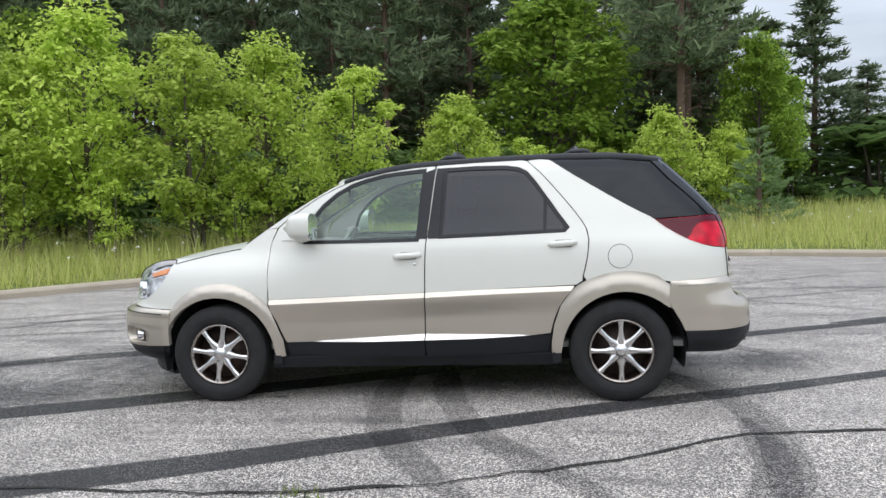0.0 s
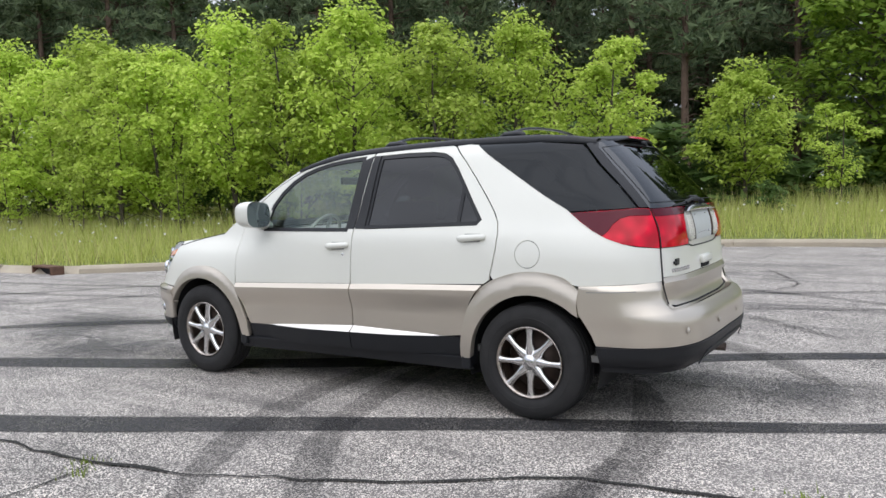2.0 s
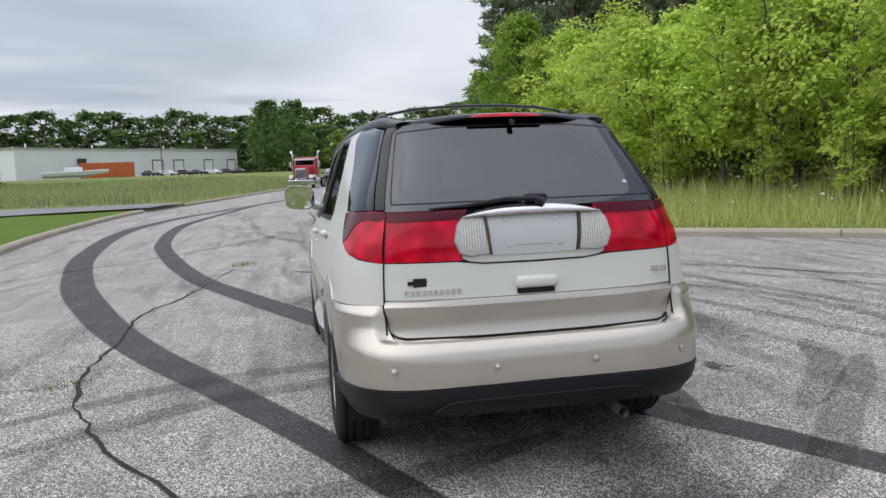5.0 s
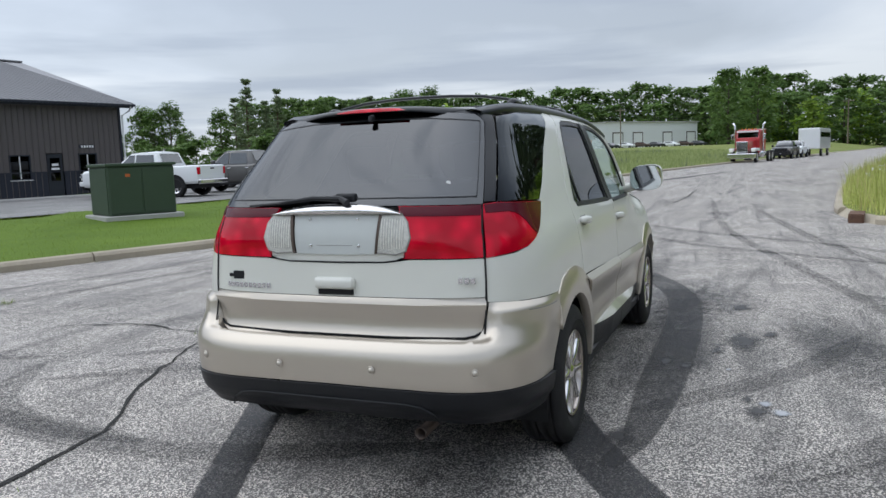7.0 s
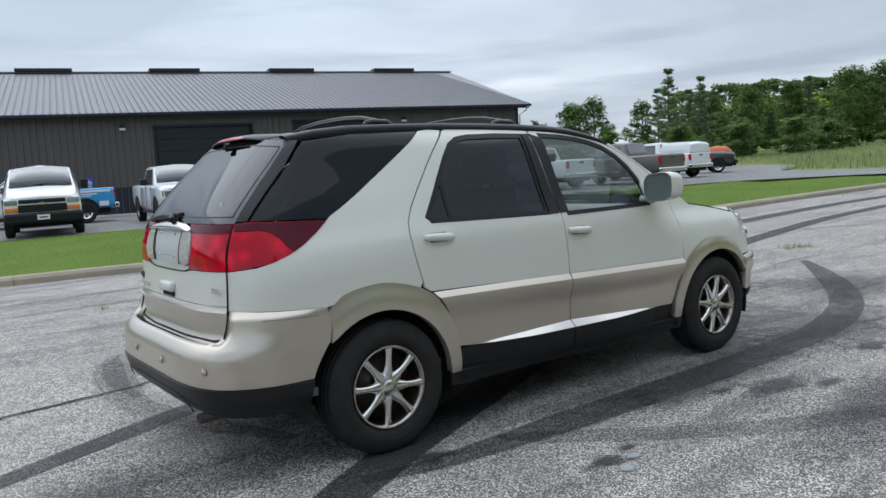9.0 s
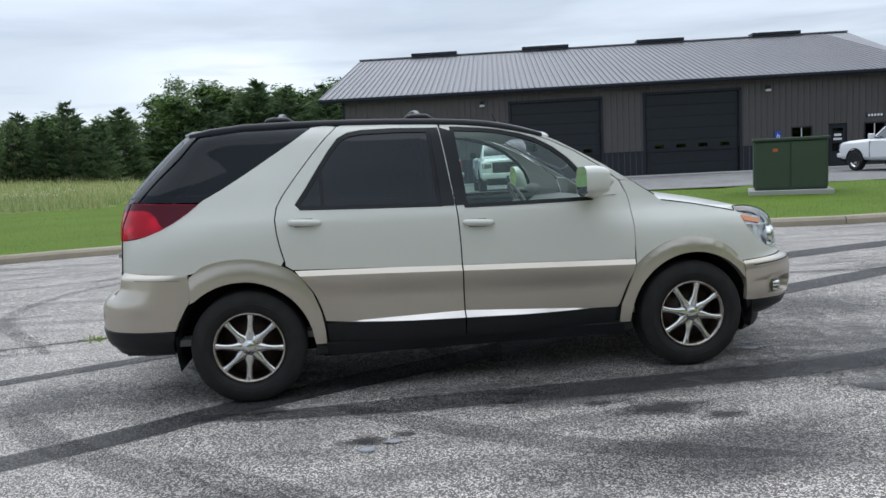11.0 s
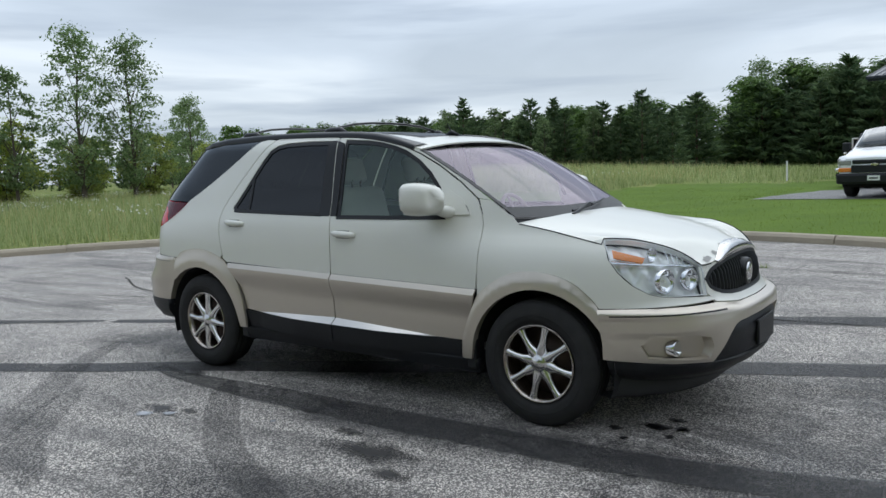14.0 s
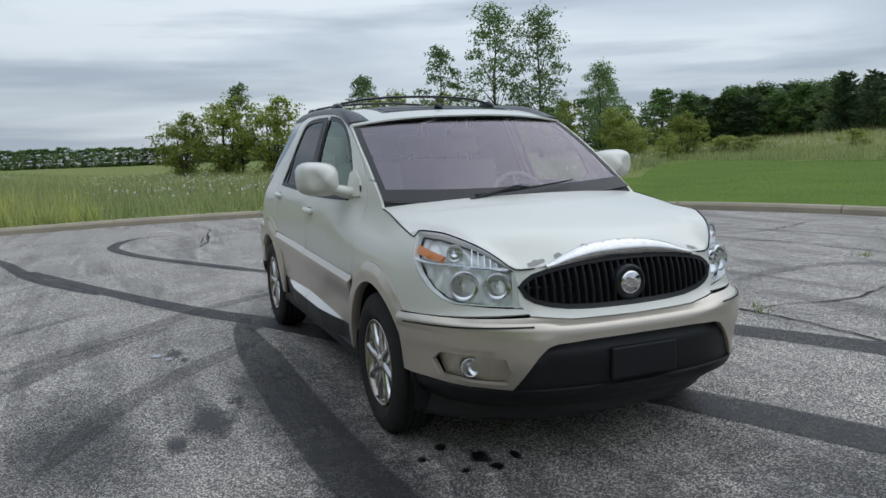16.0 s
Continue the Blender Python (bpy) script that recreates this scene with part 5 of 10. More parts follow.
            ring.append(bm.verts.new((x + 0.03 * cy * (1 - rr), s * (0.978 + 0.118 * rr * cy), 1.254 + 0.096 * rr * cz + 0.008 * cy)))
        rings.append(ring)
    for a, b in zip(rings, rings[1:]):
        for j in range(24):
            bm.faces.new((a[j], a[(j + 1) % 24], b[(j + 1) % 24], b[j]))
    bm.faces.new(rings[0])
    bmesh.ops.recalc_face_normals(bm, faces=bm.faces[:])
    part("mirror_shell", bm, M["paint"], mir, "cream mirror shell", True)
    bm = bmesh.new()
    ring = [bm.verts.new((-0.680, s * (0.978 + 0.112 * abs(math.cos(2 * math.pi * j / 24)) ** 0.62 * (1 if math.cos(2 * math.pi * j / 24) > 0 else -1)), 1.254 + 0.090 * abs(math.sin(2 * math.pi * j / 24)) ** 0.62 * (1 if math.sin(2 * math.pi * j / 24) > 0 else -1))) for j in range(24)]
    bm.faces.new(ring if s > 0 else ring[::-1])
    ext = bmesh.ops.extrude_face_region(bm, geom=bm.faces[:])
    bmesh.ops.translate(bm, verts=[v for v in ext["geom"] if isinstance(v, bmesh.types.BMVert)], vec=(0.006, 0, 0))
    bmesh.ops.recalc_face_normals(bm, faces=bm.faces[:])
    part("mirror_glass", bm, M["mirror"], mir, "mirror glass in a black rim")
    bm = bmesh.new()
    tube(bm, [(-0.80, s * 0.775, 1.165), (-0.80, s * 0.84, 1.178), (-0.79, s * 0.90, 1.196), (-0.775, s * 0.95, 1.20)], [0.066, 0.056, 0.05, 0.045], 12, flat=0.62)
    part("mirror_arm", bm, M["paint"], mir, "", True)
    panel("mirror_base", [(-0.955, 1.155), (-0.76, 1.150), (-0.735, 1.28), (-0.80, 1.30), (-0.90, 1.24)], body, M["paint"], fdoor, s, 0.03, off=0.010, depth=0.014, label="cream mirror foot")

# bonnet, bounded by the line where it meets the skin
qs = np.concatenate([np.linspace(-1.25, XCF, 5), np.linspace(XCF - 0.05, QF + 0.002, 34)])
HB = []
for q in qs:
    z = hood_top(q)
    p = body(q, z)
    HB.append((p.x, p.y))
HB_in = [(x + 0.006 * (1 if x < -1.9 else 0), y - 0.004) for x, y in HB]
cowl = [(-1.375, 0.0), (-1.36, 0.25), (-1.325, 0.5), (-1.262, 0.72)]
bonnet_poly = [(x, y) for x, y in HB_in] + [(x, -y) for x, y in HB_in[::-1][1:]] + [(-1.262, -0.72), (-1.325, -0.5), (-1.36, -0.25)] + cowl
bonnet_poly = [p for i, p in enumerate(bonnet_poly) if math.dist(p, bonnet_poly[i - 1]) > 0.003]
bonnet = panel("bonnet", bonnet_poly, hood, M["paint"], car, 1, 0.05, off=0.001, depth=0.016, label="cream bonnet with chipped paint at its lip")
for s in (-1, 1):
    line = []
    for q in np.linspace(-1.27, QF, 60):
        p = body(q, hood_top(q), s)
        if abs(p.y) > 0.40:
            line.append(p + Vector((0, s * 0.001, 0.0005)))
    part("gap_line", tube(bmesh.new(), line, 0.0034, 5), M["dark"], bonnet)
# chipped paint on the lip
for y, w in ((-0.42, 0.05), (0.40, 0.07), (0.30, 0.03), (-0.02, 0.05), (0.16, 0.03)):
    qq = qn(abs(y), 0.90)
    p = body(qq, hood_top(qq))
    pts = []
    for k in range(14):
        a = 2 * math.pi * k / 14
        rr = 1 + 0.5 * noise.noise((math.cos(a) * 2 + y * 9, math.sin(a) * 2, 1))
        pts.append((p.x + 0.034 + 0.018 * rr * math.cos(a), y + w * 0.6 * rr * math.sin(a)))
    panel("paint_chip", pts, hood, M["dash"], bonnet, 1, 0.02, off=0.003, depth=0, label="bare grey primer chip")

# windscreen, with a dark printed border, wipers and scuttle
scr = panel("windscreen", [(0.02, -0.985), (0.02, -0.5), (0.02, 0.5), (0.02, 0.985), (0.5, 0.985), (0.985, 0.985), (0.985, 0), (0.985, -0.985), (0.5, -0.985)], screen, M["screen"], car, 1, 0.06, depth=0, label="raked windscreen with a pink interior sheen")
scr.visible_shadow = False
border_out = dense([(0.0, -1.0), (0.0, 1.0), (1.0, 1.0), (1.0, -1.0)], 0.08)
border_in = dense([(0.11, -0.962), (0.11, 0.962), (0.965, 0.95), (0.965, -0.95)], 0.08)
panel("screen_border", border_out, screen, M["black"], scr, 1, 0.06, off=0.0025, holes=[border_in], depth=0.004, label="black windscreen border")
bm = bmesh.new()
rows = []
for k in range(25):
    f = -1 + 2 * k / 24
    a = screen(0.0, f)
    y = a.y
    xx = -1.375 + 0.113 * (abs(y) / 0.72) ** 2
    b = hood(xx, y)
    rows.append((bm.verts.new(a + Vector((0.01, 0, -0.004))), bm.verts.new(b + Vector((-0.0, 0, -0.022)))))
for a, b in zip(rows, rows[1:]):
    bm.faces.new((a[0], b[0], b[1], a[1]))
bmesh.ops.recalc_face_normals(bm, faces=bm.faces[:])
part("scuttle", bm, M["black"], car, "black plastic scuttle panel")
for y0, y1, v1 in ((0.30, -0.36, 0.10),):
    wp = thing("front_wiper", "", "")
    wp.parent = car
    pts = [screen(0.02 + (v1 - 0.02) * t, (y0 + (y1 - y0) * t) / 0.78) + Vector((-0.018, 0, 0.022)) for t in (0, 0.25, 0.5, 0.75, 1)]
    bm = tube(bmesh.new(), pts, [0.008, 0.007, 0.006, 0.005, 0.004], 6)
    part("blade", bm, M["black"], wp)
    mid = pts[2]
    bm = tube(bmesh.new(), [screen(-0.02, (y0 + 0.04) / 0.78) + Vector((-0.01, 0, 0.02)), (mid + pts[1]) / 2 + Vector((-0.01, 0, 0.02)), mid + Vector((0, 0, 0.006))], [0.012, 0.009, 0.006], 6)
    part("arm", bm, M["black"], wp)

# roof, rails, sunroof, aerial and spoiler
panel("roof", [(-0.545, -0.99), (-0.545, 0.99), (0.5, 0.99), (1.70, 0.985), (1.70, -0.985), (0.5, -0.99)], roof, M["paint"], car, 1, 0.07, depth=0.01, label="cream roof skin")
panel("sunroof", [(-0.32, -0.62), (-0.32, 0.62), (0.25, 0.62), (0.25, -0.62)], roof, M["tint"], car, 1, 0.08, off=0.004, depth=0.006, label="dark sunroof glass")
panel("sunroof_seal", dense([(-0.345, -0.66), (-0.345, 0.66), (0.275, 0.66), (0.275, -0.66)], 0.1), roof, M["roofblack"], car, 1, 0.08, off=0.002, depth=0.004, holes=[dense([(-0.32, -0.62), (-0.32, 0.62), (0.25, 0.62), (0.25, -0.62)], 0.1)])
for s in (-1, 1):
    xs = [-0.50, -0.44, -0.36, -0.26, -0.15, 0, 0.2, 0.5, 0.8, 1.1, 1.4, 1.6, 1.74]
    bm = bmesh.new()
    rows = []
    for i, x in enumerate(xs):
        e = roof(x, s * 1.0)
        i2 = roof(x, s * 0.84)
        up = 0.026 * min(1, 0.15 + i * 0.22) * min(1, 0.35 + (len(xs) - 1 - i) * 0.4)
        rows.append([bm.verts.new(e + Vector((0, s * 0.006, -0.014))), bm.verts.new(e + Vector((0, s * 0.010, 0.004 + up * 0.4))), bm.verts.new(e + Vector((0, -s * 0.012, 0.008 + up))), bm.verts.new((e + i2) / 2 + Vector((0, 0, 0.006 + up * 0.9))), bm.verts.new(i2 + Vector((0, 0, 0.001)))])
    for a, b in zip(rows, rows[1:]):
        for k in range(4):
            bm.faces.new((a[k], a[k + 1], b[k + 1], b[k]))
    bmesh.ops.recalc_face_normals(bm, faces=bm.faces[:])
    part("roof_strip", bm, M["roofblack"], car, "black roof edge strip", True)
# two raised cross bars on their feet
for x in (0.28, 1.17):
    cross = thing("cross_bar", "", "")
    cross.parent = car
    pts = [roof(x, f) + Vector((0, 0, h_)) for f, h_ in ((-0.90, 0.040), (-0.84, 0.052), (-0.6, 0.064), (-0.3, 0.068), (0, 0.069), (0.3, 0.068), (0.6, 0.064), (0.84, 0.052), (0.90, 0.040))]
    part("bar", tube(bmesh.new(), pts, [0.016, 0.017, 0.018, 0.018, 0.018, 0.018, 0.018, 0.017, 0.016], 8, flat=0.5), M["roofblack"], cross, "slim black cross bar", True)
    for s in (-1, 1):
        p = roof(x, s * 0.90)
        part("foot", tube(bmesh.new(), [p + Vector((-0.10, 0, 0.010)), p + Vector((-0.045, 0, 0.034)), p + Vector((0.045, 0, 0.036)), p + Vector((0.075, 0, 0.030)), p + Vector((0.10, 0, 0.006))], [0.016, 0.027, 0.028, 0.026, 0.016], 10, flat=0.85), M["roofblack"], cross, "black cross bar foot", True)
aer = thing("aerial", "", "")
aer.parent = car
p = roof(-0.30, 0.10)
part("foot", tube(bmesh.new(), [p + Vector((-0.05, 0, 0)), p + Vector((0, 0, 0.018)), p + Vector((0.05, 0, 0.002))], [0.012, 0.02, 0.012], 8), M["black"], aer, "", True)
part("rod", tube(bmesh.new(), [p + Vector((0, 0, 0.015)), p + Vector((0.035, 0, 0.085))], [0.005, 0.003], 6), M["black"], aer)
def sp_prof(f):
    k = 1 - (abs(f) / 0.86) ** 5
    return [roof(1.64, f) + Vector((0, 0, 0.003)), roof(1.74, f) + Vector((0.02 * k, 0, 0.003 + 0.009 * k)), roof(1.80, f) + Vector((0.026 * k - 0.01, 0, 0.004 * k)), roof(1.80, f) + Vector((0.029 * k - 0.012, 0, -0.004 - 0.004 * k)), roof(1.76, f) + Vector((0.0, 0, -0.010))]


bm = bmesh.new()
rows = [[bm.verts.new(q) for q in sp_prof(f)] for f in np.linspace(-0.86, 0.86, 25)]
for a, b in zip(rows, rows[1:]):
    for k in range(4):
        bm.faces.new((a[k], a[k + 1], b[k + 1], b[k]))
bm.faces.new(rows[0])
bm.faces.new(rows[-1][::-1])
bmesh.ops.recalc_face_normals(bm, faces=bm.faces[:])
sp = part("spoiler", bm, M["roofblack"], car, "gloss black tailgate spoiler", True)
bm = bmesh.new()
rows = []
for f in np.linspace(-0.44, 0.44, 19):
    a = roof(1.80, f)
    k = 1 - (abs(f) / 0.44) ** 4
    rows.append([bm.verts.new(a + Vector((-0.004, 0, 0.010 * k + 0.003))), bm.verts.new(a + Vector((0.022, 0, 0.008 * k))), bm.verts.new(a + Vector((0.028, 0, -0.006 * k)))])
for a, b in zip(rows, rows[1:]):
    for k in range(2):
        bm.faces.new((a[k], a[k + 1], b[k + 1], b[k]))
bmesh.ops.recalc_face_normals(bm, faces=bm.faces[:])
part("brake_lamp", bm, M["red"], sp, "long red high-level brake lamp", True)
p = roof(1.80, 0.05)
part("washer_nozzle", tube(bmesh.new(), [p + Vector((0.03, 0, -0.03)), p + Vector((0.055, 0, -0.036)), p + Vector((0.06, 0, -0.052))], [0.012, 0.016, 0.010], 8), M["black"], car, "black washer nozzle")


def rear(w, z, s=1):
    """The tail, unrolled from its middle."""
    return body(QR - abs(w), z, -1 if w < 0 else 1)


def front(w, z, s=1):
    """The nose, unrolled from its middle."""
    return body(QF + abs(w), z, -1 if w < 0 else 1)


def wt_(y, z):
    return math.copysign(QR - qt(abs(y), z), y) if abs(y) > 1e-4 else 0.0


def wf_(y, z):
    return math.copysign(qn(abs(y), z) - QF, y) if abs(y) > 1e-4 else 0.0


def wx(x, z):
    """Unrolled nose or tail place of a side point at x."""
    return qx(x, z) - QF if x < 0 else QR - qx(x, z)


def both(half):
    """Mirror a half outline that starts and ends on the middle line."""
    return half + [(-u, v) for u, v in half[::-1] if abs(u) > 1e-4]


def R_(pts):
    return [(wt_(y, z), z) for y, z in pts]


def F_(pts):
    return [(wf_(y, z), z) for y, z in pts]


# tailgate
gate = panel("tailgate", both(R_([(0, 1.005), (0.24, 1.008), (0.30, 1.016), (0.36, 1.024), (0.679, 1.028), (0.684, 0.93), (0.686, 0.866), (0.4, 0.862), (0, 0.860)])), rear, M["paint"], car, 1, 0.04, label="cream tailgate skin")
panel("shoulder_strip", both(R_([(0, 0.857), (0.4, 0.859), (0.686, 0.862), (0.685, 0.834), (0.4, 0.831), (0, 0.829)])), rear, M["tan"], gate, 1, 0.2, off=lambda u, v: 0.016 * min(max((0.860 - v) / 0.03, 0), 1), label="bright bevel under the colour seam")
panel("lower_panel", both(R_([(0, 0.829), (0.4, 0.831), (0.685, 0.834), (0.683, 0.79), (0.676, 0.735), (0.658, 0.708), (0.62, 0.698), (0.3, 0.694), (0, 0.694)])), rear, M["tan"], gate, 1, 0.035, off=lambda u, v: 0.016 - 0.018 * ease(0.834, 0.80, v) - 0.030 * ease(0.82, 0.70, v), label="tan lower tailgate panel")
# dark gaps round the gate
for s in (-1, 1):
    for pts in ([(0.6855, 0.715), (0.6865, 0.80), (0.6865, 0.93), (0.682, 1.03)], [(0.679, 1.03), (0.668, 1.14), (0.6535, 1.253)]):
        line = [rear(s * wt_(y, z), z) + Vector((0.003, 0, 0)) for y, z in pts]
        part("gap_line", tube(bmesh.new(), spline(line, 0.04), 0.0042, 5), M["dark"], gate)
line = [rear(wt_(y, z), z) + Vector((-0.030, 0, 0.0)) for y, z in [(-0.664, 0.716), (-0.64, 0.702), (-0.6, 0.695), (-0.3, 0.691), (-0.1, 0.690), (0.1, 0.690), (0.3, 0.691), (0.6, 0.695), (0.64, 0.702), (0.664, 0.716)]]
part("gap_line", tube(bmesh.new(), spline(line, 0.06), 0.0055, 5), M["dark"], gate)
# lamp band across the gate
for s in (-1, 1):
    poly = [(s * wt_(y, z), z) for y, z in [(0.335, 1.030), (0.674, 1.033), (0.650, 1.250), (0.30, 1.252), (0.312, 1.222), (0.340, 1.185), (0.356, 1.12), (0.337, 1.068)]]
    gl = panel("gate_lamp", poly, rear, M["red"], gate, 1, 0.03, off=0.003, depth=0.016, label="bright red gate lamp lens")
    poly = [(s * wt_(y, z), z) for y, z in [(0.322, 1.210), (0.6535, 1.207), (0.6495, 1.249), (0.305, 1.249)]]
    panel("dark_band", poly, rear, M["darkred"], gl, 1, 0.03, off=0.006, depth=0.003, label="dark maroon band of the lamp")
    # reverse lamp with ribs
    poly = poly_rev = [(s * wt_(y, z), z) for y, z in [(0.212, 1.058), (0.30, 1.050), (0.345, 1.066), (0.366, 1.12), (0.350, 1.185), (0.322, 1.218), (0.232, 1.212)]]
    rl = panel("reverse_lamp", poly, rear, M["revlens"], gate, 1, 0.03, off=0.010, depth=0.02, label="frosted white reverse lamp")
    poly = [(s * wt_(y, z), z) for y, z in [(0.200, 1.050), (0.212, 1.052), (0.230, 1.214), (0.218, 1.218)]]
    panel("lamp_edge", poly, rear, M["steel"], rl, 1, 0.03, off=0.012, depth=0.02)
    for k in range(9):
        y = 0.236 + k * 0.0125
        bm = tube(bmesh.new(), [rear(s * wt_(y - 0.002, z), z) + Vector((0.012, 0, 0)) for z in (1.075, 1.12, 1.16, 1.20)], 0.0013, 4)
        part("rib", bm, M["whitelens"], rl)
    panel("lens_rim", inset(poly_rev, -0.005), rear, M["dash"], rl, 1, 0.03, off=0.007, depth=0.014, holes=[inset(poly_rev, 0.004)], label="dark grey rim of the reverse lamp")
plate_zone = both(R_([(0, 1.012), (0.24, 1.014), (0.30, 1.022), (0.338, 1.036), (0.352, 1.10), (0.345, 1.16), (0.318, 1.222), (0, 1.235)]))
panel("plate_recess", plate_zone, rear, M["paint"], gate, 1, 0.04, off=-0.004, depth=0.012, label="cream number plate recess")
panel("plate_holder", both(R_([(0, 1.045), (0.196, 1.048), (0.212, 1.215), (0, 1.22)])), rear, M["plate"], gate, 1, 0.05, off=0.004, depth=0.006, label="empty grey plate holder")
for y, z in ((-0.13, 1.20), (0.11, 1.20), (-0.12, 1.085), (0.12, 1.085)):
    part("screw", lathe(bmesh.new(), [(0.0, 0.004), (0.006, 0.003), (0.008, 0.0)], 10, "X", rear(wt_(y, z), z) + Vector((0.006, 0, 0))), M["chrome"], gate)
part("plate_line", boxes((2.224, 2.229, -0.09, 0.09, 1.0845, 1.0875)), M["dash"], gate)
bm = bmesh.new()
rows = []
for y in np.linspace(-0.325, 0.325, 27):
    t = abs(y) / 0.325
    zt, zb_ = 1.268 - 0.040 * t ** 2.5, 1.222 - 0.002 * t ** 2
    a, b = rear(wt_(y, zt) if abs(y) > 1e-3 else 0, zt), rear(wt_(y, zb_) if abs(y) > 1e-3 else 0, zb_)
    rows.append([bm.verts.new(a), bm.verts.new(a + Vector((0.022, 0, -0.004))), bm.verts.new((a + b) / 2 + Vector((0.032, 0, 0))), bm.verts.new(b + Vector((0.024, 0, 0.002))), bm.verts.new(b)])
for a, b in zip(rows, rows[1:]):
    for k in range(4):
        bm.faces.new((a[k], a[k + 1], b[k + 1], b[k]))
bmesh.ops.recalc_face_normals(bm, faces=bm.faces[:])
part("plate_bar", bm, M["oldchrome"], gate, "arched chrome bar over the plate", True)
rim_line = [rear(u, v) + Vector((0.002, 0, 0)) for u, v in plate_zone if v < 1.2]
cut_ = max(range(len(rim_line)), key=lambda i: math.dist(rim_line[i], rim_line[i - 1]))
part("gap_line", tube(bmesh.new(), rim_line[cut_:] + rim_line[:cut_], 0.0028, 5), M["dark"], gate)
# handle
bm = box(bmesh.new(), 2.222, 2.262, -0.10, 0.10, 0.892, 0.946, 0.016)
hd = part("gate_handle", bm, M["paint"], gate, "cream tailgate handle over a dark block for the recess shade", True)
# a proud near-black block paints the shade of the recess below the handle
part("handle_recess", box(bmesh.new(), 2.21, 2.242, -0.088, 0.088, 0.866, 0.892, 0.004), M["dark"], gate)
# marks on the gate: plain shapes only
bm = bmesh.new()
for k in range(10):
    y = -0.60 + k * 0.026
    p = rear(wt_(y + 0.009, 0.896), 0.896)
    box(bm, p.x - 0.004, p.x + 0.005, y, y + 0.018, 0.885, 0.907)
part("badge_bars", bm, M["chrome"], gate, "small chrome lettering bars")
bm = boxes((2.206, 2.217, -0.585, -0.475, 0.932, 0.948), (2.206, 2.218, -0.56, -0.50, 0.922, 0.960), bevel=0.002)
part("badge", bm, M["black"], gate, "small black cross-shaped badge")
bm = boxes(*[(2.20, 2.2085, 0.575 + k * 0.028, 0.575 + k * 0.028 + 0.02, 0.925, 0.950) for k in range(3)])
part("badge_bars", bm, M["chrome"], gate, "small chrome lettering bars")
# rear window, wiper
rg = both(R_([(0, 1.256), (0.3, 1.256), (0.655, 1.254), (0.624, 1.40), (0.590, 1.52), (0.562, 1.61), (0.535, 1.650), (0.3, 1.672), (0, 1.676)]))
panel("window_header", both(R_([(0, 1.679), (0.3, 1.675), (0.535, 1.653), (0.525, 1.670), (0.3, 1.692), (0, 1.698)])), rear, M["roofblack"], gate, 1, 0.06, off=-0.004, depth=0.02, label="black trim over the rear window")
rwin = panel("rear_window", rg, rear, M["backglass"], gate, 1, 0.06, off=0.001, depth=0.010, label="dark tinted rear window")
panel("window_line", inset(rg, 0.030), rear, M["roofblack"], rwin, 1, 0.06, off=0.0025, depth=0.001, holes=[inset(rg, 0.034)])
bits = [(0.06, 1.268), (0.02, 1.286), (-0.12, 1.290), (-0.28, 1.272)]
bm = tube(bmesh.new(), [rear(wt_(y, z), z) + Vector((0.03, 0, 0.004)) for y, z in bits], [0.018, 0.013, 0.010, 0.007], 8)
wp = part("rear_wiper", bm, M["black"], gate, "black rear wiper")
bm = tube(bmesh.new(), [rear(wt_(y, z), z) + Vector((0.016, 0, 0)) for y, z in ((0.07, 1.305), (-0.1, 1.290), (-0.28, 1.273), (-0.47, 1.262))], [0.006, 0.008, 0.008, 0.005], 6)
part("blade", bm, M["black"], wp)
bm = box(bmesh.new(), 2.135, 2.175, -0.02, 0.085, 1.272, 1.312, 0.012)
part("motor_cap", bm, M["black"], wp)
p = rear(wt_(0.50, 1.345), 1.345)
part("sticker", lathe(bmesh.new(), [(0.0, 0.002), (0.012, 0.002)], 10, "X", p), M["signwhite"], gate, "torn white sticker")

# rear bumper
side_top = [(wx(1.755, 0.800), 0.800), (wx(1.755, 0.822), 0.822), (wx(2.0, 0.833), 0.833), (wt_(0.697, 0.843), 0.843)]
half = [(0, 0.683)] + R_([(0.3, 0.683), (0.615, 0.687), (0.660, 0.698), (0.679, 0.735), (0.691, 0.80)]) + side_top[::-1] + [(wx(1.755, 0.655), 0.655), (wx(1.795, 0.595), 0.595), (wx(1.828, 0.54), 0.54), (wx(1.850, 0.485), 0.485), (wx(2.05, 0.487), 0.487)] + R_([(0.75, 0.492), (0.4, 0.500), (0, 0.502)])
U_GATE = wt_(0.690, 0.75)
U_END = wx(1.755, 0.7)


def rb_off(u, v):
    """Shelf under the gate, bevelled shoulders beside it, a soft roll below."""
    k = ease(U_GATE - 0.01, U_GATE + 0.05, abs(u))
    shelf = 0.028 * min(max((0.692 - v) / 0.022, 0), 1)
    shoulder = 0.030 * min(max((0.843 - v) / 0.034, 0), 1)
    roll = 0.010 * ease(0.66, 0.56, v)
    end = ease(U_END - 0.02, U_END - 0.25, abs(u))
    return (shelf * (1 - k) + shoulder * k - roll) * (0.35 + 0.65 * end)


bump = panel("rear_bumper", both(half), rear, M["tan"], car, 1, 0.022, off=rb_off, depth=0.10, label="tan rear bumper with parking sensors")
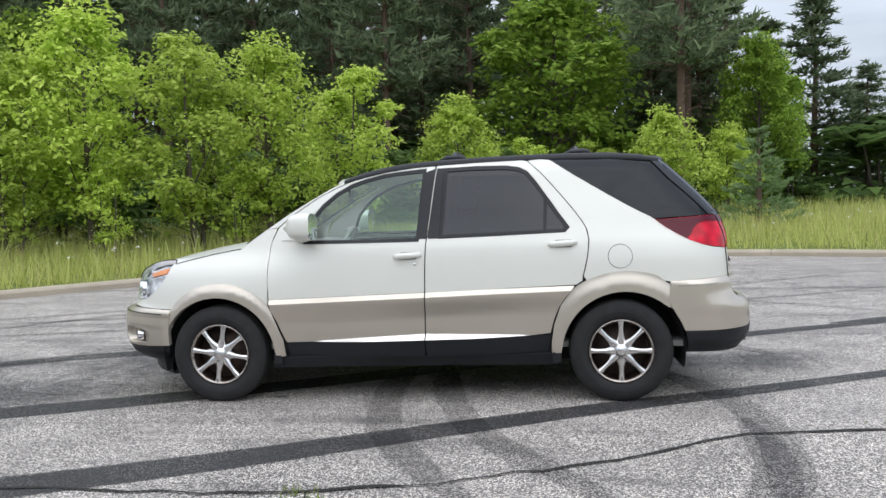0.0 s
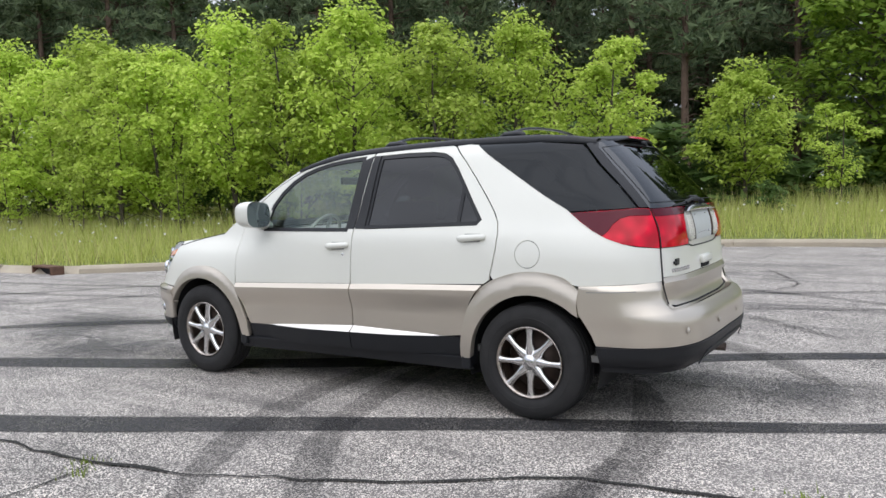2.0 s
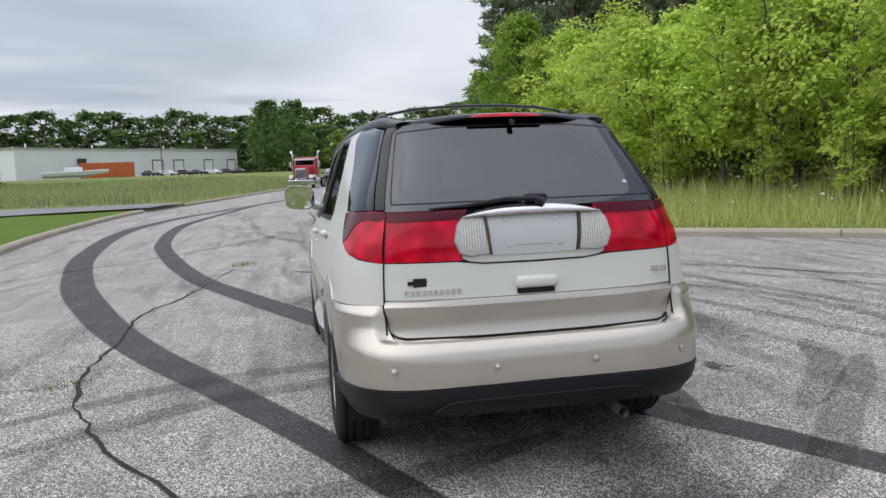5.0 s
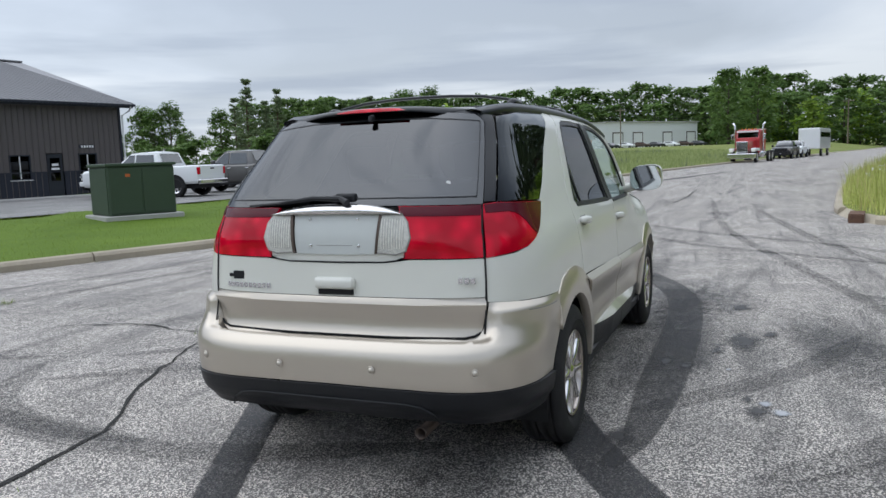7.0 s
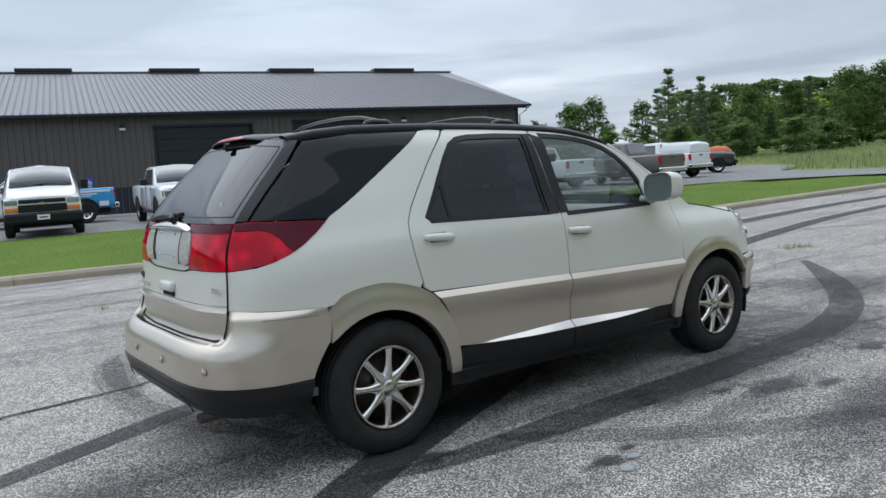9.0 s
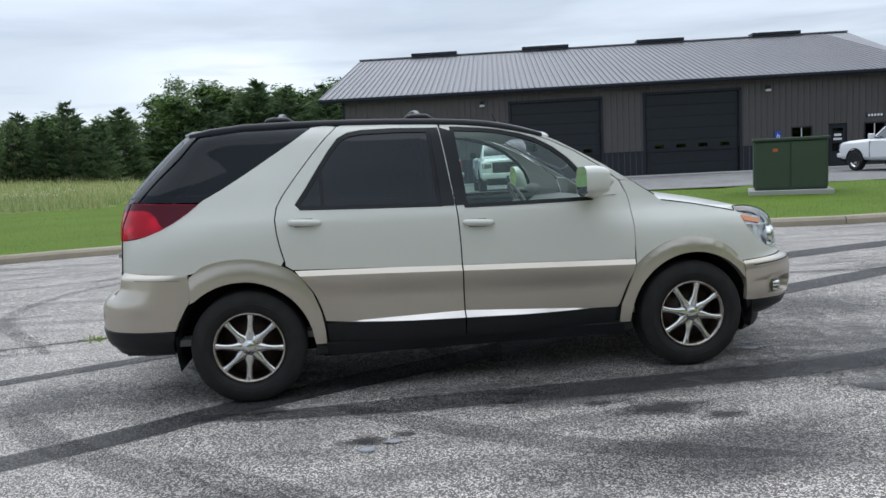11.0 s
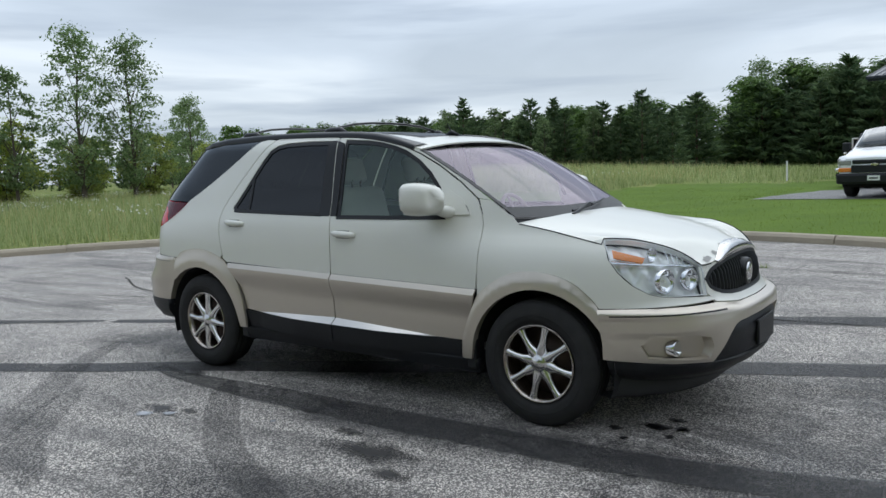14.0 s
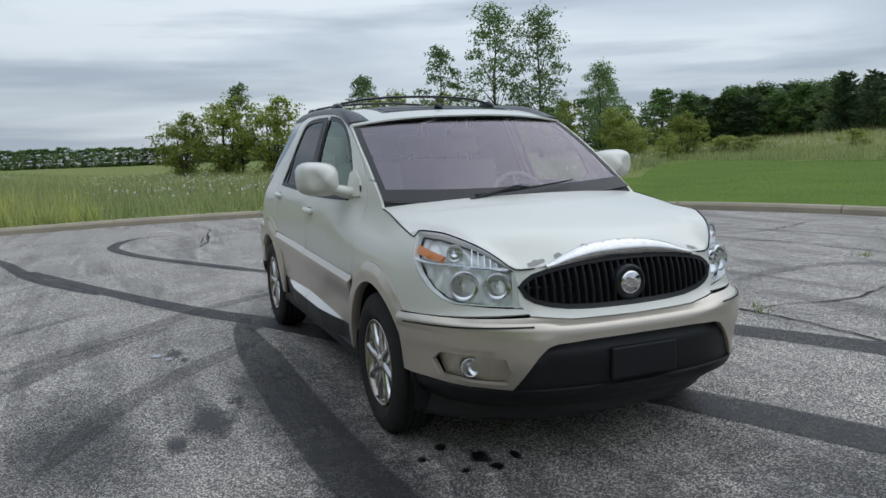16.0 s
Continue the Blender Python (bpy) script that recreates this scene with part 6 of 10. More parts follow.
for s in (-1, 1):
    # grey strip laid on the skin: the crease's shade put into colour
    sl = [(s * wx(x, z), z) for x, z in ((1.80, 0.792), (2.06, 0.800), (2.06, 0.795), (1.80, 0.787))]
    panel("crease", sl, rear, M["dash"], bump, 1, 0.04, off=lambda u, v: rb_off(u, v) + 0.0015, depth=0.0)
    for y in (0.228, 0.673):
        p = rear(s * wt_(y, 0.572), 0.572) + Vector((0.014, 0, 0))
        nrm = (1, 0.0) if y < 0.5 else (0.94, s * 0.34)
        rot = Matrix.Translation(p) @ Matrix.Rotation(math.atan2(nrm[1], nrm[0]), 4, "Z")
        bm = lathe(bmesh.new(), [(0.0, 0.015), (0.011, 0.015), (0.0125, 0.011), (0.015, 0.011), (0.017, 0.014), (0.0195, 0.010)], 20, "X")
        bmesh.ops.transform(bm, matrix=rot, verts=bm.verts[:])
        part("parking_sensor", bm, M["tan"], bump, "round parking sensor", True)
half = [(0, 0.497)] + R_([(0.4, 0.495), (0.75, 0.487)]) + [(wx(2.05, 0.482), 0.482), (wx(1.852, 0.480), 0.480), (wx(1.868, 0.40), 0.40), (wx(1.870, 0.335), 0.335), (wx(2.05, 0.330), 0.330)] + R_([(0.76, 0.330), (0.58, 0.335), (0.52, 0.345), (0, 0.348)])
low = panel("bumper_valance", both(half), rear, M["black"], bump, 1, 0.035, off=lambda u, v: 0.026 - 0.03 * ease(0.42, 0.34, v), depth=0.05, label="black textured lower rear bumper")
groove = [rear(wt_(y, z), z) + Vector((0.030, 0, 0)) for y, z in ((-0.52, 0.352), (-0.50, 0.39), (-0.45, 0.422), (-0.38, 0.432), (0, 0.434), (0.38, 0.432), (0.45, 0.422), (0.50, 0.39), (0.52, 0.352))]
part("groove", tube(bmesh.new(), spline(groove, 0.06), 0.004, 6), M["black"], low)
ex = thing("exhaust", "", "")
ex.parent = car
bm = lathe(bmesh.new(), [(0.026, -0.25), (0.028, 0.0), (0.024, 0.0), (0.023, -0.2)], 20, "X", (2.27, 0.40, 0.275))
part("tail_pipe", bm, M["steel"], ex, "sooty steel tail pipe", True)
part("silencer", tube(bmesh.new(), [(1.55, 0.40, 0.33), (1.6, 0.40, 0.33), (1.98, 0.40, 0.33), (2.04, 0.40, 0.30)], [0.05, 0.10, 0.10, 0.04], 14, flat=0.7), M["steel"], ex, "", True)

# nose: bumper, mouth, grille, lamps
GR_T = smooth_curve([(0, 0.902), (0.15, 0.899), (0.30, 0.884), (0.40, 0.864), (0.46, 0.842), (0.495, 0.806)])
GR_B = smooth_curve([(0, 0.702), (0.2, 0.705), (0.33, 0.715), (0.42, 0.735), (0.475, 0.765), (0.495, 0.806)])
ys = [0, 0.1, 0.2, 0.3, 0.38, 0.44, 0.475, 0.492]
grille_out = both(F_([(y, GR_T(y)) for y in ys] + [(0.4965, 0.806)] + [(y, GR_B(y)) for y in ys[::-1]]))
gz = smooth_curve([(0, 0.665), (0.4, 0.663), (0.9, 0.668), (1.6, 0.676)])
face_half = [(0, hood_top(QF + 0.001) - 0.004)] + [(w, hood_top(QF + w) - 0.004) for w in (0.1, 0.2, 0.3, 0.36, 0.40)] + F_([(0.440, 0.875), (0.500, 0.835), (0.505, 0.735), (0.47, 0.7)])
fy_ = [(y, z) for y, z in ((0.47, 0.690), (0.3, 0.672), (0, 0.668))]
nose_face = both(face_half + F_(fy_[:-1]) + [(0, 0.668)])
panel("nose_panel", nose_face, front, M["paint"], car, 1, 0.03, off=0.0, holes=[inset(grille_out, -0.006)], label="cream nose panel round the grille")
gr = thing("grille", "", "")
gr.parent = car
panel("surround", inset(grille_out, -0.006), front, M["black"], gr, 1, 0.03, off=0.003, depth=0.04, holes=[inset(grille_out, 0.014)], label="black grille surround")
panel("mesh", inset(grille_out, 0.0), front, M["dark"], gr, 1, 0.06, off=-0.055, depth=0, label="dark void behind the slats")
for k in range(-13, 14):
    y = k * 0.0355
    if abs(y) > 0.47:
        continue
    zt, zb_ = GR_T(abs(y)) - 0.006, GR_B(abs(y)) + 0.006
    pts = [front(wf_(y, z), z) + Vector((-0.006 + 0.012 * (i in (0, 4)), 0, 0)) for i, z in enumerate(np.linspace(zb_, zt, 5))]
    bm = bmesh.new()
    rows = []
    for p in pts:
        rows.append([bm.verts.new(p + Vector((0.030, -0.006, 0))), bm.verts.new(p + Vector((0.0, -0.0045, 0))), bm.verts.new(p + Vector((-0.004, 0, 0))), bm.verts.new(p + Vector((0.0, 0.0045, 0))), bm.verts.new(p + Vector((0.030, 0.006, 0)))])
    for a, b in zip(rows, rows[1:]):
        for j in range(4):
            bm.faces.new((a[j], a[j + 1], b[j + 1], b[j]))
    bmesh.ops.recalc_face_normals(bm, faces=bm.faces[:])
    part("slat", bm, M["roofblack"], gr, "", True)
part("crossbar", tube(bmesh.new(), [front(wf_(y, 0.795) if abs(y) > 1e-3 else 0, 0.795) + Vector((0.03, 0, 0)) for y in np.linspace(-0.46, 0.46, 13)], 0.006, 6), M["black"], gr)
bm = lathe(bmesh.new(), [(0.0, -0.018), (0.050, -0.016), (0.054, -0.010), (0.056, -0.018), (0.074, -0.016), (0.078, 0.0), (0.078, 0.03)], 40, "X", (-2.288, 0, 0.792))
part("emblem_ring", bm, M["roofblack"], gr, "black emblem ring", True)
bm = lathe(bmesh.new(), [(0.0, -0.024), (0.044, -0.023), (0.052, -0.017), (0.052, 0.0)], 40, "X", (-2.288, 0, 0.792))
em = part("emblem", bm, M["chrome"], gr, "round chrome emblem with plain shields", True)
for k, y in enumerate((-0.018, 0.0, 0.018)):
    part("shield", box(bmesh.new(), -2.315, -2.309, y - 0.008, y + 0.008, 0.772 + 0.008 * k, 0.806 + 0.008 * k, 0.002), M["oldchrome"], em)
# chrome brow on the bonnet lip
bm = bmesh.new()
rows = []
for y in np.linspace(-0.375, 0.375, 31):
    t = abs(y) / 0.375
    w = wf_(y, 0.9) if abs(y) > 1e-3 else 0.0
    zt = hood_top(QF + abs(w) + 0.001)
    a = front(w, zt)
    b = hood(a.x + 0.005 + 0.045 * (1 - t ** 2.2), a.y)
    zl = GR_T(abs(y)) + 0.006
    c_ = front(w, min(zl, zt - 0.004))
    rows.append([bm.verts.new(b + Vector((0, 0, 0.004))), bm.verts.new((a + b) / 2 + Vector((-0.004, 0, 0.011 * (1 - t ** 3) + 0.004))), bm.verts.new(a + Vector((-0.012, 0, 0.004))), bm.verts.new(c_ + Vector((-0.012, 0, 0.0))), bm.verts.new(c_ + Vector((0.01, 0, 0)))])
for a, b in zip(rows, rows[1:]):
    for k in range(4):
        bm.faces.new((a[k], a[k + 1], b[k + 1], b[k]))
bmesh.ops.recalc_face_normals(bm, faces=bm.faces[:])
brow = part("grille_brow", bm, M["oldchrome"], bonnet, "chrome brow over the grille", True)
for k in range(5):
    y = -0.16 + 0.08 * k
    w = wf_(y, 0.9) if abs(y) > 1e-3 else 0.0
    a = front(w, hood_top(QF + abs(w) + 0.001))
    part("letter_bar", box(bmesh.new(), a.x + 0.012, a.x + 0.030, y - 0.010, y + 0.010, a.z + 0.010, a.z + 0.0205, 0.002), M["flare"], brow)

for s in (-1, 1):
    hl = thing("headlamp", "", "")
    hl.parent = car
    top = [(s * w, hood_top(QF + w) - 0.004) for w in np.linspace(wx(-1.80, 0.98), wf_(0.507, 0.89), 14)]
    outer = [(s * wx(x, z), z) for x, z in ((-1.822, 0.93), (-1.872, 0.865), (-1.946, 0.797), (-2.014, 0.755), (-2.068, 0.739))]
    low_ = [(s * wf_(0.51, 0.728), 0.728), (s * wf_(0.507, 0.80), 0.80), (s * wf_(0.500, 0.845), 0.845), (s * wf_(0.502, 0.872), 0.872)]
    lampp = top[::-1] + outer + low_
    lampp = [p for i, p in enumerate(lampp) if math.dist(p, lampp[i - 1]) > 0.006]
    panel("lamp_corner", [(s * wf_(y, z), z) for y, z in ((0.40, 0.882), (0.46, 0.882), (0.518, 0.870), (0.525, 0.722), (0.48, 0.722), (0.487, 0.83), (0.43, 0.868))], front, M["paint"], car, 1, 0.03, off=-0.008, depth=0.004)
    panel("lens", lampp, front, M["lens"], hl, 1, 0.035, off=0.002, depth=0.004, label="clear headlamp lens").visible_shadow = False
    panel("housing", inset(lampp, 0.004), front, M["lampwhite"], hl, 1, 0.035, off=lambda u, v: -0.052 + 0.008 * math.sin(u * 55) * math.sin(v * 50), depth=0, label="silver headlamp housing")
    panel("rim", inset(lampp, -0.002), front, M["lampwhite"], hl, 1, 0.03, off=-0.003, depth=0.035, holes=[inset(lampp, 0.003)])
    for y, r_ in ((0.692, 0.060), (0.574, 0.053)):
        z = 0.810
        p = front(s * wf_(y, z), z)
        d = Vector((-0.95, s * 0.30, 0)).normalized()
        rot = Matrix.Translation(p - d * 0.012) @ Vector((1, 0, 0)).rotation_difference(d).to_matrix().to_4x4()
        bm = lathe(bmesh.new(), [(0.010, -0.05), (r_ * 0.45, -0.046), (r_ * 0.8, -0.028), (r_, 0.0), (r_ * 1.08, -0.004), (r_ * 1.1, -0.03)], 28, "X")
        bmesh.ops.transform(bm, matrix=rot, verts=bm.verts[:])
        bowl = part("reflector", bm, M["chrome"], hl, "round chrome reflector bowl", True)
        bm = tube(bmesh.new(), [p - d * 0.055, p - d * 0.028], [0.012, 0.008], 10)
        part("bulb", bm, M["whitelens"], bowl)
    bar = [front(s * wx(x, z), z) for x, z in ((-1.845, 0.914), (-1.95, 0.902))] + [front(s * wf_(y, z), z) for y, z in ((0.66, 0.890), (0.58, 0.882), (0.52, 0.876))]
    part("divider", tube(bmesh.new(), [p * 0.992 + Vector((0.012, 0, 0.006)) for p in bar], 0.008, 8), M["reflector"], hl)
    am = [(s * wx(x, z), z) for x, z in ((-1.826, 0.978), (-1.840, 0.940), (-1.977, 0.910), (-1.984, 0.936))]
    panel("side_marker", am, front, M["amber"], hl, 1, 0.03, off=-0.006, depth=0.02, label="amber turn signal")
    for k in range(6):
        u0 = wf_(0.655 - 0.022 * k, 0.90)
        zt = hood_top(QF + u0) - 0.016
        part("optic_rib", tube(bmesh.new(), [front(s * u0, zt) * 0.992, front(s * u0, 0.896 - 0.002 * k) * 0.992], 0.0028, 5), M["reflector"], hl)
    p = front(s * wf_(0.70, 0.945), 0.945)
    bm = lathe(bmesh.new(), [(0.004, -0.03), (0.018, -0.026), (0.030, -0.012), (0.035, 0.0), (0.037, -0.002)], 24, "X")
    bmesh.ops.transform(bm, matrix=Matrix.Translation(p - d * 0.022) @ Vector((1, 0, 0)).rotation_difference(d).to_matrix().to_4x4(), verts=bm.verts[:])
    part("reflector", bm, M["chrome"], hl, "small chrome turn lamp bowl", True)

# front bumper with its mouth
topf = lambda s_=1: F_([(0, 0.664), (0.3, 0.668), (0.47, 0.686)]) + [(wx(-1.95, 0.679), 0.679), (wx(-1.785, 0.674), 0.674)]
mouth = both(F_([(0, 0.588), (0.25, 0.586), (0.40, 0.578), (0.435, 0.566), (0.47, 0.53), (0.53, 0.44), (0.56, 0.402)]) + F_([(0.3, 0.40), (0, 0.398)]))
fog_c = [(wf_(0.645, 0.535), 0.535), (wx(-2.035, 0.530), 0.530), (wx(-1.985, 0.49), 0.49), (wx(-2.015, 0.425), 0.425), (wf_(0.66, 0.410), 0.410), (wf_(0.585, 0.414), 0.414), (wf_(0.575, 0.47), 0.47), (wf_(0.595, 0.524), 0.524)]
fbh = topf() + [(wx(-1.80, 0.60), 0.60), (wx(-1.815, 0.50), 0.50), (wx(-1.812, 0.418), 0.418), (wx(-1.98, 0.402), 0.402)] + F_([(0.70, 0.392), (0.575, 0.388), (0.3, 0.392), (0, 0.392)])


UEND = abs(wx(-1.80, 0.6))


def fb_off(u, v):
    top = 0.672 + 0.012 * ease(0.3, 0.5, abs(u))
    ledge = 0.026 * min(max((top - v) / 0.036, 0), 1)
    under = 0.012 * ease(top - 0.036, top - 0.075, v)
    brow = 0.010 * ease(0.555, 0.535, v) * ease(0.55, 0.75, abs(u)) * ease(1.25, 1.0, abs(u))
    wheel_end = 0.016 * ease(UEND - 0.22, UEND - 0.03, abs(u))
    return -0.004 + ledge - under - brow + wheel_end


mouth_open = [p for p in mouth if p[1] > 0.41]
poly_top = both(F_([(0, 0.664), (0.3, 0.668), (0.47, 0.686)]) + [(wx(-1.95, 0.679), 0.679), (wx(-1.777, 0.674), 0.674), (wx(-1.788, 0.60), 0.60), (wx(-1.803, 0.50), 0.50), (wx(-1.802, 0.418), 0.418), (wx(-1.98, 0.402), 0.402)] + F_([(0.72, 0.394), (0.565, 0.392), (0.535, 0.44), (0.475, 0.533), (0.438, 0.571), (0.40, 0.583), (0.25, 0.592)]) + [(0, 0.594)])
fb = panel("front_bumper", poly_top, front, M["tan"], car, 1, 0.018, off=fb_off, depth=0.03, holes=[fog_c, [(-u, v) for u, v in fog_c]], label="tan front bumper")
panel("air_intake", inset(both(F_([(0, 0.594), (0.25, 0.592), (0.40, 0.583), (0.438, 0.571), (0.475, 0.533), (0.535, 0.44), (0.565, 0.392), (0.3, 0.386), (0, 0.384)])), -0.004), front, M["black"], fb, 1, 0.035, off=lambda u, v: -0.028 + 0.02 * ease(0.56, 0.53, v), depth=0.03, label="wide black lower intake panel")
plate = bmesh.new()
box(plate, -2.402, -2.38, -0.165, 0.165, 0.405, 0.545, 0.010)
part("plate_mount", plate, M["black"], fb, "black plate mount without a plate")
for s in (-1, 1):
    fc = [(s * u, v) for u, v in fog_c]
    panel("fog_pocket", inset(fc, -0.004), front, M["tan"], fb, 1, 0.025, off=lambda u, v: -0.045, depth=0.0, label="tan fog lamp pocket")
    bm = bmesh.new()
    ring = dense(fc, 0.03)
    a_ = [bm.verts.new(front(u, v) + Vector((0, 0, 0))) for u, v in ring]
    b_ = [bm.verts.new(front(u, v) * 0.978 + Vector((0.02, 0, 0.009))) for u, v in ring]
    for i in range(len(ring)):
        j = (i + 1) % len(ring)
        bm.faces.new((a_[i], a_[j], b_[j], b_[i]))
    bmesh.ops.recalc_face_normals(bm, faces=bm.faces[:])
    part("pocket_wall", bm, M["tan"], fb, "", True)
    p = front(s * wf_(0.690, 0.470), 0.470)
    rot = Matrix.Translation(p + Vector((0.062, 0, 0))) @ Matrix.Rotation(-s * 0.2, 4, "Z")
    bm = lathe(bmesh.new(), [(0.0, 0.008), (0.02, 0.004), (0.036, -0.012), (0.041, -0.016), (0.044, -0.008), (0.044, 0.03)], 24, "X")
    bmesh.ops.transform(bm, matrix=rot, verts=bm.verts[:])
    fg = part("fog_lamp", bm, M["chrome"], fb, "round fog lamp", True)
    bm = lathe(bmesh.new(), [(0.0, -0.020), (0.025, -0.018), (0.040, -0.012)], 24, "X")
    bmesh.ops.transform(bm, matrix=rot, verts=bm.verts[:])
    part("fog_glass", bm, M["lens"], fg, "", True)
    # black strip under the ledge paints the shade of the bumper's crease
    za = [(s * wx(x, 0.645), 0.645) for x in (-1.84, -1.93, -2.03)] + [(s * wf_(y, 0.645), 0.645) for y in (0.68, 0.58, 0.48)]
    cr = za + [(u, v - 0.006) for u, v in za[::-1]]
    panel("crease", cr, front, M["black"], fb, 1, 0.04, off=lambda u, v: fb_off(u, v) + 0.0015, depth=0)
half = [(0, 0.383)] + F_([(0.3, 0.385), (0.56, 0.386), (0.72, 0.387)]) + [(wx(-1.98, 0.395), 0.395), (wx(-1.815, 0.410), 0.410), (wx(-1.83, 0.30), 0.30), (wx(-1.98, 0.275), 0.275)] + F_([(0.60, 0.262), (0.3, 0.255), (0, 0.252)])
panel("lower_valance", both(half), front, M["black"], fb, 1, 0.04, off=lambda u, v: 0.006 - 0.05 * ease(0.36, 0.26, v), depth=0.04, label="black lower front valance")
bm = bmesh.new()
rows = []
for y in np.linspace(-0.80, 0.80, 33):
    x = -2.19 + 0.36 * (abs(y) / 0.80) ** 3.0
    rows.append([bm.verts.new((x + 0.02, y, 0.335)), bm.verts.new((x, y, 0.255)), bm.verts.new((x + 0.004, y, 0.215)), bm.verts.new((x + 0.02, y, 0.192)), bm.verts.new((x + 0.15, y * 0.98, 0.205))])
for a, b in zip(rows, rows[1:]):
    for k in range(4):
        bm.faces.new((a[k], a[k + 1], b[k + 1], b[k]))
bmesh.ops.recalc_face_normals(bm, faces=bm.faces[:])
part("air_dam", bm, M["airdam"], fb, "flexible black air dam", True)

# wheels
TYRE = [(0.213, -0.075), (0.222, -0.098), (0.25, -0.112), (0.285, -0.116), (0.318, -0.108), (0.338, -0.096), (0.346, -0.086)]
groove_y = [-0.066, -0.056, -0.028, -0.018, 0.018, 0.028, 0.056, 0.066]


def wheel(x, y, s, spin):
    w = thing("wheel", "", "", pose(x, y, 0.349, 0, spin, 0 if s < 0 else 180))
    w.parent = car
    prof = list(TYRE)
    for k, gy in enumerate(groove_y):
        prof.append((0.351 if k % 2 == 0 else 0.342, gy - 0.001))
        prof.append((0.342 if k % 2 == 0 else 0.351, gy + 0.001))
    prof += [(r_, -a) for r_, a in TYRE[::-1]]
    part("tyre", lathe(bmesh.new(), prof, 72, "Y"), M["rubber"], w, "worn black tyre", True)
    for r_, a in ((0.272, -0.1165),):
        part("sidewall_ring", lathe(bmesh.new(), [(r_ - 0.003, a + 0.002), (r_, a), (r_ + 0.003, a + 0.002)], 60, "Y"), M["rubber"], w)
    rim = part("rim", lathe(bmesh.new(), [(0.206, -0.088), (0.216, -0.096), (0.219, -0.102), (0.214, -0.106), (0.206, -0.100), (0.199, -0.086), (0.194, -0.05), (0.188, 0.06)], 60, "Y"), M["rimchrome"], w, "rust-flecked chrome rim with eight spokes", True)
    part("brake_disc", lathe(bmesh.new(), [(0.0, -0.012), (0.07, -0.014), (0.075, 0.0), (0.15, 0.0), (0.15, 0.02), (0.188, 0.025), (0.19, 0.06)], 40, "Y"), M["steel"], w, "rusty brown brake disc", True)
    for k in range(8):
        t = 2 * math.pi * k / 8
        bm = bmesh.new()
        rows = []
        for rr, hw, d in ((0.045, 0.034, -0.088), (0.078, 0.028, -0.093), (0.11, 0.0195, -0.094), (0.15, 0.0175, -0.094), (0.185, 0.020, -0.094), (0.207, 0.027, -0.094)):
            rows.append([bm.verts.new((-hw, d + 0.035, rr)), bm.verts.new((-hw, d + 0.008, rr)), bm.verts.new((-hw * 0.45, d - 0.004, rr)), bm.verts.new((hw * 0.45, d - 0.004, rr)), bm.verts.new((hw, d + 0.008, rr)), bm.verts.new((hw, d + 0.035, rr))])
        for a, b in zip(rows, rows[1:]):
            for j in range(5):
                bm.faces.new((a[j], a[j + 1], b[j + 1], b[j]))
        bmesh.ops.transform(bm, matrix=Matrix.Rotation(t, 4, "Y"), verts=bm.verts[:])
        bmesh.ops.recalc_face_normals(bm, faces=bm.faces[:])
        part("spoke", bm, M["oldchrome"], rim, "", True)
    for k in range(5):
        t = 2 * math.pi * (k + 0.5) / 5
        part("hub_lobe", lathe(bmesh.new(), [(0.0, -0.086), (0.014, -0.084), (0.018, -0.076), (0.02, -0.05)], 14, "Y", (0.052 * math.sin(t), 0, 0.052 * math.cos(t))), M["oldchrome"], rim, "", True)
    part("hub_cap", lathe(bmesh.new(), [(0.0, -0.104), (0.026, -0.103), (0.034, -0.097), (0.040, -0.093), (0.072, -0.088), (0.082, -0.068), (0.086, -0.03)], 32, "Y"), M["oldchrome"], rim, "chrome hub cap", True)
    part("valve", tube(bmesh.new(), [(0.0, -0.095, -0.198), (0.0, -0.108, -0.186)], 0.004, 6), M["black"], rim)
    return w


for x, y, s, sp_ in ((-1.4255, -0.785, -1, 8), (1.4255, -0.785, -1, 0), (-1.4255, 0.785, 1, 12), (1.4255, 0.785, 1, 5)):
    wheel(x, y, s, sp_)
    liner = bmesh.new()
    rows = []
    for k in range(25):
        # the arc runs on below the hub, its black standing for shadow there
        a = radians(-16 + 212 * k / 24)
        rows.append([liner.verts.new((x + 0.435 * math.cos(a), s * 0.855, 0.345 + 0.435 * math.sin(a))), liner.verts.new((x + 0.435 * math.cos(a), s * 0.50, 0.345 + 0.435 * math.sin(a)))])
    for a, b in zip(rows, rows[1:]):
        liner.faces.new((a[0], b[0], b[1], a[1]))
    liner.faces.new([r_[1] for r_ in rows])
    bmesh.ops.recalc_face_normals(liner, faces=liner.faces[:])
    part("wheel_liner", liner, M["dark"], car, "black wheel well liner, drawn low to stand for shadow")
# mud guards behind the front and ahead of the rear wheels
for s in (-1, 1):
    for x0, x1 in ((-1.02, -0.955), (0.955, 1.02)):
        part("sill_end", box(bmesh.new(), x0, x1, min(s * 0.78, s * 0.892), max(s * 0.78, s * 0.878), 0.268, 0.47, 0.01), M["black"], car)

# near-black inner shell that carries its shade in the colour, floor and cabin
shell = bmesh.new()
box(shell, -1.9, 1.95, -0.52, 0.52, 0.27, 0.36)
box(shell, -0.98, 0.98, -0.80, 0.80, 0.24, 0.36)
# wide upper box added so that less light leaks under the car
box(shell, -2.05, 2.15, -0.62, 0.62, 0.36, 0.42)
part("underbody", shell, M["dark"], car, "dark underbody with a box added to keep light out")
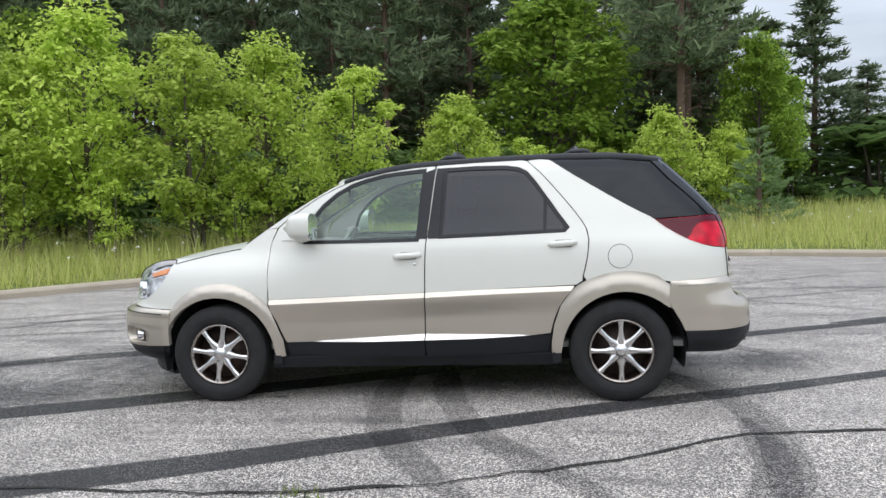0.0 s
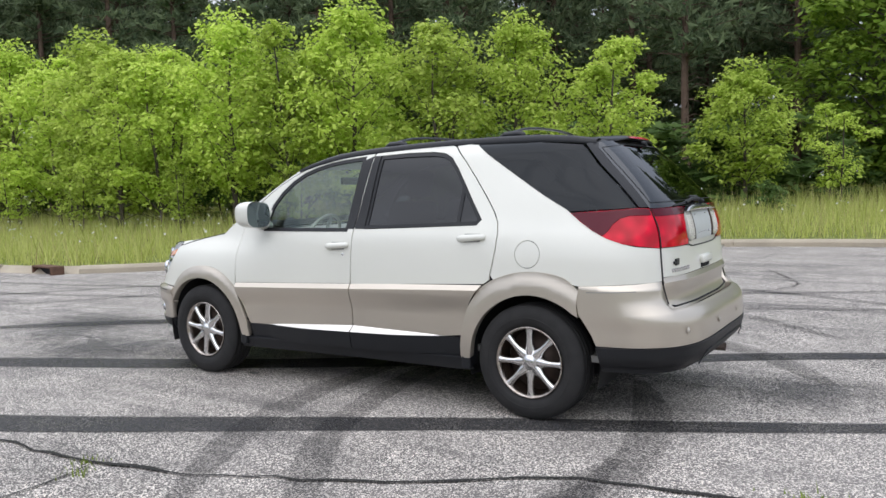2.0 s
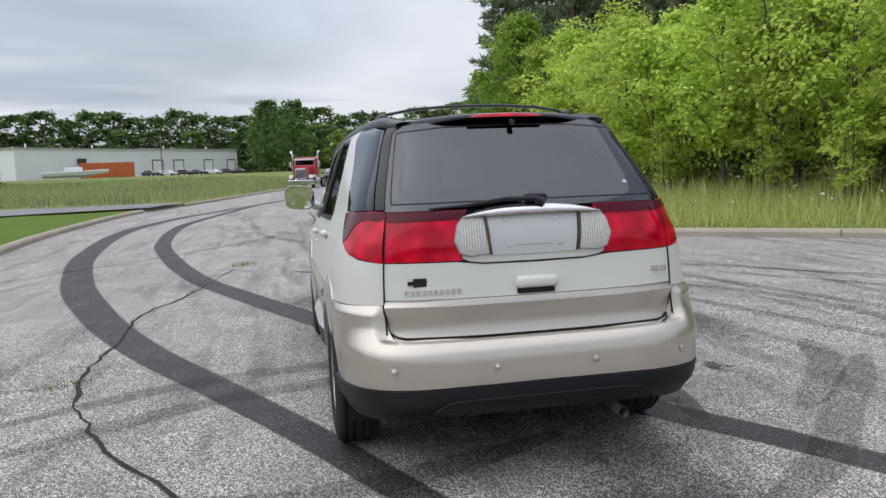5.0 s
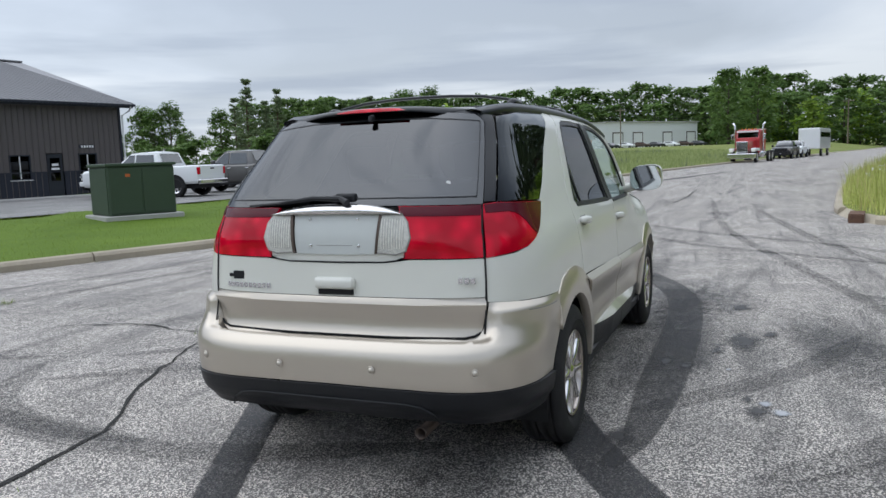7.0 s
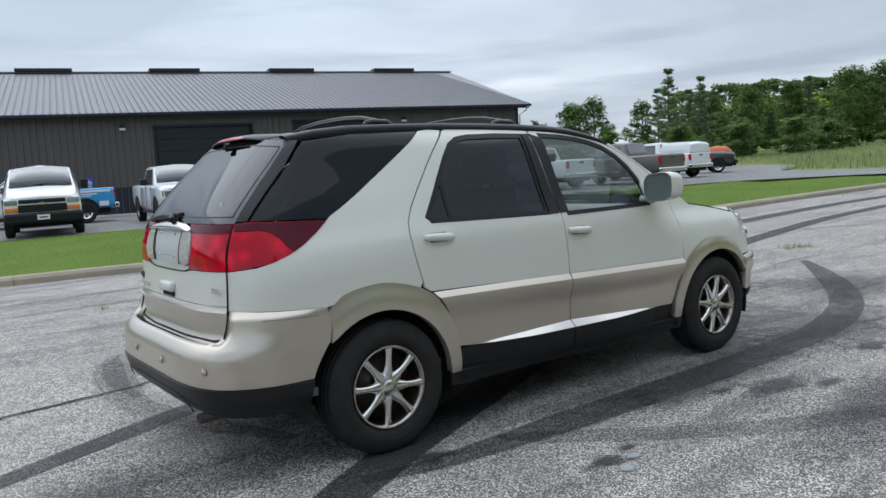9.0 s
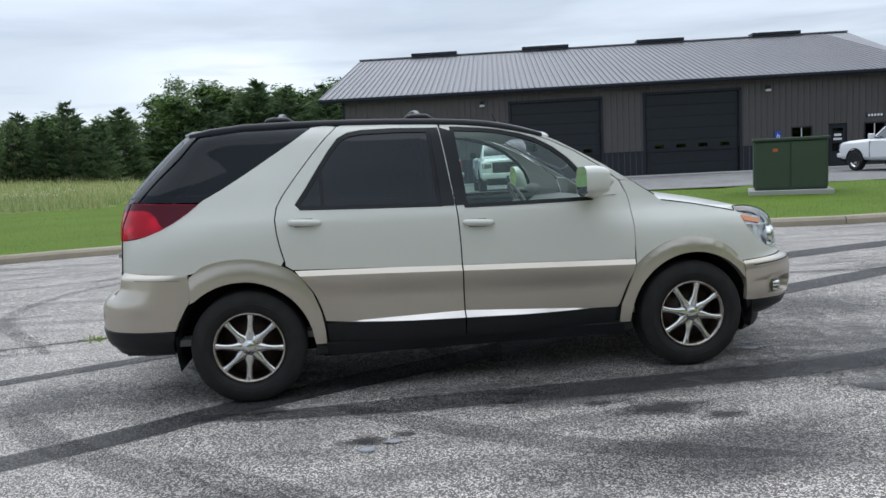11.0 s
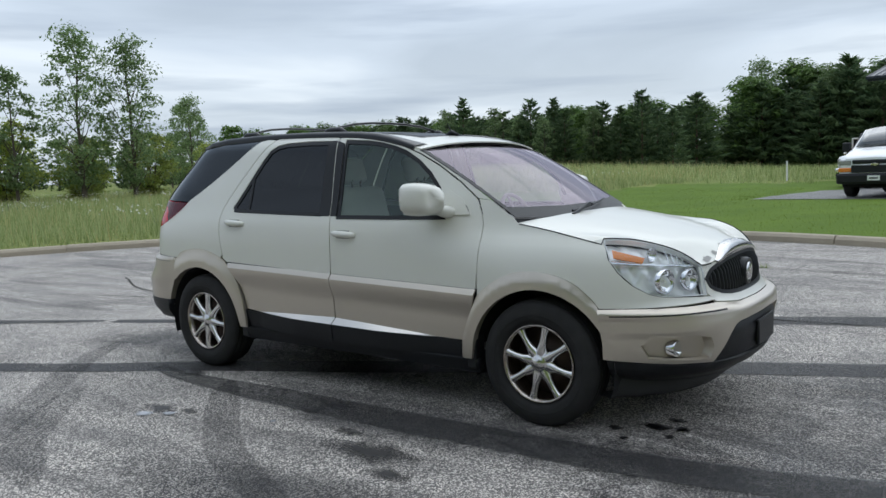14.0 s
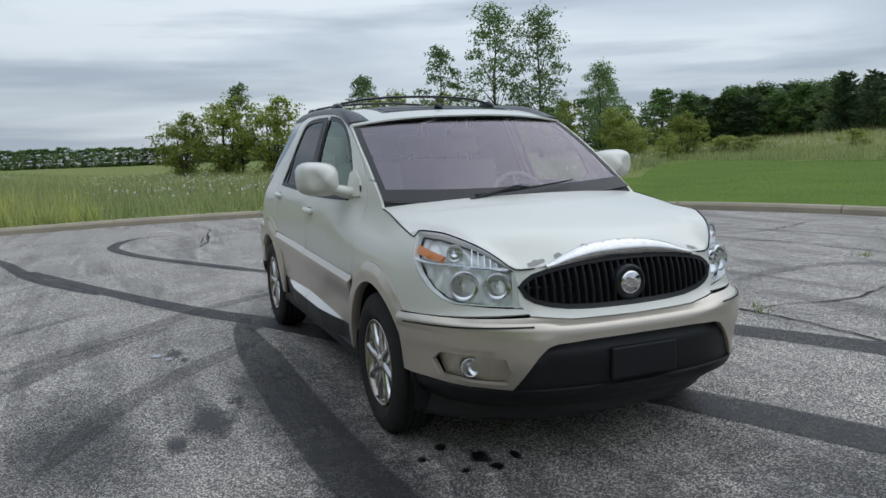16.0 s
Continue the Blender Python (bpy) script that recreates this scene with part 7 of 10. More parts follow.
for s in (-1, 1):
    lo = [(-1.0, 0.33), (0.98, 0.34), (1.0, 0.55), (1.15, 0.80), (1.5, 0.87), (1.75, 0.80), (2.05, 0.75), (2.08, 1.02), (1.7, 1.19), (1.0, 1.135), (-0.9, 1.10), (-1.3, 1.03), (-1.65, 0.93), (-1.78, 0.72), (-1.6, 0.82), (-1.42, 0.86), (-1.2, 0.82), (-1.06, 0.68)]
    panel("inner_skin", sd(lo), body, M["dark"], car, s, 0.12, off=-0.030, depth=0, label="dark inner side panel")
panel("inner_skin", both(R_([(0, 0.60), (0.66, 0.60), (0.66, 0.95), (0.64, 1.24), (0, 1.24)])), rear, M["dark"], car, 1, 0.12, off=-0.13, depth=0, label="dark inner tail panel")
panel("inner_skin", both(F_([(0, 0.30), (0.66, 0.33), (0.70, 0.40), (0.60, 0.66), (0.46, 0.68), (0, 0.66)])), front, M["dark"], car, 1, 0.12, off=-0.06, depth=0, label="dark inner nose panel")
panel("headliner", [(-0.52, -0.93), (-0.52, 0.93), (1.66, 0.93), (1.66, -0.93)], roof, M["seat"], car, 1, 0.12, off=-0.028, depth=0, label="grey headliner")
part("cabin_floor", boxes((-1.2, 2.1, -0.76, 0.76, 0.36, 0.40)), M["dash"], car, "grey cabin floor")
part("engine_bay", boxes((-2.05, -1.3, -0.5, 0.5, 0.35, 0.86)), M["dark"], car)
# dashboard
bm = bmesh.new()
rows = []
for y in np.linspace(-0.74, 0.74, 15):
    rows.append([bm.verts.new((-1.30 + 0.10 * (y / 0.74) ** 2, y, 1.085)), bm.verts.new((-1.0, y, 1.12)), bm.verts.new((-0.80, y, 1.105)), bm.verts.new((-0.74, y, 1.06)), bm.verts.new((-0.78, y, 0.80)), bm.verts.new((-0.95, y, 0.45))])
for a, b in zip(rows, rows[1:]):
    for k in range(5):
        bm.faces.new((a[k], a[k + 1], b[k + 1], b[k]))
bmesh.ops.recalc_face_normals(bm, faces=bm.faces[:])
part("dashboard", bm, M["dash"], car, "grey dashboard", True)
sw = thing("steering_wheel", "", "", pose(-0.60, -0.38, 1.06, 0, -62, 0))
sw.parent = car
part("rim", lathe(bmesh.new(), [(0.185 + 0.014 * math.cos(2 * math.pi * k / 8), 0.014 * math.sin(2 * math.pi * k / 8)) for k in range(8)], 36, "Z", close=True), M["seat"], sw, "grey leather rim", True)
part("hub", boxes((-0.05, 0.05, -0.05, 0.05, -0.05, 0.0), (-0.175, 0.175, -0.014, 0.014, -0.02, -0.005), (-0.014, 0.014, -0.175, 0.0, -0.02, -0.005), bevel=0.006), M["dash"], sw, "", True)


def car_seat(name, x, y, w):
    st = thing(name, "", "", pose(x, y, 0.40))
    st.parent = car
    part("cushion", box(bmesh.new(), -0.27, 0.25, -w, w, 0.12, 0.36, 0.06), M["seat"], st, "", True)
    m = Matrix.Translation((0.24, 0, 0.34)) @ Matrix.Rotation(radians(16), 4, "Y")
    part("backrest", box(bmesh.new(), -0.07, 0.07, -w * 0.96, w * 0.96, 0.0, 0.60, 0.055, m), M["seat"], st, "grey leather backrest", True)
    n = 1 if w < 0.35 else 2
    for k in range(n):
        yy = 0 if n == 1 else (-0.33, 0.33)[k]
        part("headrest", box(bmesh.new(), -0.045, 0.045, yy - 0.13, yy + 0.13, 0.63, 0.82, 0.04, m), M["seat"], st, "", True)
        part("headrest_post", boxes((0.15 + 0.24 - 0.006 - 0.0, 0.15 + 0.24 + 0.006, yy - 0.05, yy - 0.04, 0.88, 0.98), (0.384, 0.396, yy + 0.04, yy + 0.05, 0.88, 0.98)), M["steel"], st)
    return st


car_seat("front_seat", -0.10, -0.38, 0.26)
car_seat("front_seat", -0.10, 0.38, 0.26)
car_seat("rear_seat", 0.78, 0, 0.66)
part("cabin_mirror", box(bmesh.new(), -0.62, -0.59, -0.12, 0.12, 1.46, 1.52, 0.012), M["black"], car, "black cabin mirror", True)

# ---------------------------------------------------------------- dark metal shed and what stands before it
SHED = pose(0.9, -36.1, 0.0, 0, 0, 168.65)


def ribs(bm, x0, x1, step, z0, z1, holes, w=0.03, d=0.02):
    x = x0
    while x < x1:
        spans = [(z0, z1)]
        for hx0, hx1, hz0, hz1 in holes:
            if hx0 - 0.05 < x < hx1 + 0.05:
                nxt = []
                for a, b in spans:
                    if hz0 > a:
                        nxt.append((a, min(b, hz0)))
                    if hz1 < b:
                        nxt.append((max(a, hz1), b))
                spans = [(a, b) for a, b in nxt if b - a > 0.03]
        for a, b in spans:
            box(bm, x - w / 2, x + w / 2, -d, 0.004, a, b)
        x += step
    return bm


def walled(parent, name, mat, label, x0, x1, z0, z1, holes, y=0.0, t=0.15):
    """A wall standing on x, in panels round its openings."""
    def box(bm, *a):
        part(name, boxes(a), mat, parent, label)
    bm = None
    xs = sorted({x0, x1, *[h[0] for h in holes], *[h[1] for h in holes]})
    for a, b in zip(xs, xs[1:]):
        m = (a + b) / 2
        cuts = sorted((h[2], h[3]) for h in holes if h[0] < m < h[1])
        z = z0
        for c0, c1 in cuts:
            if c0 > z:
                box(bm, a, b, y, y + t, z, c0)
            z = max(z, c1)
        if z < z1:
            box(bm, a, b, y, y + t, z, z1)


def shed():
    sh = thing("metal_shed", "long charcoal steel shed with a pale grey ribbed roof", "building", SHED)
    holes = [(9.15, 13.75, 0.0, 4.25), (16.0, 20.7, 0.0, 4.32), (4.2, 5.35, 1.15, 2.2), (23.25, 24.3, 1.1, 2.32), (25.1, 26.0, 0.0, 2.38), (26.82, 27.87, 1.15, 2.36)]
    low = [(a, b, max(c, 0.0), d) for a, b, c, d in holes]
    walled(sh, "wall_panel", M["wall"], "charcoal ribbed steel wall", 0.4, 29.4, 1.45, 4.98, [(a, b, max(c, 1.45), d) for a, b, c, d in holes if d > 1.45])
    walled(sh, "base_panel", M["band"], "black steel wall base", 0.4, 29.4, 0.1, 1.45, [(a, b, c, min(d, 1.45)) for a, b, c, d in holes if c < 1.45], -0.012)
    ob = part("wall_ribs", ribs(bmesh.new(), 0.5, 29.4, 0.3, 0.15, 4.95, holes), M["wall"], sh, "pressed wall ribs")
    ob["kind"] = "stuff"
    for x0, x1 in ((0.4, 0.55), (29.25, 29.4)):
        bm = bmesh.new()
        vs_ = [bm.verts.new((x, y, z)) for x in (x0, x1) for y, z in ((0.15, 0.1), (26.2, 0.1), (26.2, 4.95), (13.2, 8.45), (0.15, 4.95))]
        bm.faces.new(vs_[:5])
        bm.faces.new(vs_[5:][::-1])
        for k in range(5):
            bm.faces.new((vs_[k], vs_[(k + 1) % 5], vs_[5 + (k + 1) % 5], vs_[5 + k]))
        bmesh.ops.recalc_face_normals(bm, faces=bm.faces[:])
        part("gable_wall", bm, M["wall"], sh, "charcoal gable wall")
    part("back_wall", boxes((0.4, 29.4, 26.05, 26.2, 0.1, 4.95)), M["wall"], sh)
    for sgn, y0, y1 in ((1, -0.55, 13.2), (-1, 26.75, 13.2)):
        bm = bmesh.new()
        v = [bm.verts.new((x, y, z)) for z_ in (0, 0.09) for x, y, z in ((-0.75, y0, 4.86 + z_), (30.0, y0, 4.86 + z_), (31.6, y1, 8.52 + z_), (-0.75, y1, 8.52 + z_))]
        for f in ((0, 1, 2, 3), (7, 6, 5, 4), (0, 4, 5, 1), (1, 5, 6, 2), (2, 6, 7, 3), (3, 7, 4, 0)):
            bm.faces.new([v[i] for i in f])
        bmesh.ops.recalc_face_normals(bm, faces=bm.faces[:])
        rf = part("roof_slope", bm, M["roof"], sh, "pale grey ribbed steel roof")
        if sgn == 1:
            bm = bmesh.new()
            k = 0
            while k * 0.3 < 30.6:
                x = -0.7 + k * 0.3
                t0, t1 = (x + 0.01, x + 0.055)
                yy = 13.2
                a = [bm.verts.new((xx, y, z)) for xx, y, z in ((t0, -0.55, 4.955), (t1, -0.55, 4.955), (t1, yy, 8.615), (t0, yy, 8.615), (x + 0.02, -0.55, 4.995), (x + 0.045, -0.55, 4.995), (x + 0.045, yy, 8.655), (x + 0.02, yy, 8.655))]
                for f in ((4, 5, 6, 7), (0, 4, 7, 3), (1, 2, 6, 5), (0, 1, 5, 4)):
                    bm.faces.new([a[i] for i in f])
                k += 1
            bmesh.ops.recalc_face_normals(bm, faces=bm.faces[:])
            rb = part("roof_seam", bm, M["roof"], sh, "raised roof seams")
            rb["kind"] = "stuff"
    part("ridge_cap", boxes((-0.75, 31.6, 12.9, 13.5, 8.58, 8.68), bevel=0.03), M["roof"], sh)
    for c in (4.4, 11.9, 19.5, 27.0):
        part("ridge_vent", boxes((c - 1.55, c + 1.55, 12.75, 13.65, 8.66, 8.86), bevel=0.03), M["band"], sh, "black ridge vent")
    part("gutter", boxes((-0.75, 30.0, -0.68, -0.55, 4.80, 4.93), bevel=0.02), M["band"], sh, "black gutter")
    part("fascia", boxes((-0.7, 29.9, -0.55, -0.52, 4.72, 4.88), (0.0, 29.8, -0.5, 0.0, 4.83, 4.86)), M["band"], sh)
    part("downpipe", tube(bmesh.new(), [(29.75, -0.6, 4.82), (29.75, -0.45, 4.6), (29.5, -0.1, 4.35), (29.5, -0.1, 0.2)], 0.05, 8), M["signwhite"], sh, "pale downpipe")
    part("wall_trim", boxes((0.38, 0.50, -0.04, 0.0, 0.1, 4.95), (29.3, 29.44, -0.04, 0.0, 0.1, 4.95), (0.4, 29.4, -0.035, -0.012, 1.43, 1.48)), M["band"], sh)
    # roller doors in sections, a row of small lights in one of them
    for x0, x1, top in ((9.15, 13.75, 4.25), (16.0, 20.7, 4.32)):
        d = part("garage_door", boxes((x0, x1, 0.16, 0.2, 0.15, top)), M["door"], sh, "black sectional garage door")
        n = 7
        h_ = (top - 0.2) / n
        for k in range(n):
            part("door_section", box(bmesh.new(), x0 + 0.06, x1 - 0.06, 0.10, 0.16, 0.2 + k * h_ + 0.008, 0.2 + (k + 1) * h_ - 0.008, 0.012), M["door"], d)
        for k in range(4):
            c = x0 + 0.7 + k * (x1 - x0 - 1.4) / 3
            z = 0.2 + 2.5 * h_
            part("door_light", box(bmesh.new(), c - 0.24, c + 0.24, 0.085, 0.11, z - 0.10, z + 0.10, 0.02), M["tint"], d, "small dark door light")
        part("door_frame", boxes((x0 - 0.12, x0, -0.03, 0.12, 0.1, top + 0.12), (x1, x1 + 0.12, -0.03, 0.12, 0.1, top + 0.12), (x0 - 0.12, x1 + 0.12, -0.03, 0.12, top, top + 0.12)), M["band"], d)
    for x0, x1, z0, z1 in ((4.2, 5.35, 1.15, 2.2), (23.25, 24.3, 1.1, 2.32), (26.82, 27.87, 1.15, 2.36)):
        w = thing("window", "", "")
        w.parent = sh
        part("pane", boxes((x0, x1, 0.05, 0.07, z0, z1)), M["tint"], w, "dark window pane")
        part("room_dark", boxes((x0, x1, 0.14, 0.16, z0, z1)), M["dark"], w)
        part("frame", boxes((x0, x0 + 0.06, -0.03, 0.06, z0, z1), (x1 - 0.06, x1, -0.03, 0.06, z0, z1), (x0, x1, -0.03, 0.06, z1 - 0.06, z1), (x0, x1, -0.03, 0.06, z0, z0 + 0.05)), M["band"], w)
        part("mullion", boxes(((x0 + x1) / 2 - 0.015, (x0 + x1) / 2 + 0.015, -0.01, 0.06, z0, z1)), M["signwhite"], w, "pale mullion")
        part("sill", boxes((x0 - 0.03, x1 + 0.03, -0.06, 0.04, z0 - 0.03, z0)), M["signwhite"], w)
    dr_ = thing("door", "", "")
    dr_.parent = sh
    part("door_leaf", boxes((25.14, 25.96, 0.03, 0.08, 0.22, 2.34), bevel=0.01), M["door"], dr_, "black glazed entrance door")
    part("door_glass", boxes((25.3, 25.8, 0.015, 0.035, 1.0, 2.15)), M["tint"], dr_)
    part("door_sheet", boxes((25.38, 25.72, 0.008, 0.016, 1.75, 1.87), (25.34, 25.76, 0.008, 0.016, 1.55, 1.66)), M["signwhite"], dr_, "white notices on the door glass")
    for x in (7.7, 22.1):
        lm = thing("wall_lamp", "", "")
        lm.parent = sh
        part("housing", boxes((x - 0.12, x + 0.12, -0.16, 0.0, 4.28, 4.44), bevel=0.03), M["band"], lm)
        part("diffuser", boxes((x - 0.13, x + 0.13, -0.2, -0.03, 4.16, 4.27), bevel=0.02), M["signwhite"], lm, "white lamp glass")
    for x, z in ((6.05, 1.8), (22.6, 1.9)):
        sg = thing("parking_sign", "", "")
        sg.parent = sh
        part("board", boxes((x - 0.15, x + 0.15, -0.05, -0.03, z - 0.24, z + 0.24)), M["signblue"], sg, "blue accessible parking sign")
        bm = lathe(bmesh.new(), [(0.055, -0.003), (0.085, -0.003), (0.085, 0.0), (0.055, 0.0)], 18, "Y", (x + 0.01, -0.051, z - 0.03), close=True)
        box(bm, x - 0.035, x - 0.01, -0.055, -0.051, z - 0.01, z + 0.13)
        box(bm, x - 0.035, x + 0.07, -0.055, -0.051, z - 0.02, z + 0.005)
        part("symbol", bm, M["signwhite"], sg, "white wheelchair symbol shape")
        part("lettering_bar", boxes((x - 0.1, x + 0.1, -0.055, -0.05, z - 0.205, z - 0.165)), M["signwhite"], sg)
    ns = part("number_sign", boxes((26.9, 27.75, -0.04, -0.02, 2.62, 2.80)), M["band"], sh, "dark sign with pale bars")
    part("sign_bars", boxes(*[(27.0 + k * 0.15, 27.1 + k * 0.15, -0.05, -0.04, 2.65, 2.77) for k in range(5)]), M["signwhite"], ns)
    return sh


shed()
bm = bmesh.new()
for x0, x1 in [(0.6 + 3.1 * k, 0.6 + 3.1 * k + 3.08) for k in range(9)]:
    box(bm, x0, x1, -1.7, -0.03, 0.12, 0.245, 0.01)
ob = part("apron", bm, M["concrete"])
ob.matrix_basis = SHED
tagged(ob, "pale concrete strip along the foot of the shed", "pavement", kind="structure")


# green utility cabinet on the lawn
def utility_cabinet(m):
    c = thing("utility_cabinet", "dark green steel utility cabinet on a concrete pad on the lawn", "cabinet", m)
    part("pad", box(bmesh.new(), -1.0, 1.0, -0.9, 0.9, -0.1, 0.1, 0.02), M["concrete"], c, "concrete pad")
    part("body", box(bmesh.new(), -0.85, 0.85, -0.75, 0.75, 0.1, 1.35, 0.03), M["green"], c)
    part("lid", box(bmesh.new(), -0.9, 0.9, -0.8, 0.8, 1.35, 1.43, 0.02), M["green"], c)
    for s in (-1, 1):
        part("door", box(bmesh.new(), 0.02 if s > 0 else -0.82, 0.82 if s > 0 else -0.02, 0.75, 0.77, 0.16, 1.30, 0.008), M["green"], c)
        part("side_door", box(bmesh.new(), s * 0.86 - 0.012, s * 0.86 + 0.012, -0.68, 0.68, 0.16, 1.30, 0.006), M["green"], c)
    part("label_plate", boxes((0.3, 0.42, 0.77, 0.775, 1.08, 1.16)), M["orange"], c, "small yellow warning label")
    return c


utility_cabinet(pose(-10.9, -13.6, 0.18, 0, 0, -28))


# ---------------------------------------------------------------- other vehicles
def road_wheel(parent, x, y, r, s):
    w = thing("wheel", "", "", pose(x, y, r, 0, 0, 0 if s < 0 else 180))
    w.parent = parent
    part("tyre", lathe(bmesh.new(), [(r * 0.6, -0.09), (r * 0.72, -0.13), (r * 0.9, -0.135), (r * 0.985, -0.11), (r, -0.07), (r, 0.07), (r * 0.985, 0.11), (r * 0.72, 0.12)], 32, "Y"), M["rubber"], w, "", True)
    part("rim", lathe(bmesh.new(), [(0.0, -0.10), (r * 0.16, -0.105), (r * 0.2, -0.085), (r * 0.5, -0.075), (r * 0.56, -0.10), (r * 0.62, -0.115), (r * 0.64, -0.09)], 24, "Y"), M["chrome"], w, "", True)
    for k in range(6):
        a = 2 * math.pi * k / 6
        b = boxes((-0.035, 0.035, -0.082, -0.074, r * 0.28, r * 0.47))
        bmesh.ops.transform(b, matrix=Matrix.Rotation(a, 4, "Y"), verts=b.verts[:])
        part("slot", b, M["dark"], w)
    return w


def skin(parent, name, sections, mat, label="", smooth=False, ends=True):
    """A closed hull through cross-sections, each (x, [(y, z), ...]) for one half."""
    bm = bmesh.new()
    rows = []
    for x, half in sections:
        rows.append([bm.verts.new((x, y, z)) for y, z in half] + [bm.verts.new((x, -y, z)) for y, z in half[::-1]])
    n = len(rows[0])
    for a, b in zip(rows, rows[1:]):
        for k in range(n):
            bm.faces.new((a[k], a[(k + 1) % n], b[(k + 1) % n], b[k]))
    if ends:
        bm.faces.new(rows[0])
        bm.faces.new(rows[-1][::-1])
    bmesh.ops.recalc_face_normals(bm, faces=bm.faces[:])
    es = [e for e in bm.edges if len(e.link_faces) == 2 and e.calc_face_angle(0) > 0.5]
    bmesh.ops.bevel(bm, geom=es, offset=0.035, segments=2, affect="EDGES", profile=0.6, clamp_overlap=True)
    return part(name, bm, mat, parent, label)


def hull(parent, name, sections, mat, label="", angle=32):
    """A closed shell through cross-sections (x, [(y, z), ...]) of one half each, mirrored, with soft shading."""
    bm = bmesh.new()
    rows = []
    for x, half in sections:
        rows.append([bm.verts.new((x, y, z)) for y, z in half] + [bm.verts.new((x, -y, z)) for y, z in half[::-1] if y > 1e-4])
    n = len(rows[0])
    for a, b in zip(rows, rows[1:]):
        for k in range(n):
            bm.faces.new((a[k], a[(k + 1) % n], b[(k + 1) % n], b[k]))
    bm.faces.new(rows[0])
    bm.faces.new(rows[-1][::-1])
    bmesh.ops.recalc_face_normals(bm, faces=bm.faces[:])
    es = [e for e in bm.edges if len(e.link_faces) == 2 and e.calc_face_angle(0) > 0.45]
    bmesh.ops.bevel(bm, geom=es, offset=0.03, segments=2, affect="EDGES", profile=0.6, clamp_overlap=True)
    me = finish(bm, name, mat, True)
    me.set_sharp_from_angle(angle=radians(angle))
    return part(name, me, mat, parent, label)


def pane(parent, name, quad, mat, label=""):
    """A glass sheet with thickness over four corners."""
    bm = bmesh.new()
    v = [Vector(p) for p in quad]
    n = (v[1] - v[0]).cross(v[2] - v[0]).normalized() * 0.012
    a, b = [bm.verts.new(p) for p in v], [bm.verts.new(p - n) for p in v]
    bm.faces.new(a)
    bm.faces.new(b[::-1])
    for k in range(4):
        bm.faces.new((a[k], b[k], b[(k + 1) % 4], a[(k + 1) % 4]))
    bmesh.ops.recalc_face_normals(bm, faces=bm.faces[:])
    return part(name, bm, mat, parent, label)


def bowed_pane(parent, name, base, top, bow0, bow1, mat, label=""):
    """A windscreen bowed across; base and top are (x, half width, z)."""
    bm = bmesh.new()
    rows = []
    for (x, w, z), bow in ((base, bow0), (tuple((a + b) / 2 for a, b in zip(base, top)), (bow0 + bow1) / 2), (top, bow1)):
        rows.append([(x + 0.5 * bow * (1 - f * f), w * f, z + bow * (1 - f * f)) for f in np.linspace(-1, 1, 9)])
    out = [[bm.verts.new(p) for p in r_] for r_ in rows]
    back = [[bm.verts.new((p[0] - 0.012, p[1], p[2] - 0.012)) for p in r_] for r_ in rows]
    for g_ in (out, back):
        for a, b in zip(g_, g_[1:]):
            for k in range(8):
                bm.faces.new((a[k], a[k + 1], b[k + 1], b[k]))
    rim_ = lambda g_: g_[0] + [r_[-1] for r_ in g_[1:]] + g_[-1][-2::-1] + [r_[0] for r_ in g_[-2:0:-1]]
    a, b = rim_(out), rim_(back)
    for k in range(len(a)):
        bm.faces.new((a[k], a[(k + 1) % len(a)], b[(k + 1) % len(a)], b[k]))
    bmesh.ops.recalc_face_normals(bm, faces=bm.faces[:])
    return part(name, bm, mat, parent, label, True)


def span(s, a, b):
    return min(s * a, s * b), max(s * a, s * b)


def wheel_arch(v, x, s, y, r, z):
    """A dark arched opening with a raised lip."""
    bm = bmesh.new()
    arc = [(x + r * math.cos(radians(t)), z + r * math.sin(radians(t))) for t in range(-14, 195, 11)]
    f = bm.faces.new([bm.verts.new((px, s * y, pz)) for px, pz in arc])
    bmesh.ops.extrude_face_region(bm, geom=[f])
    for q in bm.verts[:len(arc)]:
        q.co.y -= s * 0.06
    bmesh.ops.recalc_face_normals(bm, faces=bm.faces[:])
    w = part("wheel_well", bm, M["dark"], v, "dark wheel well")
    part("arch_lip", tube(bmesh.new(), [(x + (r + 0.01) * math.cos(radians(t)), s * (y + 0.002), z + (r + 0.01) * math.sin(radians(t))) for t in range(-10, 191, 10)], 0.016, 5), M["black"], w)


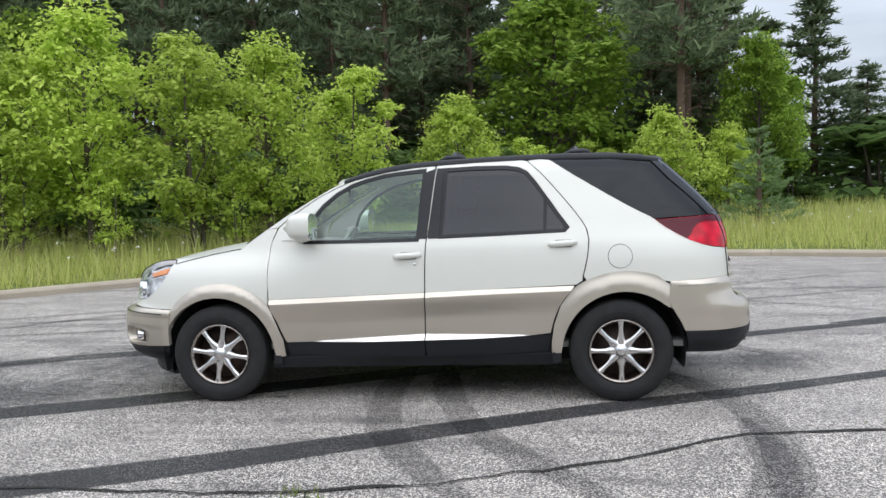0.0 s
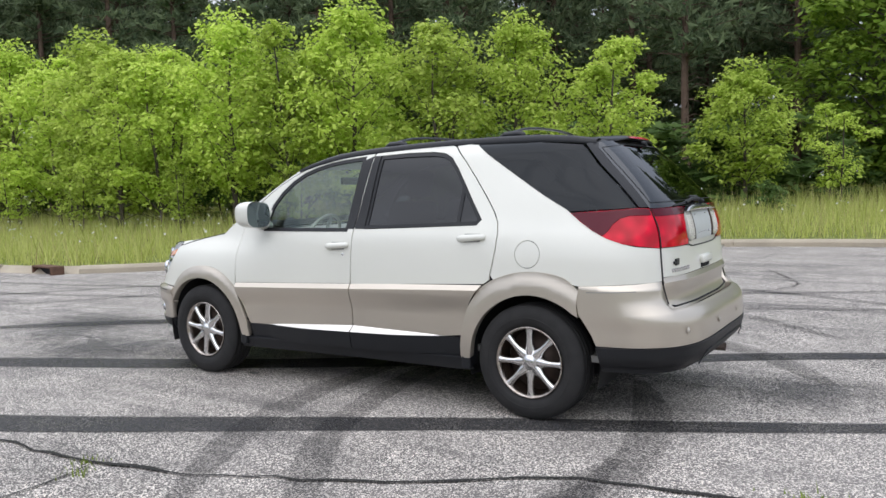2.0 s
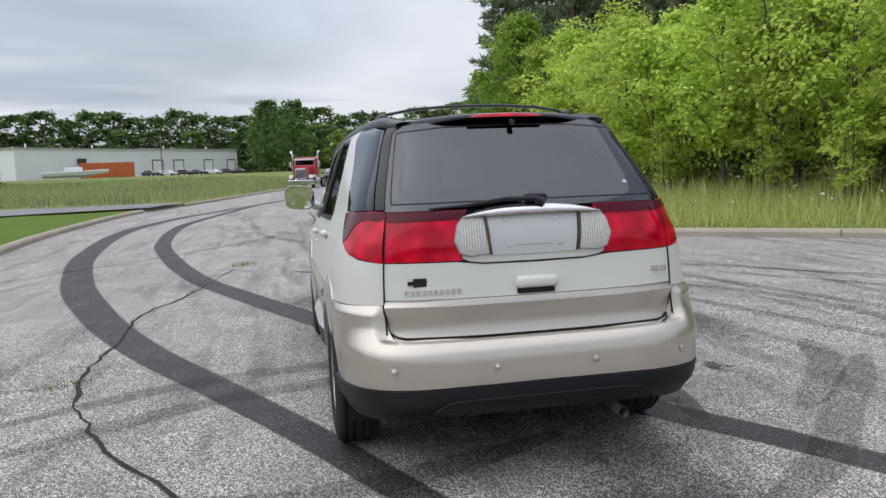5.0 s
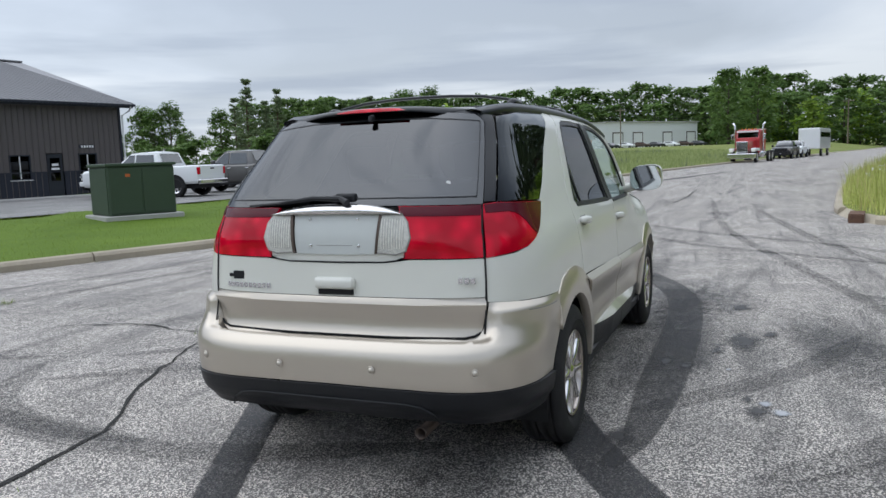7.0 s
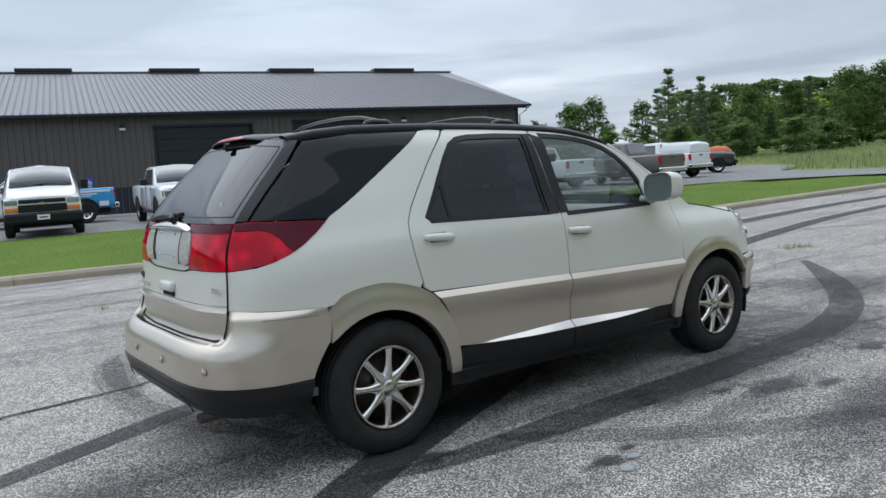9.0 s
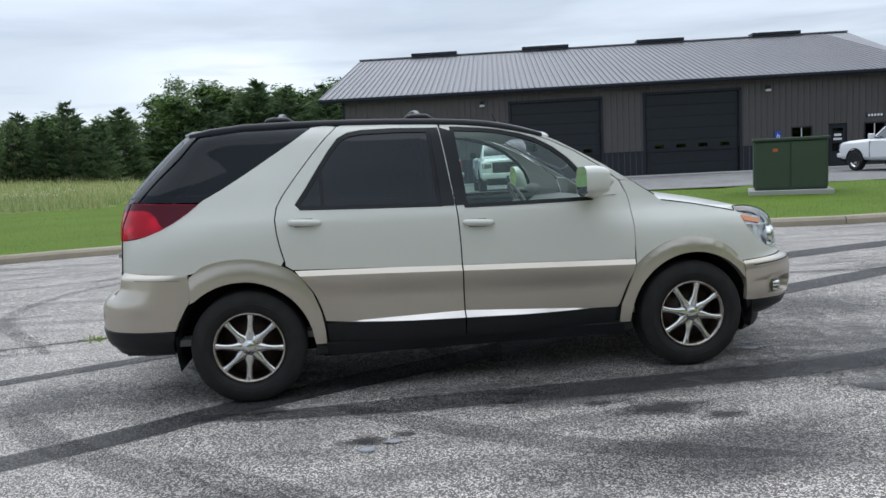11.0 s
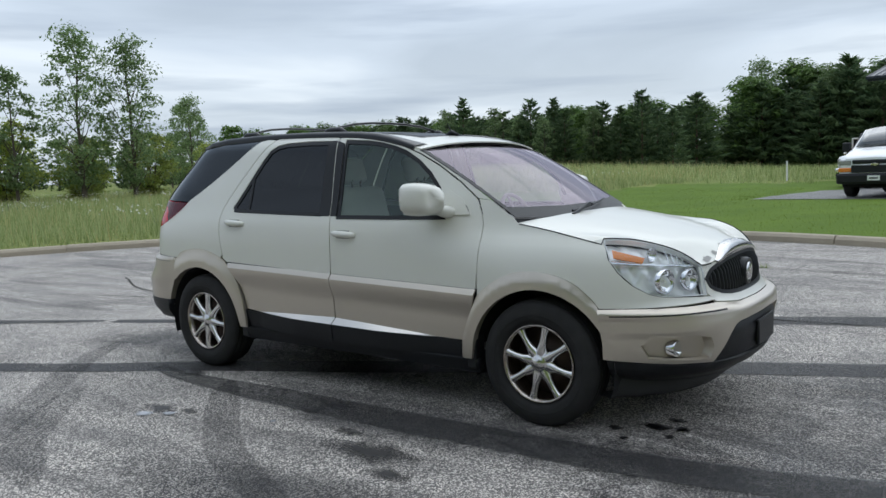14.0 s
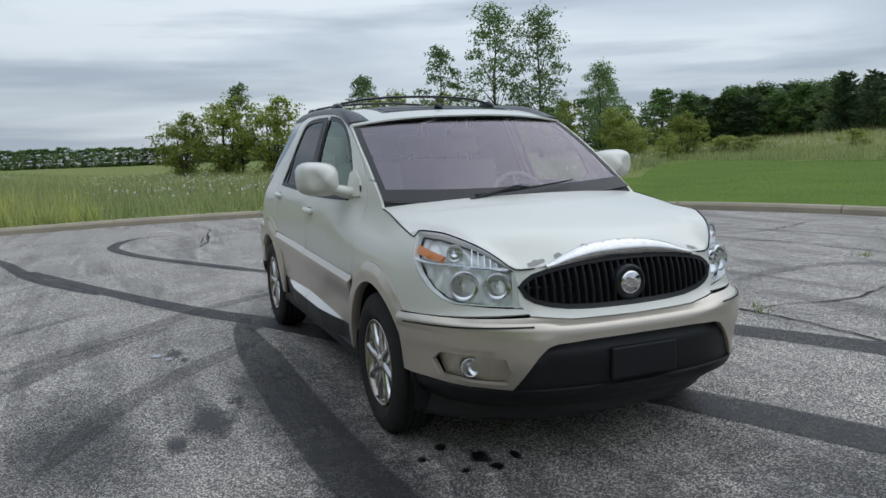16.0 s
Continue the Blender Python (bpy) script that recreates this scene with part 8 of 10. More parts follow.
def pickup(label, m, paint, cover=None, wrap=None, grille="chrome"):
    """A full-size crew-cab pickup; its nose points along +x."""
    v = thing("pickup_truck", label, "truck", m)
    hull(v, "front_body", [(2.95, [(0.72, 0.56), (0.82, 0.64), (0.86, 0.85), (0.84, 1.08), (0.72, 1.16), (0, 1.19)]), (2.84, [(0.90, 0.50), (0.99, 0.62), (1.01, 0.85), (0.98, 1.10), (0.84, 1.20), (0, 1.23)]), (2.4, [(0.93, 0.48), (1.02, 0.60), (1.03, 0.90), (1.0, 1.14), (0.86, 1.25), (0, 1.28)]), (1.18, [(0.93, 0.44), (1.01, 0.56), (1.02, 0.90), (1.0, 1.19), (0.88, 1.29), (0, 1.34)])], paint, "bonnet and wings")
    cab = hull(v, "cab", [(1.17, [(0.93, 0.42), (1.01, 0.55), (1.02, 0.9), (1.0, 1.20), (0.92, 1.27), (0, 1.29)]), (-1.12, [(0.93, 0.42), (1.01, 0.55), (1.02, 0.9), (1.0, 1.20), (0.92, 1.27), (0, 1.29)])], paint, "crew cab")
    hull(v, "cab_roof", [(1.22, [(0.90, 1.24), (0.88, 1.28), (0.86, 1.30), (0, 1.33)]), (0.42, [(0.93, 1.24), (0.89, 1.34), (0.74, 1.87), (0, 1.93)]), (-0.30, [(0.93, 1.24), (0.89, 1.34), (0.74, 1.91), (0, 1.96)]), (-0.86, [(0.93, 1.24), (0.89, 1.34), (0.76, 1.88), (0, 1.93)]), (-1.10, [(0.92, 1.24), (0.89, 1.30), (0.84, 1.36), (0, 1.40)])], paint, "cab roof")
    bed = hull(v, "bed", [(-1.15, [(0.94, 0.50), (1.01, 0.60), (1.02, 0.90), (1.01, 1.24), (0.95, 1.30), (0, 1.30)]), (-2.86, [(0.94, 0.55), (1.01, 0.64), (1.02, 0.90), (1.01, 1.25), (0.95, 1.31), (0, 1.31)]), (-2.95, [(0.90, 0.60), (0.97, 0.68), (0.99, 0.90), (0.98, 1.23), (0.93, 1.29), (0, 1.29)])], wrap or paint, "load bed")
    if not cover:
        part("bed_well", boxes((-2.82, -1.22, -0.84, 0.84, 1.29, 1.318)), M["dark"], bed)
    ws = bowed_pane(v, "windscreen", (1.175, 0.80, 1.35), (0.49, 0.69, 1.885), 0.035, 0.055, M["vehicleglass"], "windscreen")
    part("wiper", tube(bmesh.new(), [(1.19, 0.05, 1.355), (1.10, -0.62, 1.42)], 0.012, 5), M["black"], ws)
    pane(v, "rear_window", ((-1.095, 0.66, 1.44), (-1.095, -0.66, 1.44), (-0.90, -0.62, 1.84), (-0.90, 0.62, 1.84)), M["vehicleglass"])
    for s in (-1, 1):
        for quad in (((0.22, 1.30), (0.98, 1.30), (0.46, 1.80), (0.22, 1.81)), ((-0.80, 1.30), (0.14, 1.30), (0.14, 1.81), (-0.72, 1.80))):
            q = [(x, s * (0.922 - 0.285 * (z - 1.27)), z) for x, z in quad]
            pane(v, "side_window", q if s > 0 else q[::-1], M["vehicleglass"])
        y0, y1 = span(s, 1.05, 1.28)
        mr = part("door_mirror", box(bmesh.new(), 0.80, 0.93, y0, y1, 1.28, 1.50, 0.035), M["black"] if grille != "chrome" or wrap else paint, v)
        part("mirror_arm", tube(bmesh.new(), [(0.84, s * 0.94, 1.32), (0.85, s * 1.08, 1.36)], 0.03, 6), M["black"], mr)
        y0, y1 = span(s, 0.64, 0.96)
        hd_ = part("headlamp", box(bmesh.new(), 2.74, 2.955, y0, y1, 0.90, 1.10, 0.03), M["lampglass"], v, "dark-rimmed headlamp")
        y0, y1 = span(s, 0.66, 0.94)
        part("light_strip", boxes((2.955, 2.965, y0, y1, 1.06, 1.085), (2.945, 2.962, *span(s, 0.90, 0.93), 0.82, 1.06), bevel=0.003), M["whitelens"], hd_, "pale running light strip")
        part("fog_pocket", box(bmesh.new(), 2.86, 2.975, *span(s, 0.82, 0.95), 0.60, 0.72, 0.02), M["black"], v)
        part("tail_lamp", box(bmesh.new(), -2.975, -2.84, *span(s, 0.84, 1.0), 0.92, 1.22, 0.02), M["red"], v)
        for x in (0.185, -0.80, 1.12):
            part("door_seam", boxes((x - 0.005, x + 0.005, *span(s, 1.0, 1.026), 0.55, 1.22)), M["dark"], cab)
        for x in (0.02, -0.95):
            part("door_handle", box(bmesh.new(), x, x + 0.2, *span(s, 1.015, 1.05), 1.10, 1.135, 0.01), M["black"] if grille == "black" else M["chrome"], cab)
        part("running_board", box(bmesh.new(), -0.9, 1.2, *span(s, 0.86, 1.03), 0.36, 0.42, 0.02), M["black"], v)
        for x in (1.95, -1.85):
            wheel_arch(v, x, s, 1.026, 0.475, 0.44)
            road_wheel(v, x, s * 0.905, 0.405, s)
    gr_ = part("grille", box(bmesh.new(), 2.90, 2.985, -0.62, 0.62, 0.76, 1.12, 0.04), M["black"], v, "large dark grille")
    for k in range(5):
        part("grille_bar", box(bmesh.new(), 2.98, 3.0, -0.58, 0.58, 0.795 + k * 0.064, 0.815 + k * 0.064, 0.006), M["steel" if grille == "dark" else "chrome" if grille == "chrome" else "black"], gr_)
    part("grille_badge", box(bmesh.new(), 2.99, 3.01, -0.16, 0.16, 0.91, 0.985, 0.01), M["black"], gr_, "plain dark badge shape")
    part("hood_vent", box(bmesh.new(), 2.52, 2.60, -0.26, 0.26, 1.272, 1.288, 0.005), M["black"], v)
    fbm = part("front_bumper", box(bmesh.new(), 2.72, 3.05, -0.99, 0.99, 0.56, 0.755, 0.05), M["black"] if grille == "black" else M["chrome"] if wrap else paint, v, "front bumper")
    part("lower_intake", box(bmesh.new(), 2.86, 3.035, -0.84, 0.84, 0.38, 0.57, 0.035), M["black"], fbm)
    part("plate", boxes((3.05, 3.062, -0.16, 0.16, 0.52, 0.65)), M["band"], fbm, "dark number plate")
    part("plate_bar", boxes((3.062, 3.066, -0.10, 0.10, 0.57, 0.61)), M["signwhite"], fbm)
    part("rear_bumper", box(bmesh.new(), -3.10, -2.9, -0.98, 0.98, 0.52, 0.72, 0.04), M["chrome"], v)
    tg = part("tailgate", box(bmesh.new(), -2.985, -2.92, -0.83, 0.83, 0.76, 1.27, 0.025), paint, v)
    part("gate_handle", boxes((-2.995, -2.98, -0.14, 0.14, 1.13, 1.19)), M["black"], tg)
    part("chassis", boxes((-2.8, 2.8, -0.75, 0.75, 0.34, 0.55)), M["dark"], v)
    if cover:
        cap = hull(v, "bed_cap", [(-1.16, [(0.94, 1.31), (0.94, 1.36), (0.80, 1.86), (0, 1.92)]), (-2.80, [(0.94, 1.31), (0.94, 1.36), (0.82, 1.82), (0, 1.88)]), (-2.94, [(0.92, 1.31), (0.92, 1.36), (0.82, 1.72), (0, 1.78)])], cover, "white bed cap")
        for s in (-1, 1):
            q = [(x, s * (0.955 - 0.275 * (z - 1.36)), z) for x, z in ((-2.6, 1.46), (-1.35, 1.46), (-1.35, 1.74), (-2.6, 1.72))]
            pane(cap, "cap_window", q if s > 0 else q[::-1], M["whitewall"], "white cap window cover")
    if wrap:
        for s in (-1, 1):
            part("stripe", boxes((-2.8, -1.5, *span(s, 1.018, 1.027), 1.15, 1.23), (-2.7, -2.35, *span(s, 1.018, 1.027), 0.62, 0.80)), M["white"], bed, "white wrap stripe")
            part("lettering_bar", boxes((-2.3, -1.25, *span(s, 1.02, 1.031), 1.07, 1.11), (-2.1, -1.35, *span(s, 1.02, 1.031), 1.0, 1.03)), M["signwhite"], bed)
            part("door_panel_wrap", boxes((-0.75, 0.95, *span(s, 1.012, 1.028), 0.55, 1.06)), M["cardark"], cab, "dark wrap on the doors")
            part("letter_shape", boxes((0.52, 0.88, *span(s, 1.02, 1.034), 0.95, 1.03), (0.72, 0.86, *span(s, 1.02, 1.034), 0.66, 0.95), (0.52, 0.80, *span(s, 1.02, 1.034), 0.80, 0.87)), M["blue"], cab, "plain bright blue mark")
            part("letter_shape", boxes((0.02, 0.44, *span(s, 1.02, 1.034), 0.95, 1.03), (0.02, 0.44, *span(s, 1.02, 1.034), 0.80, 0.87), (0.02, 0.44, *span(s, 1.02, 1.034), 0.66, 0.73)), M["wrapgreen"], cab, "plain bright green mark")
    return v


def cargo_van(label, m, paint):
    """A full-size work van; its nose points along +x."""
    v = thing("cargo_van", label, "van", m)
    body_ = hull(v, "body", [(2.76, [(0.76, 0.56), (0.86, 0.64), (0.90, 0.85), (0.88, 1.03), (0.76, 1.12), (0, 1.15)]), (2.62, [(0.92, 0.48), (0.98, 0.60), (1.0, 0.85), (0.97, 1.08), (0.86, 1.20), (0, 1.23)]), (2.05, [(0.94, 0.42), (1.0, 0.55), (1.01, 0.88), (0.99, 1.19), (0.90, 1.34), (0, 1.38)]), (1.74, [(0.94, 0.42), (1.0, 0.55), (1.01, 0.90), (1.0, 1.25), (0.90, 1.42), (0, 1.46)]), (1.02, [(0.94, 0.42), (1.0, 0.55), (1.01, 0.90), (1.0, 1.27), (0.82, 1.96), (0, 2.06)]), (0.4, [(0.94, 0.42), (1.0, 0.55), (1.01, 0.90), (1.0, 1.27), (0.83, 2.0), (0, 2.10)]), (-2.55, [(0.94, 0.42), (1.0, 0.55), (1.01, 0.90), (1.0, 1.27), (0.83, 2.0), (0, 2.10)]), (-2.74, [(0.92, 0.48), (0.97, 0.6), (0.98, 0.90), (0.97, 1.27), (0.81, 1.95), (0, 2.04)])], paint, "white van body")
    ws = bowed_pane(v, "windscreen", (1.77, 0.83, 1.445), (1.11, 0.765, 1.96), 0.045, 0.08, M["vehicleglass"], "windscreen")
    for y0, y1 in ((0.05, -0.62), (0.72, 0.12)):
        part("wiper", tube(bmesh.new(), [(1.80, y0, 1.462), (1.76, (y0 + y1) / 2, 1.49), (1.72, y1, 1.515)], 0.014, 5), M["black"], ws)
    gr_ = part("grille", box(bmesh.new(), 2.66, 2.80, -0.62, 0.62, 0.72, 0.93, 0.02), M["black"], v, "black grille")
    part("upper_grille", box(bmesh.new(), 2.64, 2.79, -0.60, 0.60, 0.965, 1.08, 0.03), M["black"], gr_)
    part("badge", boxes((2.79, 2.81, -0.10, 0.10, 0.925, 0.975), (2.79, 2.812, -0.04, 0.04, 0.91, 0.99), bevel=0.004), M["chrome"], gr_, "plain pale badge shape")
    fbm = part("front_bumper", box(bmesh.new(), 2.5, 2.88, -1.0, 1.0, 0.40, 0.70, 0.06), M["black"], v, "black bumper")
    part("plate", boxes((2.88, 2.89, -0.16, 0.16, 0.50, 0.64)), M["signwhite"], fbm, "white number plate with a plain bar")
    part("plate_bar", boxes((2.89, 2.894, -0.11, 0.11, 0.55, 0.585)), M["black"], fbm)
    for s in (-1, 1):
        part("headlamp", box(bmesh.new(), 2.52, 2.775, *span(s, 0.62, 0.96), 0.93, 1.08, 0.03), M["lampglass"], v, "clear headlamp")
        part("turn_signal", box(bmesh.new(), 2.54, 2.785, *span(s, 0.62, 0.965), 0.74, 0.86, 0.02), M["amber"], v, "amber turn signal")
        q = [(x, s * (1.008 - 0.25 * (z - 1.28)), z) for x, z in ((0.62, 1.32), (1.60, 1.32), (1.20, 1.86), (0.62, 1.88))]
        pane(v, "side_window", q if s > 0 else q[::-1], M["vehicleglass"])
        mr = part("door_mirror", box(bmesh.new(), 1.46, 1.60, *span(s, 1.06, 1.27), 1.32, 1.60, 0.035), M["black"], v)
        part("mirror_arm", tube(bmesh.new(), [(1.52, s * 0.95, 1.36), (1.52, s * 1.08, 1.42)], 0.028, 6), M["black"], mr)
        for x in (0.506, 1.68, -0.99):
            part("door_seam", boxes((x - 0.006, x + 0.006, *span(s, 0.985, 1.016), 0.5, 1.3)), M["dark"], body_)
        part("door_handle", box(bmesh.new(), 0.58, 0.76, *span(s, 1.0, 1.035), 1.12, 1.16, 0.01), M["black"], body_)
        for x in (1.80, -1.65):
            wheel_arch(v, x, s, 1.016, 0.44, 0.40)
            road_wheel(v, x, s * 0.905, 0.375, s)
    part("chassis", boxes((-2.5, 2.5, -0.75, 0.75, 0.3, 0.5)), M["dark"], v)
    return v


cargo_van("white cargo van with a black bumper parked on the lot", pose(-1.0, -22.9, 0.215, 0, 0, 80), M["white"])
pickup("white pickup truck with a large dark grille parked on the lot", pose(-5.25, -23.2, 0.215, 0, 0, 83), M["white"], grille="dark")
pickup("blue and white wrapped pickup truck parked by the shed", pose(-1.35, -28.6, 0.215, 0, 0, 1), M["white"], wrap=M["blue"])
pickup("black pickup truck parked beside the drive", pose(-38.0, -26.2, 0.215, 0, 0, 132), M["cardark"], grille="black")
pickup("grey pickup truck with its tailgate to the road", pose(-25.8, -20.9, 0.215, 0, 0, 273), M["truckgrey"])
pickup("white pickup truck parked on the lot before the shed", pose(-21.6, -22.6, 0.215, 0, 0, 275), M["white"])
pickup("white pickup truck with a white bed cap on the lot", pose(-31.8, -23.6, 0.215, 0, 0, 272), M["white"], cover=M["white"])


def semi_tractor(m):
    v = thing("semi_tractor", "red long-nose semi tractor with chrome stacks on the roadside", "truck", m)
    skin(v, "bonnet", [(3.6, [(0.45, 0.95), (0.55, 1.2), (0.55, 1.85), (0.45, 1.95)]), (1.4, [(0.60, 0.95), (0.72, 1.2), (0.74, 2.05), (0.6, 2.15)])], M["truckred"], "red bonnet")
    skin(v, "cab", [(1.45, [(0.98, 0.95), (1.02, 1.2), (1.02, 2.1), (0.95, 2.2)]), (1.15, [(1.0, 0.95), (1.05, 1.2), (1.05, 2.9), (0.9, 3.0)]), (-1.1, [(1.0, 0.95), (1.05, 1.2), (1.05, 3.0), (0.9, 3.1)])], M["truckred"], "red cab")
    part("windscreen", boxes((1.2, 1.42, -0.88, 0.88, 2.2, 2.75)), M["tint"], v)
    part("visor", boxes((1.2, 1.55, -0.95, 0.95, 2.75, 2.9), bevel=0.02), M["white"], v, "pale sun visor")
    gr_ = part("grille", box(bmesh.new(), 3.58, 3.70, -0.50, 0.50, 0.95, 1.92, 0.04), M["chrome"], v, "tall chrome grille")
    for k in range(9):
        part("slat", boxes((3.70, 3.715, -0.44 + k * 0.1, -0.40 + k * 0.1, 1.02, 1.86)), M["dark"], gr_)
    part("bumper", box(bmesh.new(), 3.62, 3.92, -1.22, 1.22, 0.38, 0.85, 0.06), M["chrome"], v, "deep chrome bumper")
    for s in (-1, 1):
        part("fender", boxes((1.9, 3.5, min(s * 0.72, s * 1.18), max(s * 0.72, s * 1.18), 1.05, 1.32), bevel=0.08), M["white"], v, "pale wing")
        part("headlamp", box(bmesh.new(), 3.4, 3.62, min(s * 0.78, s * 1.14), max(s * 0.78, s * 1.14), 0.98, 1.22, 0.04), M["whitelens"], v)
        part("exhaust_stack", tube(bmesh.new(), [(1.0, s * 1.22, 1.0), (1.0, s * 1.22, 3.1), (1.0, s * 1.28, 3.4), (0.95, s * 1.42, 3.65)], 0.09, 12), M["chrome"], v, "chrome exhaust stack", True)
        part("mirror", boxes((1.2, 1.3, s * 1.4 - 0.12, s * 1.4 + 0.12, 2.1, 2.6), bevel=0.03), M["chrome"], v)
        part("tank", lathe(bmesh.new(), [(0.0, -0.8), (0.32, -0.8), (0.32, 0.8), (0.0, 0.8)], 18, "X", (0.0, s * 0.85, 0.75)), M["chrome"], v, "", True)
        for x in (2.7, -2.6, -3.9):
            road_wheel(v, x, s * 1.0, 0.52, s)
    part("frame", boxes((-5.0, 3.4, -0.45, 0.45, 0.7, 0.95)), M["dark"], v)
    for k in range(5):
        part("marker_lamp", boxes((0.9, 1.0, -0.6 + 0.3 * k - 0.05, -0.55 + 0.3 * k, 3.02, 3.12)), M["amber"], v)
    return v


def skid_loader(m):
    """A small loader seen from behind: red body, pale cage, four wheels."""
    v = thing("skid_loader", "small red and white skid loader standing in the grass", "loader", m)
    hull(v, "body", [(1.0, [(0.55, 0.35), (0.62, 0.45), (0.62, 0.95), (0, 1.0)]), (-0.9, [(0.55, 0.35), (0.66, 0.45), (0.66, 1.15), (0, 1.2)]), (-1.25, [(0.5, 0.45), (0.6, 0.55), (0.58, 1.0), (0, 1.05)])], M["truckred"], "red engine cover")
    cage = part("cage", boxes((-0.6, 0.7, -0.6, 0.6, 1.9, 1.98), bevel=0.02), M["signwhite"], v, "white roll cage")
    for x in (-0.55, 0.65):
        for y in (-0.55, 0.55):
            part("cage_post", tube(bmesh.new(), [(x, y, 1.0), (x, y, 1.92)], 0.05, 6), M["signwhite"], cage)
    part("cab_dark", boxes((-0.5, 0.6, -0.5, 0.5, 1.0, 1.88)), M["dark"], v, "dark cab interior")
    for s in (-1, 1):
        part("lift_arm", tube(bmesh.new(), [(-1.1, s * 0.82, 1.0), (-0.9, s * 0.82, 1.45), (0.6, s * 0.82, 1.15), (1.5, s * 0.82, 0.4)], 0.08, 6), M["signwhite"], v)
        part("tail_lamp", boxes((-1.27, -1.24, *span(s, 0.42, 0.54), 0.75, 0.85)), M["red"], v)
        for x in (-0.62, 0.55):
            road_wheel(v, x, s * 0.78, 0.4, s)
    hull(v, "bucket", [(1.9, [(0.9, 0.1), (0.92, 0.14), (0.92, 0.2), (0, 0.22)]), (1.4, [(0.9, 0.1), (0.92, 0.2), (0.92, 0.6), (0, 0.62)])], M["steel"], "steel bucket")
    return v


skid_loader(pose(3.6, -50.0, ground_height(3.6, -50.0), 0, 0, 262))
semi_tractor(pose(-74.0, 1.3, 0.0, 0, 0, -12))
pickup("dark grey pickup truck parked behind the red semi tractor", pose(-88, 4.7, 0.0, 0, 0, -11), M["cardark"], grille="black")
pickup("silver pickup truck parked on the roadside", pose(-95, 6.0, 0.0, 0, 0, -11), M["whitewall"])
pickup("red pickup truck on the far road", pose(-128, 24.5, 0.0, 0, 0, 168), M["truckred"])
bx = thing("box_trailer", "white box trailer with a window band on the roadside", "trailer", pose(-104, 8.6, 0.0, 0, 0, -11))
part("body", box(bmesh.new(), -5, 5, -1.2, 1.2, 0.9, 3.4, 0.1), M["white"], bx)
part("window_band", boxes((-4.5, 4.5, -1.21, 1.21, 2.3, 2.9)), M["tint"], bx)
for x in (-3, 3):
    for s in (-1, 1):
        road_wheel(bx, x, s * 1.05, 0.45, s)


# ---------------------------------------------------------------- far white hall, poles, roadside signs
def far_hall():
    h_ = thing("white_hall", "long low white metal hall beyond the meadow", "building", pose(-176, -57, 1.9, 0, 0, 146.4))
    part("wall", boxes((0, 38, 0, 30, 0, 7.2)), M["whitewall"], h_, "pale grey metal wall")
    part("wall", boxes((38, 76.8, 0.1, 30, 0, 7.35)), M["white"], h_, "white metal wall")
    part("roof", boxes((-0.4, 38, -0.3, 30.3, 7.2, 7.42)), M["concrete"], h_, "flat pale roof")
    part("roof", boxes((38, 77.2, -0.3, 30.3, 7.35, 7.6)), M["concrete"], h_, "flat pale roof")
    for x in (41, 49, 61.5, 72):
        part("gate", boxes((x, x + 3.6, 0.02, 0.1, 0.0, 4.4)), M["signwhite"], h_, "white roller gate")
        part("gate_frame", boxes((x - 0.25, x, -0.02, 0.1, 0.0, 4.7), (x + 3.6, x + 3.85, -0.02, 0.1, 0.0, 4.7), (x, x + 3.6, -0.02, 0.1, 4.4, 4.7)), M["steel"], h_)
    for x in (8, 27, 52, 70):
        part("roof_vent", tube(bmesh.new(), [(x, 6.0, 7.3), (x, 6.0, 8.6)], 0.2, 6), M["signwhite"], h_)
    part("wall_unit", boxes((16.5, 18.5, -0.8, 0, 3.6, 5.0)), M["steel"], h_, "wall ventilator")
    part("door", boxes((24, 25.2, -0.06, 0, 0, 2.3)), M["steel"], h_)
    return h_


far_hall()
ct = thing("shipping_container", "weathered orange shipping container in the grass", "container", pose(-147, -32.6, 2.1, 0, 0, 104))
part("body", box(bmesh.new(), -4.6, 4.6, -1.25, 1.25, 0.0, 2.7, 0.04), M["orange"], ct)
for k in range(18):
    part("corrugation", boxes((-4.4 + k * 0.5, -4.2 + k * 0.5, -1.29, 1.29, 0.15, 2.5)), M["orange"], ct)
bt = thing("boat", "white motor boat laid up in the grass", "boat", pose(-138, -36.6, 1.75, 0, 0, 104))
skin(bt, "hull", [(6.0, [(0.02, 1.3), (0.05, 1.5), (0.1, 1.75), (0.05, 1.8)]), (2, [(0.3, 0.5), (0.9, 0.9), (1.2, 1.55), (1.1, 1.6)]), (-4.5, [(0.4, 0.5), (1.0, 0.8), (1.25, 1.4), (1.15, 1.45)])], M["white"], "white hull")
part("cabin", box(bmesh.new(), -1, 1.8, -0.8, 0.8, 1.5, 2.2, 0.15), M["white"], bt)
